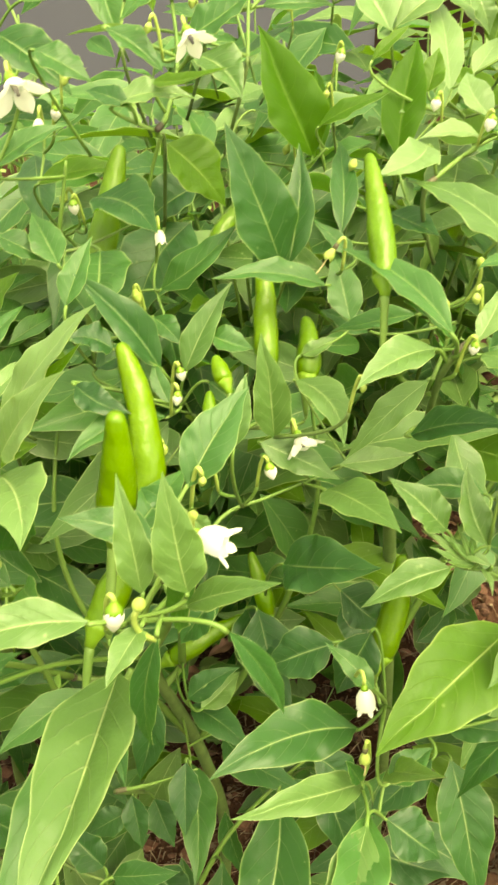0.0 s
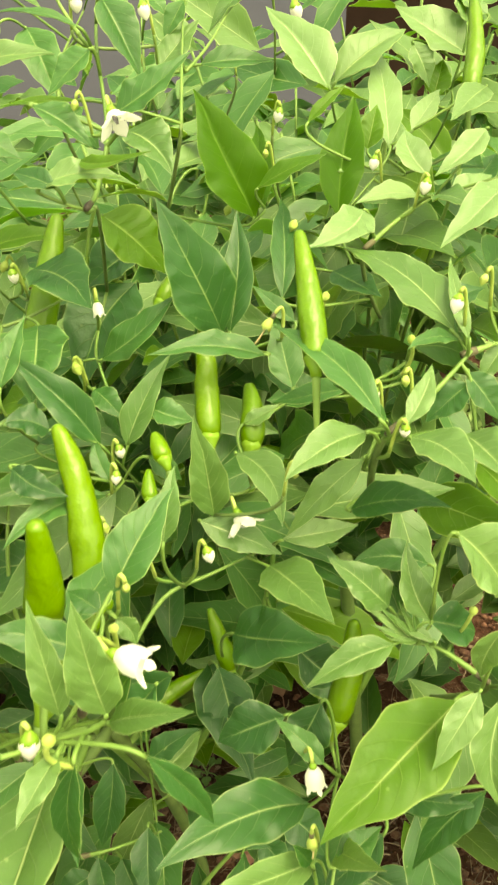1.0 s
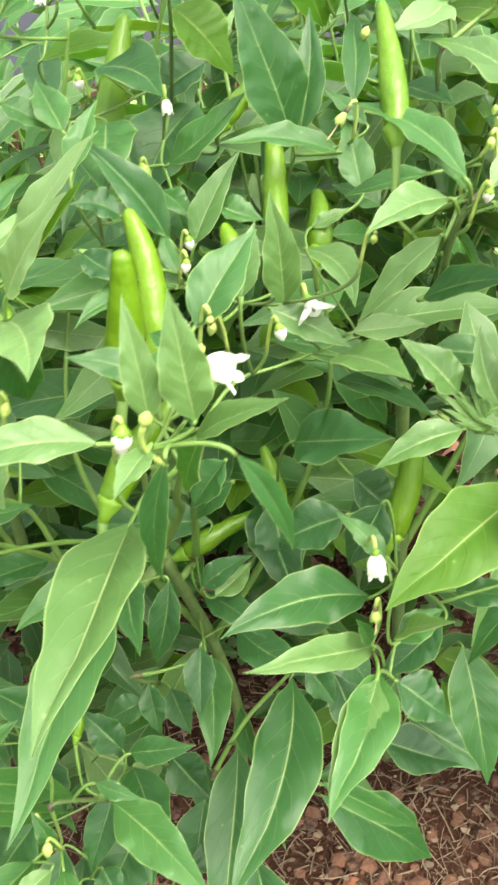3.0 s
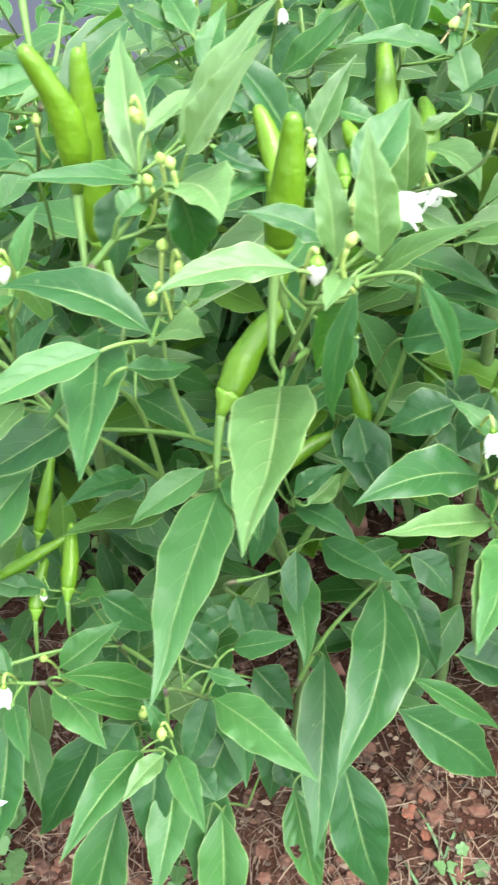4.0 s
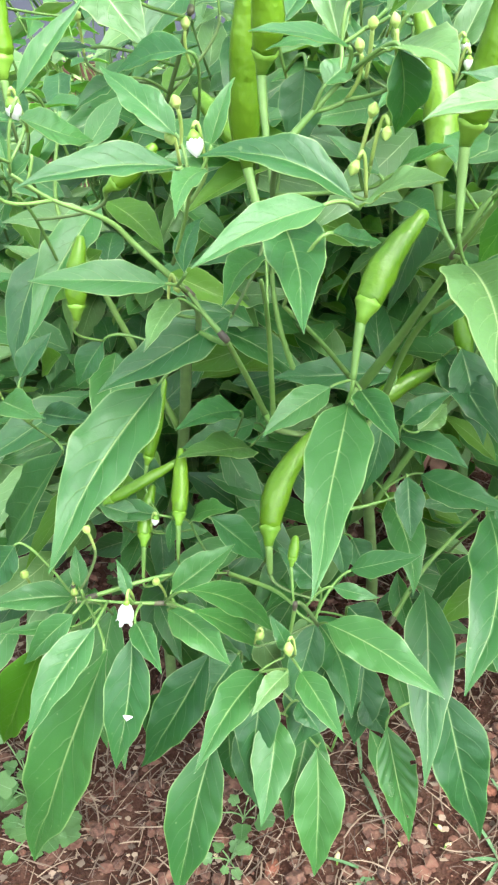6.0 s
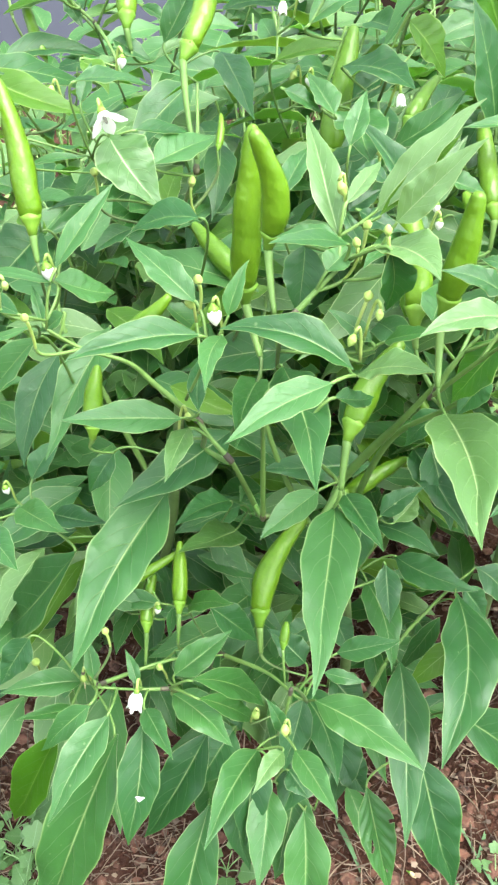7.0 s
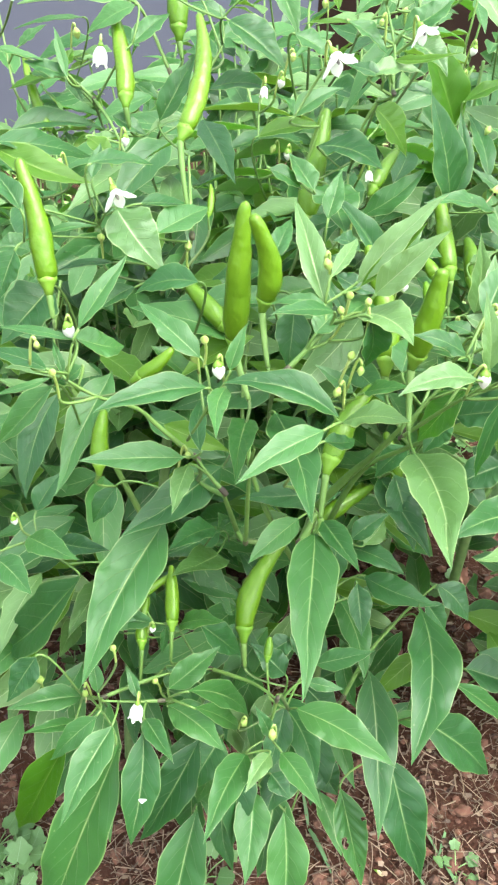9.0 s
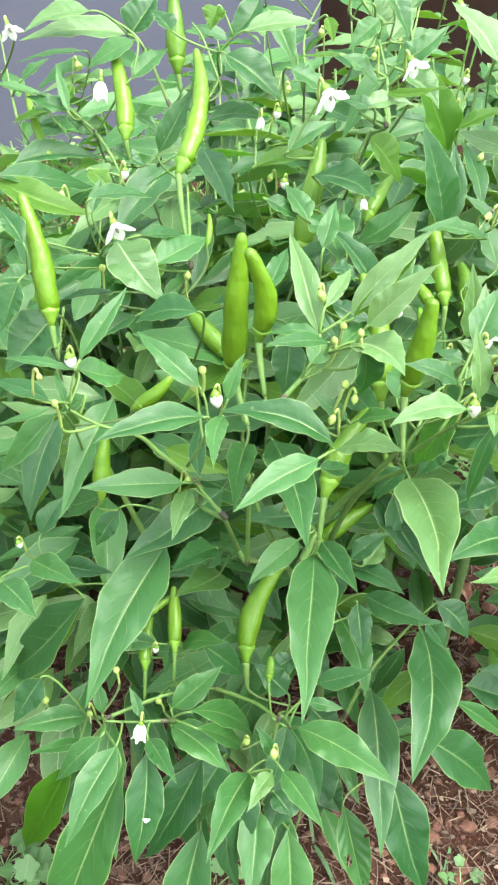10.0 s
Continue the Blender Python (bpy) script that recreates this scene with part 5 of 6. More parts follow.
leaf((0.1322, 0.4747, 0.6244), (0.1236, 0.4992, 0.6380), 0.0155, 0.0035, leaf_skylit, roll=0.00, arch=0.05)
leaf((0.1340, 0.4365, 0.6284), (0.1534, 0.4510, 0.6320), 0.0126, -0.0015, leaf_skylit, roll=0.00, arch=0.05)
leaf((0.1189, 0.3366, 0.5193), (0.0886, 0.3383, 0.5183), 0.0137, -0.0029, leaf_green, roll=0.00, arch=0.05)
leaf((0.1364, 0.2791, 0.4582), (0.1119, 0.2711, 0.4150), 0.0138, -0.0025, leaf_shaded, roll=0.00, arch=0.05)
leaf((0.1046, 0.2849, 0.4449), (0.1343, 0.2755, 0.4528), 0.0120, -0.0002, leaf_shaded, roll=0.00, arch=0.05)
leaf((-0.1609, 0.2411, 0.3055), (-0.2126, 0.2022, 0.1539), 0.0358, 0.0014, leaf_green, roll=0.00, arch=0.05)
leaf((-0.0052, 0.2735, 0.1882), (0.0116, 0.2316, 0.1252), 0.0248, 0.0000, leaf_green, roll=0.00, arch=0.05, holes=((0.45, 0.20, 0.0030), (0.50, 0.20, 0.0030), (0.30, 0.93, 0.0016), (0.76, 0.62, 0.0009)))
leaf((-0.0135, 0.3091, 0.1668), (0.0022, 0.2921, 0.1458), 0.0234, -0.0013, leaf_shaded, roll=0.00, arch=0.05)
leaf((-0.0131, 0.2591, 0.5073), (-0.0224, 0.1721, 0.5167), 0.0265, 0.0035, leaf_young_lit, roll=0.25, arch=0.05)
leaf((0.0903, 0.5238, 0.6515), (0.0609, 0.5559, 0.6823), 0.0251, 0.0000, leaf_skylit, roll=0.00, arch=0.05)
leaf((-0.0199, 0.4742, 0.6599), (-0.0546, 0.4723, 0.6579), 0.0043, 0.0000, leaf_backlit, roll=0.00, arch=0.05)
leaf((0.0782, 0.4894, 0.6445), (0.0955, 0.4996, 0.6581), 0.0061, 0.0000, leaf_backlit, roll=0.00, arch=0.05)
leaf((0.1074, 0.5028, 0.6283), (0.1126, 0.5155, 0.6455), 0.0120, 0.0000, leaf_backlit, roll=0.00, arch=0.05)
leaf((0.1462, 0.5494, 0.6402), (0.1514, 0.5608, 0.6557), 0.0139, 0.0000, leaf_backlit, roll=0.00, arch=0.05)
leaf((-0.0997, 0.5196, 0.6773), (-0.1044, 0.5114, 0.6650), 0.0148, 0.0000, leaf_backlit, roll=0.00, arch=0.05)
leaf((-0.1936, 0.4933, 0.6249), (-0.1890, 0.4991, 0.6338), 0.0077, 0.0000, leaf_backlit, roll=0.00, arch=0.05)
leaf((-0.2028, 0.5118, 0.6146), (-0.2312, 0.5092, 0.6063), 0.0095, 0.0000, leaf_backlit, roll=0.00, arch=0.05)
leaf((-0.0275, 0.5325, 0.6728), (-0.0239, 0.5224, 0.6593), 0.0092, 0.0000, leaf_backlit, roll=0.00, arch=0.05)
leaf((-0.1563, 0.5808, 0.6498), (-0.1353, 0.5961, 0.6746), 0.0260, 0.0000, leaf_green, roll=0.00, arch=0.05)
leaf((-0.1885, 0.5771, 0.6392), (-0.2364, 0.5759, 0.6296), 0.0055, 0.0000, leaf_green, roll=0.00, arch=0.05)
leaf((-0.2307, 0.5578, 0.6225), (-0.2122, 0.5648, 0.6354), 0.0085, 0.0000, leaf_green, roll=0.00, arch=0.05)
leaf((-0.2157, 0.5033, 0.6179), (-0.1949, 0.5003, 0.6172), 0.0108, 0.0000, leaf_green, roll=0.00, arch=0.05)
leaf((-0.1955, 0.5112, 0.6150), (-0.1846, 0.5007, 0.6022), 0.0095, 0.0000, leaf_green, roll=0.00, arch=0.05)
leaf((-0.1522, 0.5160, 0.6117), (-0.1355, 0.5081, 0.6035), 0.0090, 0.0000, leaf_green, roll=0.00, arch=0.05)
leaf((0.0732, 0.2659, 0.4340), (0.0233, 0.2387, 0.4545), 0.0136, 0.0000, leaf_young_lit, roll=0.00, arch=0.05)
leaf((0.0706, 0.2427, 0.4468), (0.0519, 0.1921, 0.4472), 0.0164, 0.0000, leaf_young_lit, roll=0.00, arch=0.05)
leaf((0.0120, 0.2759, 0.5331), (0.0005, 0.2923, 0.4894), 0.0177, 0.0000, leaf_green, roll=0.00, arch=0.05)
leaf((0.0038, 0.2257, 0.5684), (-0.0017, 0.2071, 0.5688), 0.0073, 0.0000, leaf_young_lit, roll=0.00, arch=0.05)
leaf((-0.0528, 0.2834, 0.2769), (-0.0645, 0.2541, 0.2436), 0.0192, 0.0000, leaf_shaded, roll=0.00, arch=0.05)
leaf((-0.0431, 0.2867, 0.2341), (-0.0634, 0.2472, 0.2047), 0.0367, 0.0000, leaf_shaded, roll=0.00, arch=0.05)
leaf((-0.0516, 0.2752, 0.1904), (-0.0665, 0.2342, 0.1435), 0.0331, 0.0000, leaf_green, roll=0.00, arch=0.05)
leaf((-0.0826, 0.2669, 0.2443), (-0.0884, 0.2285, 0.2000), 0.0253, 0.0000, leaf_shaded, roll=0.00, arch=0.05)
leaf((-0.0960, 0.2695, 0.2638), (-0.1182, 0.2465, 0.2384), 0.0273, 0.0000, leaf_shaded, roll=0.00, arch=0.05)
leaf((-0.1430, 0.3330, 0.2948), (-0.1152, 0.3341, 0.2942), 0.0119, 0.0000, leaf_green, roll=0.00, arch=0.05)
leaf((-0.0505, 0.3026, 0.2838), (-0.0747, 0.3160, 0.3012), 0.0190, 0.0000, leaf_shaded, roll=0.00, arch=0.05)
leaf((-0.0424, 0.3318, 0.2866), (-0.0635, 0.3232, 0.2780), 0.0165, 0.0000, leaf_shaded, roll=0.00, arch=0.05)
leaf((-0.0399, 0.3379, 0.2936), (-0.0330, 0.3194, 0.2716), 0.0149, 0.0000, leaf_shaded, roll=0.00, arch=0.05)
leaf((-0.0289, 0.3423, 0.2825), (-0.0165, 0.3252, 0.2617), 0.0176, 0.0000, leaf_shaded, roll=0.00, arch=0.05)
leaf((-0.0295, 0.3214, 0.2428), (-0.0051, 0.3057, 0.2229), 0.0255, 0.0000, leaf_shaded, roll=0.00, arch=0.05)
leaf((-0.0128, 0.3242, 0.1834), (-0.0198, 0.2875, 0.1411), 0.0299, 0.0000, leaf_shaded, roll=0.00, arch=0.05)
leaf((-0.1015, 0.3126, 0.2528), (-0.0893, 0.2910, 0.2269), 0.0203, 0.0000, leaf_shaded, roll=0.00, arch=0.05)
leaf((-0.1323, 0.3108, 0.2837), (-0.1143, 0.2968, 0.2661), 0.0162, 0.0000, leaf_green, roll=0.00, arch=0.05)
leaf((0.1347, 0.3427, 0.3289), (0.1495, 0.2971, 0.2668), 0.0303, 0.0000, leaf_green, roll=0.00, arch=0.05)
leaf((0.0290, 0.3941, 0.3861), (0.0438, 0.3614, 0.3413), 0.0279, 0.0000, leaf_shaded, roll=0.00, arch=0.05)
leaf((0.1164, 0.3579, 0.2326), (0.1733, 0.3386, 0.2041), 0.0282, 0.0000, leaf_shaded, roll=0.00, arch=0.05)
leaf((0.1103, 0.3101, 0.5091), (0.0899, 0.3131, 0.5238), 0.0036, 0.0012, leaf_young_lit, roll=0.00, arch=0.05)
leaf((0.1110, 0.3101, 0.5091), (0.0961, 0.3127, 0.5233), 0.0032, 0.0012, leaf_young_lit, roll=0.00, arch=0.05)
leaf((0.1119, 0.3102, 0.5092), (0.1034, 0.3137, 0.5245), 0.0029, 0.0012, leaf_young_lit, roll=0.00, arch=0.05)
leaf((0.1107, 0.3096, 0.5085), (0.0932, 0.3086, 0.5175), 0.0032, 0.0012, leaf_young_lit, roll=0.00, arch=0.05)
leaf((0.1126, 0.3101, 0.5090), (0.1086, 0.3125, 0.5228), 0.0029, 0.0012, leaf_young_lit, roll=0.00, arch=0.05)
leaf((0.1113, 0.3094, 0.5081), (0.0986, 0.3059, 0.5138), 0.0027, 0.0012, leaf_young_lit, roll=0.00, arch=0.05)
leaf((0.1135, 0.3086, 0.5071), (0.1164, 0.2987, 0.5035), 0.0024, 0.0012, leaf_young_lit, roll=0.00, arch=0.05)
leaf((0.1116, 0.3098, 0.5087), (0.1011, 0.3103, 0.5198), 0.0029, 0.0012, leaf_young_lit, roll=0.00, arch=0.05)
# fruit, flowers and buds
fruit((-0.1944, 0.3539, 0.5492), (-0.2081, 0.3829, 0.6032), 0.0061, (-0.1920, 0.3453, 0.5311), 0.0020)
fruit((-0.1567, 0.4710, 0.6140), (-0.1657, 0.5132, 0.6548), 0.0057, (-0.1546, 0.4645, 0.5986), 0.0020)
fruit((-0.1224, 0.4201, 0.6098), (-0.1141, 0.4798, 0.6594), 0.0058, (-0.1202, 0.3972, 0.5722), 0.0060)
fruit((-0.0932, 0.3605, 0.5127), (-0.0919, 0.3621, 0.5918), 0.0075, (-0.0852, 0.3424, 0.4826), -0.0010)
fruit((-0.0853, 0.3064, 0.5641), (-0.0951, 0.3008, 0.6075), 0.0058, (-0.0835, 0.2902, 0.5356), 0.0045)
fruit((-0.0141, 0.2823, 0.5483), (-0.0100, 0.2838, 0.5921), 0.0061, (-0.0165, 0.2644, 0.5166), 0.0010)
fruit((-0.0792, 0.3221, 0.3097), (-0.0499, 0.3635, 0.3509), 0.0077, (-0.0784, 0.3093, 0.2854), -0.0070)
fruit((-0.1283, 0.3085, 0.3333), (-0.1290, 0.3374, 0.3557), 0.0048, (-0.1291, 0.2966, 0.3101), 0.0005)
fruit((-0.1478, 0.3044, 0.3201), (-0.1443, 0.3277, 0.3373), 0.0044, (-0.1487, 0.2922, 0.2964), -0.0010)
fruit((-0.0673, 0.2887, 0.3212), (-0.0655, 0.2977, 0.3297), 0.0031, (-0.0658, 0.2765, 0.2981), 0.0000)
fruit((-0.0207, 0.3894, 0.3482), (0.0217, 0.4099, 0.3624), 0.0061, (-0.0262, 0.3867, 0.3367))
fruit((-0.1700, 0.3209, 0.4532), (-0.1670, 0.3355, 0.4811), 0.0052, (-0.1720, 0.3189, 0.4432))
fruit((-0.1464, 0.3223, 0.5102), (-0.1291, 0.3269, 0.5250), 0.0042, (-0.1511, 0.3235, 0.5041))
fruit((-0.0959, 0.3987, 0.5003), (-0.1215, 0.4283, 0.5174), 0.0062, (-0.0893, 0.3971, 0.4924))
fruit((-0.2069, 0.4910, 0.5900), (-0.2245, 0.5360, 0.6234), 0.0034, (-0.2061, 0.4861, 0.5767), -0.0020)
fruit((-0.1247, 0.5317, 0.6431), (-0.1276, 0.5525, 0.6835), 0.0066, (-0.1221, 0.5240, 0.6261), 0.0000)
fruit((0.0050, 0.4824, 0.5604), (0.0248, 0.5062, 0.5802), 0.0050, (0.0022, 0.4810, 0.5511))
fruit((-0.1073, 0.4195, 0.5633), (-0.1063, 0.4349, 0.5756), 0.0021, (-0.1071, 0.4177, 0.5541))
fruit((-0.0375, 0.3212, 0.4558), (-0.0108, 0.3520, 0.4871), 0.0073, (-0.0428, 0.3034, 0.4267), -0.0030)
fruit((0.0740, 0.3564, 0.6000), (0.0696, 0.3973, 0.6310), 0.0051, (0.0743, 0.3444, 0.5775), 0.0010)
fruit((0.0332, 0.3863, 0.5458), (0.0307, 0.4289, 0.5815), 0.0054, (0.0331, 0.3769, 0.5267), 0.0000)
fruit((-0.0129, 0.3302, 0.5174), (-0.0239, 0.3658, 0.5683), 0.0070, (-0.0119, 0.3224, 0.5004), 0.0040)
fruit((0.0169, 0.3628, 0.5525), (0.0123, 0.3720, 0.5590), 0.0038, (0.0177, 0.3563, 0.5373), 0.0000)
fruit((0.0118, 0.3495, 0.5434), (0.0106, 0.3595, 0.5506), 0.0030, (0.0117, 0.3461, 0.5323), 0.0000)
fruit((0.1532, 0.5050, 0.6531), (0.1591, 0.5476, 0.6866), 0.0046, (0.1530, 0.4977, 0.6368), 0.0020)
fruit((0.0504, 0.3903, 0.5381), (0.0495, 0.4135, 0.5552), 0.0054, (0.0504, 0.3839, 0.5231))
fruit((-0.0477, 0.4315, 0.5573), (-0.0352, 0.4663, 0.6140), 0.0074, (-0.0502, 0.4265, 0.5414), 0.0000)
fruit((0.0859, 0.3298, 0.4287), (0.0944, 0.3526, 0.4702), 0.0067, (0.0841, 0.3255, 0.4177))
fruit((0.0348, 0.3991, 0.3764), (0.0247, 0.4174, 0.4070), 0.0051, (0.0367, 0.3916, 0.3613))
fruit((-0.1462, 0.3322, 0.3535), (-0.1370, 0.3546, 0.3903), 0.0038, (-0.1483, 0.3263, 0.3402))
fruit((-0.1657, 0.3137, 0.3383), (-0.1265, 0.3359, 0.3506), 0.0033, (-0.1702, 0.3128, 0.3313))
flower((-0.1557, 0.3601, 0.5892), 0.0173, 'nod')
flower((-0.1719, 0.4864, 0.6323), 0.0141, 'bell')
flower((-0.0487, 0.3719, 0.6549), 0.0188, 'nod')
flower((-0.1496, 0.2486, 0.3242), 0.0128, 'bell')
flower((-0.2154, 0.4521, 0.6673), 0.0130, 'nod')
flower((0.0051, 0.4195, 0.6624), 0.0165, 'nod')
flower((0.0215, 0.2449, 0.5790), 0.0128, 'side')
flower((0.0485, 0.3365, 0.5389), 0.0150, 'nod')
flower((0.0726, 0.2833, 0.4608), 0.0121, 'bell')
flower((-0.0138, 0.4238, 0.5874), 0.0075, 'bell')
flower((-0.0734, 0.4739, 0.6198), 0.0080, 'bell')
bud((-0.1800, 0.3126, 0.5420), 0.0084, petal_white)
bud((-0.1905, 0.2806, 0.5517), 0.0041, bud_green)
bud((-0.1847, 0.2795, 0.5385), 0.0047, bud_green)
bud((-0.1085, 0.2758, 0.5425), 0.0084, petal_white)
bud((-0.1152, 0.2826, 0.5549), 0.0052, bud_green)
bud((-0.1191, 0.2930, 0.5388), 0.0055, bud_green)
bud((-0.1209, 0.3015, 0.4737), 0.0049, bud_green)
bud((-0.0504, 0.2643, 0.5583), 0.0051, bud_green)
bud((-0.0458, 0.2618, 0.5514), 0.0046, bud_green)
bud((-0.0553, 0.2611, 0.5404), 0.0052, bud_green)
bud((-0.0034, 0.2281, 0.5682), 0.0075, petal_white)
bud((-0.0598, 0.2935, 0.5880), 0.0057, bud_green)
bud((-0.0511, 0.2801, 0.5798), 0.0046, bud_green)
bud((-0.0552, 0.2766, 0.5742), 0.0046, bud_green)
bud((-0.0461, 0.2666, 0.5835), 0.0044, bud_green)
bud((-0.1928, 0.5683, 0.6301), 0.0070, bud_green)
bud((-0.1553, 0.4220, 0.6025), 0.0064, petal_white)
bud((-0.1944, 0.4354, 0.5842), 0.0059, bud_green)
bud((-0.1685, 0.3890, 0.5593), 0.0057, bud_green)
bud((-0.1203, 0.3845, 0.5574), 0.0057, bud_green)
bud((-0.0581, 0.4713, 0.6402), 0.0054, bud_green)
bud((-0.0638, 0.4710, 0.6261), 0.0069, petal_white)
bud((-0.0658, 0.4706, 0.5869), 0.0057, bud_green)
bud((-0.0580, 0.4577, 0.5876), 0.0070, petal_white)
bud((-0.0240, 0.4118, 0.5650), 0.0061, bud_green)
bud((0.0716, 0.4733, 0.6036), 0.0058, bud_green)
bud((-0.1407, 0.3036, 0.3330), 0.0058, petal_white)
bud((-0.1610, 0.2471, 0.3839), 0.0049, bud_green)
bud((-0.1391, 0.2790, 0.3124), 0.0057, bud_green)
bud((-0.2112, 0.2855, 0.3086), 0.0065, bud_green)
bud((-0.0840, 0.2557, 0.2987), 0.0064, bud_green)
bud((-0.0699, 0.2337, 0.3178), 0.0067, bud_green)
bud((-0.2245, 0.3344, 0.3985), 0.0063, petal_white)
spent_flower((0.0586, 0.4080, 0.5873), 0.0062, (-0.55, -0.25, -0.75))
bud((0.0120, 0.3093, 0.5501), 0.0046, bud_green)
bud((0.0077, 0.5023, 0.6889), 0.0076, petal_white)
bud((0.0774, 0.5866, 0.6755), 0.0092, petal_white)
bud((0.0415, 0.6064, 0.6502), 0.0068, bud_green)
bud((-0.0147, 0.6261, 0.6491), 0.0065, bud_green)
bud((-0.0151, 0.4413, 0.6655), 0.0043, bud_green)
bud((0.0657, 0.5132, 0.6420), 0.0068, petal_white)
bud((0.1085, 0.4845, 0.6275), 0.0065, petal_white)
bud((0.1254, 0.4482, 0.6285), 0.0069, petal_white)
bud((0.0594, 0.5046, 0.6267), 0.0042, bud_green)
bud((0.0407, 0.4906, 0.6047), 0.0053, bud_green)
spent_flower((0.0700, 0.2582, 0.4631), 0.0054, (0.05, -0.15, -0.98))
spent_flower((-0.1826, 0.2762, 0.3072), 0.0052, (0.02, -0.15, -0.98))
bud((0.0816, 0.4088, 0.5986), 0.0049, bud_green)
bud((0.1213, 0.3594, 0.6189), 0.0066, petal_white)
bud((0.1320, 0.3691, 0.6230), 0.0041, bud_green)
bud((0.1077, 0.3610, 0.6050), 0.0042, bud_green)
bud((0.1026, 0.3393, 0.6013), 0.0040, bud_green)
bud((0.0945, 0.3494, 0.5900), 0.0050, petal_white)
bud((0.1020, 0.3294, 0.5882), 0.0051, petal_white)
bud((0.0657, 0.3226, 0.5763), 0.0033, bud_green)
bud((0.0353, 0.3206, 0.5417), 0.0063, petal_white)
bud((0.0154, 0.2735, 0.5752), 0.0034, bud_green)
bud((0.0140, 0.2583, 0.5758), 0.0038, bud_green)
bud((-0.0012, 0.3685, 0.5525), 0.0057, petal_white)
bud((-0.0017, 0.3564, 0.5488), 0.0056, petal_white)
bud((-0.0263, 0.4244, 0.5610), 0.0055, bud_green)
bud((0.0049, 0.2213, 0.5810), 0.0045, bud_green)
bud((0.1291, 0.3087, 0.5242), 0.0043, bud_green)
bud((-0.0074, 0.3502, 0.5284), 0.0044, bud_green)
bud((-0.0182, 0.4871, 0.6941), 0.0071, petal_white)

# ---- foliage inside and behind the front leaves ----
OPEN_SIDE = [Vector((-0.01, 0.05, 0.74)), Vector((-0.05, 0.02, 0.70)), Vector((-0.12, -0.04, 0.72))]
fronts = []
for eye in OPEN_SIDE:
    ways = [p - eye for p in leaf_fronts]
    fronts.append((eye, np.array([w.normalized() for w in ways]), np.array([w.length for w in ways])))


def behind(p, gap):
    """Whether p lies deeper in the bush than the leaves on its open side."""
    for eye, ways, far in fronts:
        d = p - eye
        cosines = ways @ np.array(d.normalized())
        nearest = np.argsort(-cosines)[:5]
        if d.length < far[nearest].max() + gap:
            return False
    return True


# clear lanes between the stems, where the bare soil shows
LANES = [(Vector(a), Vector(b)) for a, b in (
    ((0.342, 1.04, 0.05), (0.192, 0.564, 0.42)), ((0.233, 0.804, 0.047), (0.14, 0.45, 0.42)), ((0.067, 0.637, 0.004), (0.061, 0.357, 0.42)),
    ((0.206, 0.606, 0.039), (0.126, 0.354, 0.42)), ((0.283, 0.68, 0.05), (0.164, 0.393, 0.42)), ((0.224, 0.644, 0.048), (0.028, 0.275, 0.42)),
    ((0.053, 0.477, 0.0), (-0.053, 0.185, 0.42)), ((0.199, 0.524, 0.04), (0.015, 0.218, 0.42)), ((0.137, 0.539, 0.023), (-0.015, 0.219, 0.42)),
    ((0.174, 0.438, 0.033), (0.003, 0.178, 0.42)), ((0.112, 0.407, 0.016), (-0.027, 0.16, 0.42)))]


def in_lane(p, clear):
    for a, b in LANES:
        d = b - a
        f = max(0.0, min(1.0, (p - a).dot(d) / d.length_squared))
        if (a + d * f - p).length < clear:
            return True
    return False


def inner_leaf(plant, p, rng2, size, mt, inside=False, heap=None):
    out = Vector((p.x - plant["at"].x, p.y - plant["at"].y, 0))
    out = (out.normalized() if out.length > 0.01 else Vector((0, -1, 0))) + Vector((rng2.uniform(-0.7, 0.7), rng2.uniform(-0.7, 0.7), rng2.uniform(-1.0, 0.35)))
    tip = p + out.normalized() * size
    if in_lane((p + tip) / 2, 0.35 * size) or in_lane(tip, 0.012) or inside and not behind(tip, 0.012):
        return False
    leaf(p, tip, size * rng2.uniform(0.29, 0.39), size * rng2.uniform(-0.05, 0.05), mt, plant, twig=False, roll=rng2.uniform(-0.5, 0.5), fine=False, heap=heap)
    return True


rng2 = random.Random(21)
count, tries = 0, 0
while count < 720 and tries < 16000:
    tries += 1
    p = Vector((rng2.uniform(-0.30, 0.26), rng2.uniform(0.30, 0.66), rng2.uniform(0.14, 0.62)))
    if p.z < 0.54 + 0.4 * p.x and behind(p, 0.01):
        count += inner_leaf(plant_for(p), p, rng2, rng2.uniform(0.045, 0.085), rng2.choice((leaf_green, leaf_green, leaf_green, leaf_young_lit, leaf_young_lit, leaf_backlit)), True)


low, tries = 0, 0
# the darker kind paints extra shade into these deep leaves
heaps = [{"verts": [], "faces": [], "uvs": [], "mats": [], "kinds": [leaf_shaded, leaf_green]} for q in plants[:3]]
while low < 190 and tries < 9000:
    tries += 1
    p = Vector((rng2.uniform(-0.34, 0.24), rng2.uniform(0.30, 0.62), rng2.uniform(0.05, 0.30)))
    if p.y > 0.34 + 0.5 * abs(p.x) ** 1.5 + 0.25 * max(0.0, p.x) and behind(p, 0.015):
        low += inner_leaf(plant_for(p), p, rng2, rng2.uniform(0.05, 0.085), rng2.choice((leaf_shaded, leaf_green, leaf_green)), True, heaps[plants.index(plant_for(p))])


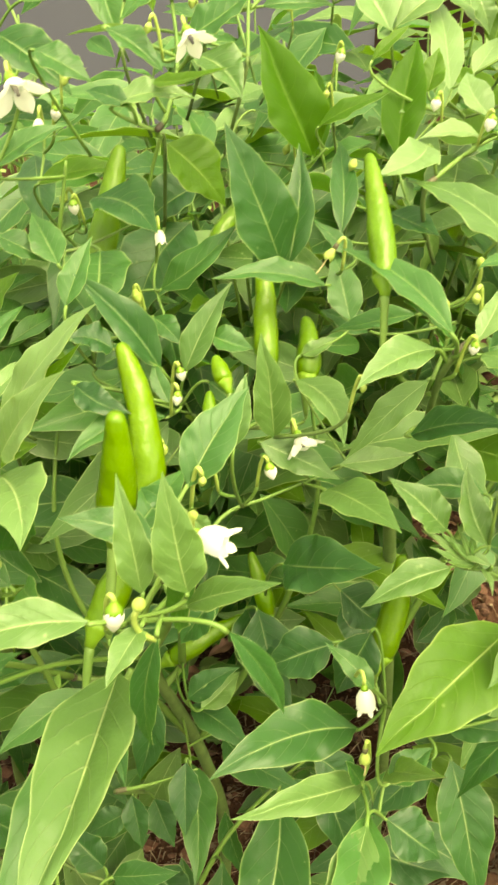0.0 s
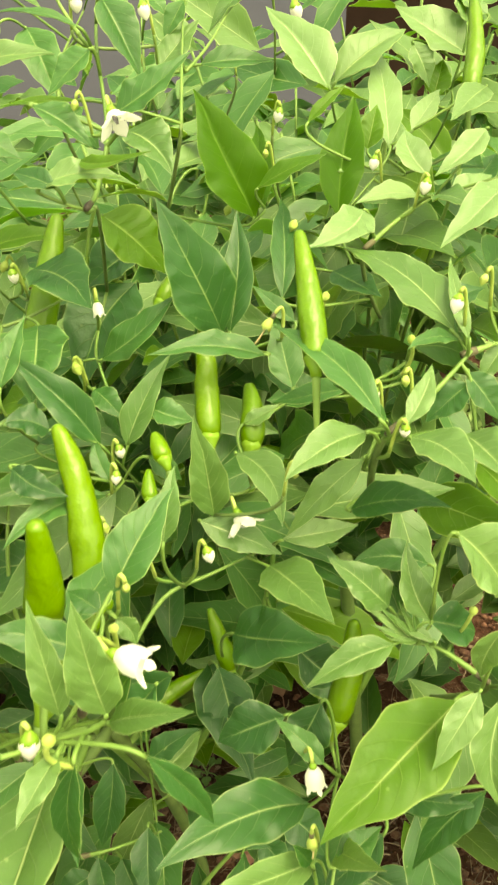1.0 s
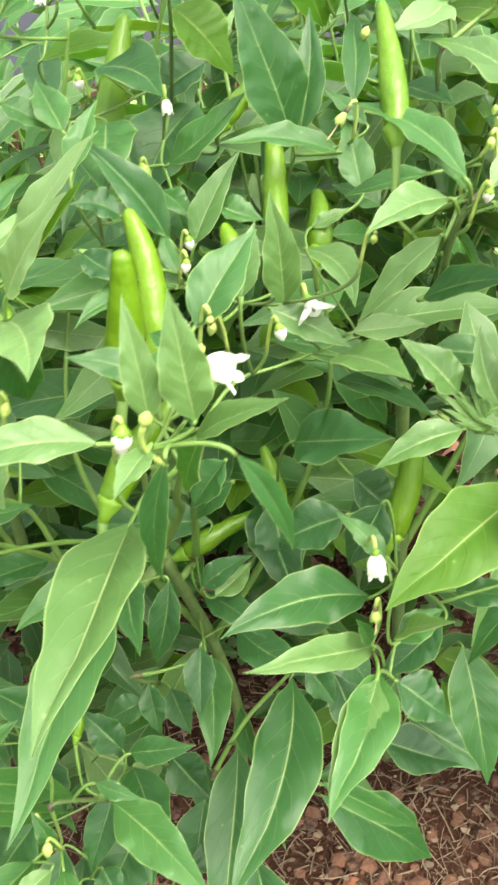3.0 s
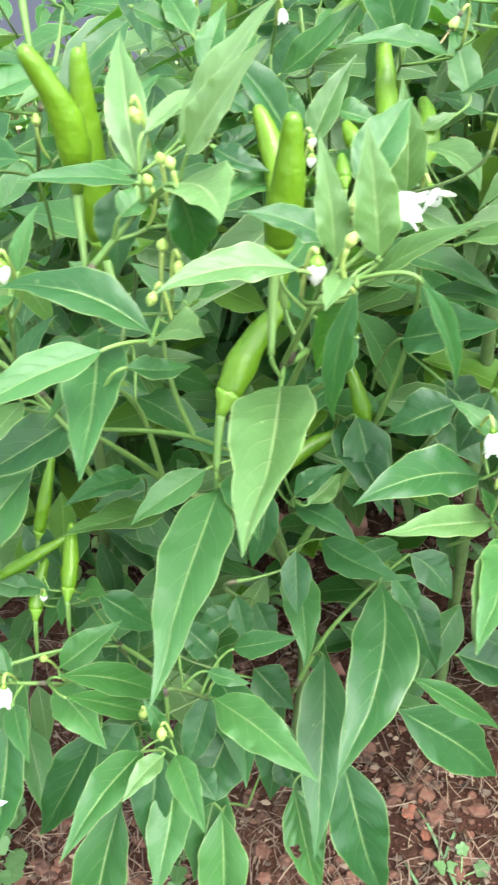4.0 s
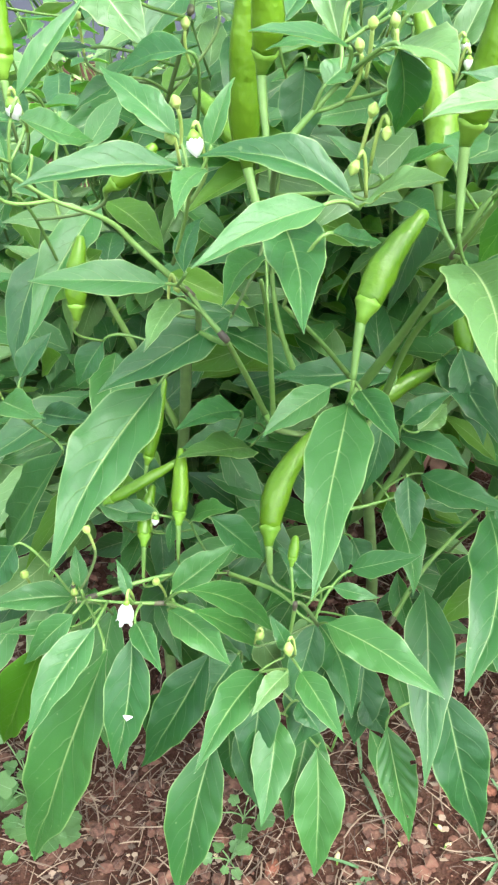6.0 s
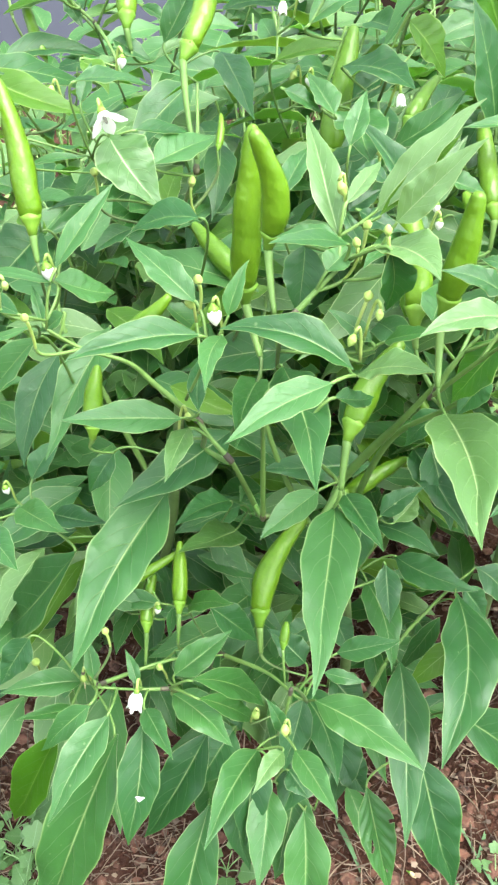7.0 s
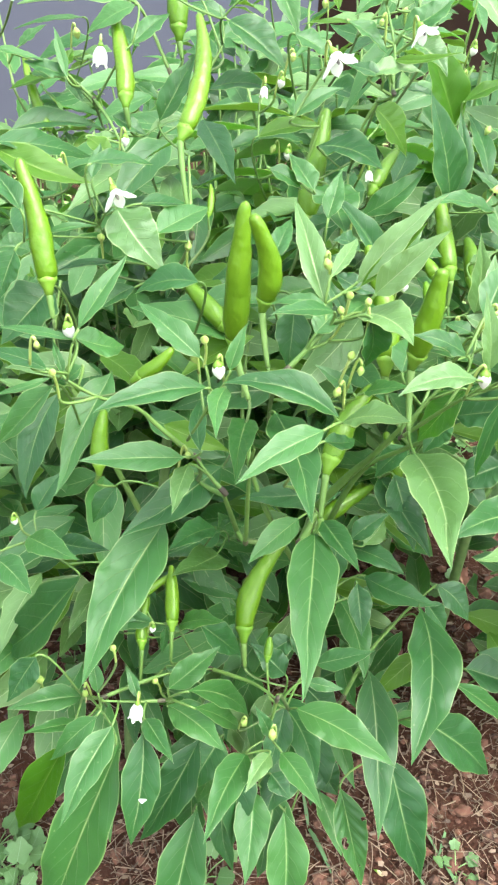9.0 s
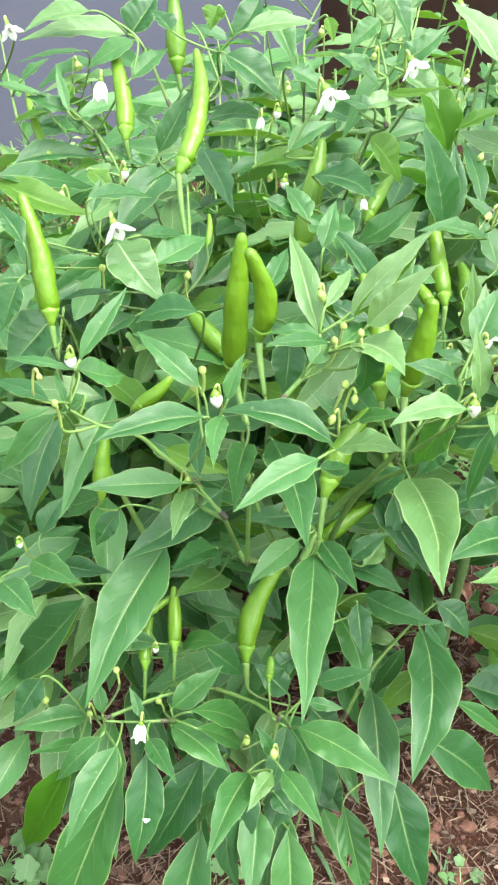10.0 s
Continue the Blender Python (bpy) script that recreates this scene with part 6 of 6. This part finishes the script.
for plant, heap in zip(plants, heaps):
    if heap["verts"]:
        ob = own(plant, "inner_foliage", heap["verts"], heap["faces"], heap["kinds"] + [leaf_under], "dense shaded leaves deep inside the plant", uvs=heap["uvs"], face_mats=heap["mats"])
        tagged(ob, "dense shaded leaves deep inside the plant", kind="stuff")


def back_plant(x, y, h, seed):
    plant = chili_plant(x, y, "chili pepper plant standing behind the front row")
    r = random.Random(seed)
    base = plant["at"]
    for k in range(10):
        a = 2 * math.pi * k / 10 + r.random()
        top = base + Vector((math.cos(a) * r.uniform(0.04, 0.13), math.sin(a) * r.uniform(0.04, 0.13), h * r.uniform(0.8, 1.0)))
        pts = bezier(base, base + Vector((0, 0, h * 0.45)), top, 10)
        grow(plant, pts, 0.003, 0.001, "branch")
        for j in range(19):
            p = pts[r.randint(3, 10)] + Vector((r.uniform(-0.06, 0.06), r.uniform(-0.06, 0.06), r.uniform(-0.05, 0.04)))
            inner_leaf(plant, p, r, r.uniform(0.05, 0.10), r.choice((leaf_green, leaf_green, leaf_young_lit)))
    return plant["ob"]


low_bush = back_plant(-0.30, 0.70, 0.50, 3)
mid_bush = back_plant(-0.06, 0.72, 0.595, 5)
tall_bush = back_plant(0.14, 0.70, 0.61, 8)
# the last copy is an unseen bush, added to shade the bed's right side
for bush, x, y, a in ((low_bush, -0.17, 0.70, 40), (mid_bush, 0.04, 0.66, 130), (low_bush, -0.42, 0.64, 80), (low_bush, -0.24, 0.92, 250), (mid_bush, -0.05, 0.92, 20),
                      (tall_bush, 0.10, 0.90, 300), (tall_bush, 0.22, 1.02, 10), (low_bush, -0.44, 0.98, 110), (mid_bush, -0.16, 1.16, 310), (low_bush, -0.34, 1.25, 160), (mid_bush, 0.02, 1.14, 60), (mid_bush, 0.30, 1.12, 220), (mid_bush, 0.54, 1.0, 70), (low_bush, 0.41, 0.44, 190)):
    copy_thing(bush, pose(x, y, ground_z(x, y), 0, 0, a))


# ---- ground cover ----
def scatter_crumbs():
    r = random.Random(4)
    ico = [(0, 0, 1), (0.89, 0, 0.45), (0.28, 0.85, 0.45), (-0.72, 0.53, 0.45), (-0.72, -0.53, 0.45), (0.28, -0.85, 0.45), (0.72, 0.53, -0.45), (-0.28, 0.85, -0.45), (-0.89, 0, -0.45), (-0.28, -0.85, -0.45), (0.72, -0.53, -0.45), (0, 0, -1)]
    tri = [(0, 1, 2), (0, 2, 3), (0, 3, 4), (0, 4, 5), (0, 5, 1), (1, 6, 2), (2, 7, 3), (3, 8, 4), (4, 9, 5), (5, 10, 1), (2, 6, 7), (3, 7, 8), (4, 8, 9), (5, 9, 10), (1, 10, 6), (11, 7, 6), (11, 8, 7), (11, 9, 8), (11, 10, 9), (11, 6, 10)]
    verts, faces = [], []
    for k in range(17000):
        x, y = r.uniform(-0.5, 0.5), r.uniform(0.08, 0.95)
        s = 0.0011 + 0.0085 * r.random() ** 6
        turn = Euler((r.uniform(0, 6), r.uniform(0, 6), r.uniform(0, 6))).to_matrix()
        o, n = Vector((x, y, ground_z(x, y) + s * 0.25)), len(verts)
        sq = (1.0, r.uniform(0.6, 1.0), r.uniform(0.45, 0.8))
        for v in ico:
            q = turn @ Vector(v)
            verts.append(o + Vector((q.x * sq[0], q.y * sq[1], q.z * sq[2])) * s * r.uniform(0.75, 1.15))
        faces += [tuple(n + i for i in t) for t in tri]
    tagged(new("soil_clods", mesh_of("soil_clods", verts, faces, mats=[soil_crumbs], smooth=False)), "loose reddish soil clods and grit", "soil", kind="stuff")


def scatter_straw():
    r = random.Random(9)
    verts, faces = [], []
    for k in range(9500):
        x, y, a = r.uniform(-0.5, 0.5), r.gauss(0.34, 0.2), r.uniform(0, 6.3)
        length = 0.005 + 0.032 * r.random() ** 1.6
        z = ground_z(x, y) + r.uniform(0.001, 0.006)
        p0 = Vector((x, y, z))
        p2 = p0 + Vector((math.cos(a), math.sin(a), r.uniform(-0.06, 0.14))) * length
        p1 = (p0 + p2) / 2 + Vector((r.uniform(-0.18, 0.18), r.uniform(-0.18, 0.18), r.uniform(0, 0.12))) * length
        n, w = len(verts), 0.00025 + 0.0006 * r.random() ** 2
        v, f = tube(bezier(p0, p1, p2, 4), [w, w, w * 0.9, w * 0.8, w * 0.4], 4, cap=False)
        verts += v
        faces += [tuple(n + i for i in t) for t in f]
    for k in range(1900):
        x, y, a, size = r.uniform(-0.5, 0.5), r.gauss(0.34, 0.2), r.uniform(0, 6.3), r.uniform(0.0015, 0.0045)
        o, n = Vector((x, y, ground_z(x, y) + r.uniform(0.001, 0.005))), len(verts)
        for i in range(5):
            w = a + 2 * math.pi * i / 5
            verts.append(o + Vector((math.cos(w) * r.uniform(0.6, 1.3), math.sin(w) * r.uniform(0.3, 0.9), r.uniform(-0.2, 0.35))) * size)
        verts.append(o + Vector((0, 0, size * 0.25)))
        faces += [(n + i, n + (i + 1) % 5, n + 5) for i in range(5)]
    tagged(new("dry_straw", mesh_of("dry_straw", verts, faces, mats=[dry_straw])), "scattered dry straw and dead stalks on the soil", "straw", kind="stuff")


def scatter_grass():
    r = random.Random(31)
    verts, faces = [], []
    for k in range(2600):
        x, y = r.gauss(0.0, 1.1), 0.95 + 1.55 * r.random()
        z, h, a = ground_z(x, y), r.uniform(0.03, 0.08), r.uniform(0, 6.3)
        p0 = Vector((x, y, z))
        p2 = p0 + Vector((math.cos(a) * h * 0.6, math.sin(a) * h * 0.6, h))
        n = len(verts)
        v, f = tube(bezier(p0, p0 + Vector((0, 0, h * 0.7)), p2, 4), [0.0028, 0.0026, 0.002, 0.0014, 0.0004], 3, cap=False)
        verts += v
        faces += [tuple(n + i for i in t) for t in f]
    tagged(new("grass", mesh_of("grass", verts, faces, mats=[grass_green])), "rough green grass behind the plants", "grass", kind="stuff")


def weed_leaf(size, lobes):
    """A rounded leaf of soft lobes."""
    verts, uvs = [(0, 0, 0)], [(0.5, 0.0)]
    n = 24
    for i in range(n):
        w = 2 * math.pi * i / n
        rr = size * (0.36 + 0.16 * abs(math.cos(lobes * w / 2)) + 0.03 * math.sin(9 * w))
        verts.append((size * 0.48 + rr * math.cos(w), rr * math.sin(w), 0.05 * size * math.sin(2 * w)))
        uvs.append((0.5 + 0.45 * math.sin(w), 0.5 + 0.45 * math.cos(w)))
    verts.append((size * 0.48, 0, -0.04 * size))
    uvs.append((0.5, 0.5))
    faces = [(n + 1, 1 + i, 1 + (i + 1) % n) for i in range(n)]
    low = len(verts)
    verts += [(x, y, z - 0.0003) for x, y, z in verts]
    uvs += uvs
    faces += [(f[0] + low, f[2] + low, f[1] + low) for f in faces]
    return verts, faces, uvs


def weed(seed, big=1.0):
    r = random.Random(seed)
    ob = new("weed")
    tagged(ob, "small pale green weed with round lobed leaves", "weed", group="weeds on the soil")
    for k in range(r.randint(5, 8)):
        a = 2 * math.pi * k / 6 + r.uniform(-0.4, 0.4)
        out, h, size = big * r.uniform(0.004, 0.016), big * r.uniform(0.004, 0.016), big * r.uniform(0.006, 0.013)
        tip = Vector((math.cos(a) * out, math.sin(a) * out, h))
        v, f = tube(bezier(Vector((0, 0, -0.002)), Vector((0, 0, h * 0.7)), tip, 4), [0.0006] * 5, 5)
        part("stalk", mesh_of("stalk", v, f, mats=[weed_green]), ob)
        lv, lf, lu = weed_leaf(size, r.choice((3, 5)))
        m = Matrix.Translation(tip) @ Euler((r.uniform(-0.3, 0.3), r.uniform(-0.5, 0.1), a)).to_matrix().to_4x4()
        part("leaf", mesh_of("leaf", [m @ Vector(q) for q in lv], lf, lu, [weed_green]), ob)
    return ob


def scatter_cover():
    """Low green weeds that hide the soil behind the plants."""
    r = random.Random(62)
    verts, faces = [], []
    for k in range(6500):
        x, y = r.gauss(0.0, 0.8), min(2.5, 0.50 + abs(r.gauss(0.0, 0.85)))
        if y < 0.62 or x > 0.02 and y < 1.0 - 0.4 * x:
            continue
        z, a, size = ground_z(x, y) + r.uniform(0.0, 0.07), r.uniform(0, 6.3), r.uniform(0.014, 0.042)
        d, q, n = Vector((math.cos(a), math.sin(a), r.uniform(-0.3, 0.5))) * size, Vector((-math.sin(a), math.cos(a), r.uniform(-0.3, 0.3))) * size * 0.26, len(verts)
        o = Vector((x, y, z))
        for s, w in ((0.0, 0.08), (0.2, 0.75), (0.42, 1.0), (0.65, 0.72), (0.85, 0.3), (1.0, 0.03)):
            mid = o + d * s - Vector((0, 0, size * 0.25 * s * s))
            verts += [mid + q * w + Vector((0, 0, size * 0.05 * w)), mid, mid - q * w + Vector((0, 0, size * 0.05 * w))]
        faces += [(n + 3 * j + i, n + 3 * j + i + 1, n + 3 * j + i + 4, n + 3 * j + i + 3) for j in range(5) for i in range(2)]
    tagged(new("low_weeds", mesh_of("low_weeds", verts, faces, mats=[cover_sunlit])), "dense low green weeds covering the soil", "weeds", kind="stuff")


scatter_crumbs()
scatter_straw()
scatter_cover()
scatter_grass()
weeds = [weed(50 + k, (1.0, 1.0, 1.9, 1.5)[k]) for k in range(4)]
spots = [(-0.105, 0.285), (0.125, 0.29), (-0.275, 0.32), (-0.29, 0.35)]
for ob, (x, y) in zip(weeds, spots):
    ob.location = (x, y, ground_z(x, y))
rw = random.Random(77)
for k in range(70):
    if k < 7:
        x, y = rw.uniform(-0.36, -0.25), rw.uniform(0.30, 0.42)
    else:
        x, y = rw.uniform(-0.6, 0.6), rw.uniform(0.55, 1.1)
    copy_thing(weeds[2 + k % 2 if k < 7 else k % 4], pose(x, y, ground_z(x, y), 0, 0, rw.uniform(0, 360)))


def rest(ob, x, y, up=0.0, turn=0.0):
    ob.location = (x, y, ground_z(x, y) + up)
    ob.rotation_euler = (0, 0, turn)
    return ob


def clod(size, mt, seed, label):
    """A rough lump of baked soil, half sunk in the bed."""
    bm = bmesh.new()
    bmesh.ops.create_icosphere(bm, subdivisions=3, radius=size)
    for v in bm.verts:
        n = v.co.normalized()
        k = 1 + 0.32 * noise.noise(n * 1.3 + Vector((seed, 0, 0))) + 0.16 * noise.noise(n * 3.1 + Vector((0, seed, 0)))
        v.co = Vector((n.x, n.y * 0.8, n.z * 0.62)) * size * k
    me = bpy.data.meshes.new("soil_clod")
    bm.to_mesh(me)
    bm.free()
    me.materials.append(mt)
    return tagged(new("soil_clod", me), label, "clod", group="clods on the soil")


def dead_leaf(length, seed):
    """A dry curled leaf with its stalk."""
    r = random.Random(seed)
    ob = new("dead_leaf")
    tagged(ob, "dry curled reddish brown leaf fallen on the soil", "dead leaf", group="fallen leaves")
    v, f, uv, m = leaf_blade(length, length * r.uniform(0.36, 0.5), length * r.uniform(-0.08, 0.08), r.uniform(0.08, 0.22), r.uniform(-0.6, 1.3), 0.4, r.random(), 8, 16)
    part("blade", mesh_of("blade", v, f, uv, [dead_brown]), ob)
    tv, tf = tube(bezier(Vector((-0.28 * length, 0.04 * length, -0.002)), Vector((-0.12 * length, 0, 0.004)), Vector((0.02, 0, 0)) * length, 5), [0.0006] * 6, 6)
    part("stalk", mesh_of("stalk", tv, tf, mats=[dead_brown]), ob)
    return ob


def fallen_flower(size, seed):
    """A wilted flower, shrunk to a small cream knot on its calyx."""
    r = random.Random(seed)
    ob = new("fallen_flower")
    tagged(ob, "small wilted cream flower fallen on the soil", "flower", group="fallen flowers")
    pts = [Vector((0.3 * size * k - 0.9 * size, 0.1 * size * math.sin(k), size * (0.35 + 0.08 * math.sin(2 * k)))) for k in range(7)]
    v, f = tube(pts, [size * q * r.uniform(0.85, 1.15) for q in (0.12, 0.28, 0.4, 0.42, 0.36, 0.26, 0.08)], 9)
    part("corolla", mesh_of("corolla", v, f, mats=[wilted_cream]), ob)
    v, f = tube([pts[0] - Vector((0.5 * size, 0, 0.1 * size)), pts[0], pts[1]], [size * 0.08, size * 0.2, size * 0.3], 8)
    part("calyx", mesh_of("calyx", v, f, mats=[calyx_green]), ob)
    return ob


def grass_tuft(seed, blades=4, length=0.05):
    """Flat blades of grass springing from one foot."""
    r = random.Random(seed)
    ob = new("grass_tuft")
    tagged(ob, "low tuft of flat dull green grass blades", "grass", group="grass tufts on the soil")
    for k in range(blades):
        a, l, w = r.uniform(0, 6.3), length * r.uniform(0.6, 1.1), r.uniform(0.0014, 0.0026)
        d, q = Vector((math.cos(a), math.sin(a), 0)), Vector((-math.sin(a), math.cos(a), 0.25))
        verts = []
        for j in range(9):
            t = j / 8
            mid = d * l * t + Vector((0, 0, l * (0.45 * t - 0.42 * t * t)))
            h = q * w * min(1.0, 0.5 + 2 * t) * (1 - t ** 3)
            verts += [mid + h, mid - Vector((0, 0, 0.3 * w)), mid - h]
        n = len(verts)
        faces = [(3 * j + i, 3 * j + i + 1, 3 * j + i + 4, 3 * j + i + 3) for j in range(8) for i in range(2)]
        verts += [p - Vector((0, 0, 0.0003)) for p in verts]
        faces += [tuple(n + i for i in reversed(f)) for f in faces]
        part("blade", mesh_of("blade", verts, faces, mats=[blade_green]), ob)
    return ob


CLODS = [(0.104, 0.324), (-0.075, 0.313), (-0.111, 0.336), (-0.071, 0.277), (-0.044, 0.274), (-0.211, 0.396), (0.109, 0.336), (0.119, 0.346), (0.105, 0.384), (0.093, 0.343), (0.124, 0.294), (0.103, 0.363)]
DEAD = [(0.074, 0.647), (0.043, 0.71), (0.274, 0.764), (0.217, 0.634), (0.268, 0.836), (0.128, 0.72), (-0.002, 0.697), (-0.034, 0.654), (0.106, 0.707), (0.302, 0.811), (0.049, 0.476), (0.10, 0.44)]
WILTED = [(0.06, 0.297), (0.064, 0.284), (0.005, 0.287), (-0.02, 0.282), (-0.116, 0.289), (0.083, 0.354), (0.131, 0.304)]
TUFTS = [(0.004, 0.349), (0.003, 0.27), (0.099, 0.271), (0.115, 0.304)]
TWIG = (0.027, 0.287)
rl = random.Random(88)
for k, (x, y) in enumerate(CLODS):
    red = k % 3 == 0
    rest(clod(rl.uniform(0.004, 0.0075), brick_red if red else soil_crumbs, 3.7 * k, "angular reddish fired clay fragment on the soil" if red else "rough reddish brown clod of garden soil"), x, y, 0.0015, rl.uniform(0, 6))
for k in range(46):
    x, y = rl.uniform(-0.36, 0.26), rl.uniform(0.20, 0.55)
    rest(clod(rl.uniform(0.002, 0.0048), brick_red if k % 7 == 0 else soil_crumbs, 50 + 3.7 * k, "rough reddish brown clod of garden soil"), x, y, 0.001, rl.uniform(0, 6))
for k, (x, y) in enumerate(DEAD):
    ob = rest(dead_leaf(rl.uniform(0.036, 0.058), 300 + k), x, y, 0.007, rl.uniform(0, 6))
    ob.rotation_euler = (rl.uniform(-0.3, 0.3), rl.uniform(-0.3, 0.3), ob.rotation_euler[2])
for k, (x, y) in enumerate(WILTED):
    rest(fallen_flower(rl.uniform(0.0034, 0.0048), 400 + k), x, y, 0.0, rl.uniform(0, 6))
for k, (x, y) in enumerate(TUFTS):
    rest(grass_tuft(500 + k, 3 + k % 3, rl.uniform(0.04, 0.06)), x, y)
twig = new("fallen_twig", mesh_of("fallen_twig", *tube(smooth_path([(0, 0, 0.002), (0.009, 0.003, 0.004), (0.019, 0.010, 0.003), (0.028, 0.020, 0.005)]), [0.0021, 0.0017, 0.0014, 0.0013, 0.0013, 0.0012, 0.0012, 0.0011, 0.0011, 0.0010, 0.0010, 0.0009, 0.0009, 0.0009, 0.0008, 0.0008], 8), mats=[bud_green]))
tagged(twig, "short yellow-green broken chili twig on the soil", "twig")
rest(twig, TWIG[0], TWIG[1])
copy_thing(weeds[3], pose(-0.095, 0.318, ground_z(-0.095, 0.318), 0, 0, 25))

# a pale bird dropping on one of the low front leaves
def dropping(at, size):
    plant = plant_for(at)
    verts, faces = [], []
    for j in range(4):
        for i in range(10):
            w, r = 2 * math.pi * i / 10, size * (1 - j / 3.2) * (1 + 0.25 * math.sin(3 * 2 * math.pi * i / 10 + 1))
            verts.append(Vector(at) + Vector((r * math.cos(w), -0.0007 * j, r * 0.75 * math.sin(w))))
    faces = [(j * 10 + i, j * 10 + (i + 1) % 10, j * 10 + 10 + (i + 1) % 10, j * 10 + 10 + i) for j in range(3) for i in range(10)] + [tuple(range(30, 40))]
    own(plant, "bird_dropping", verts, faces, [petal_white], "small white bird dropping on a leaf")


dropping((-0.1459, 0.2092, 0.2965), 0.0023)
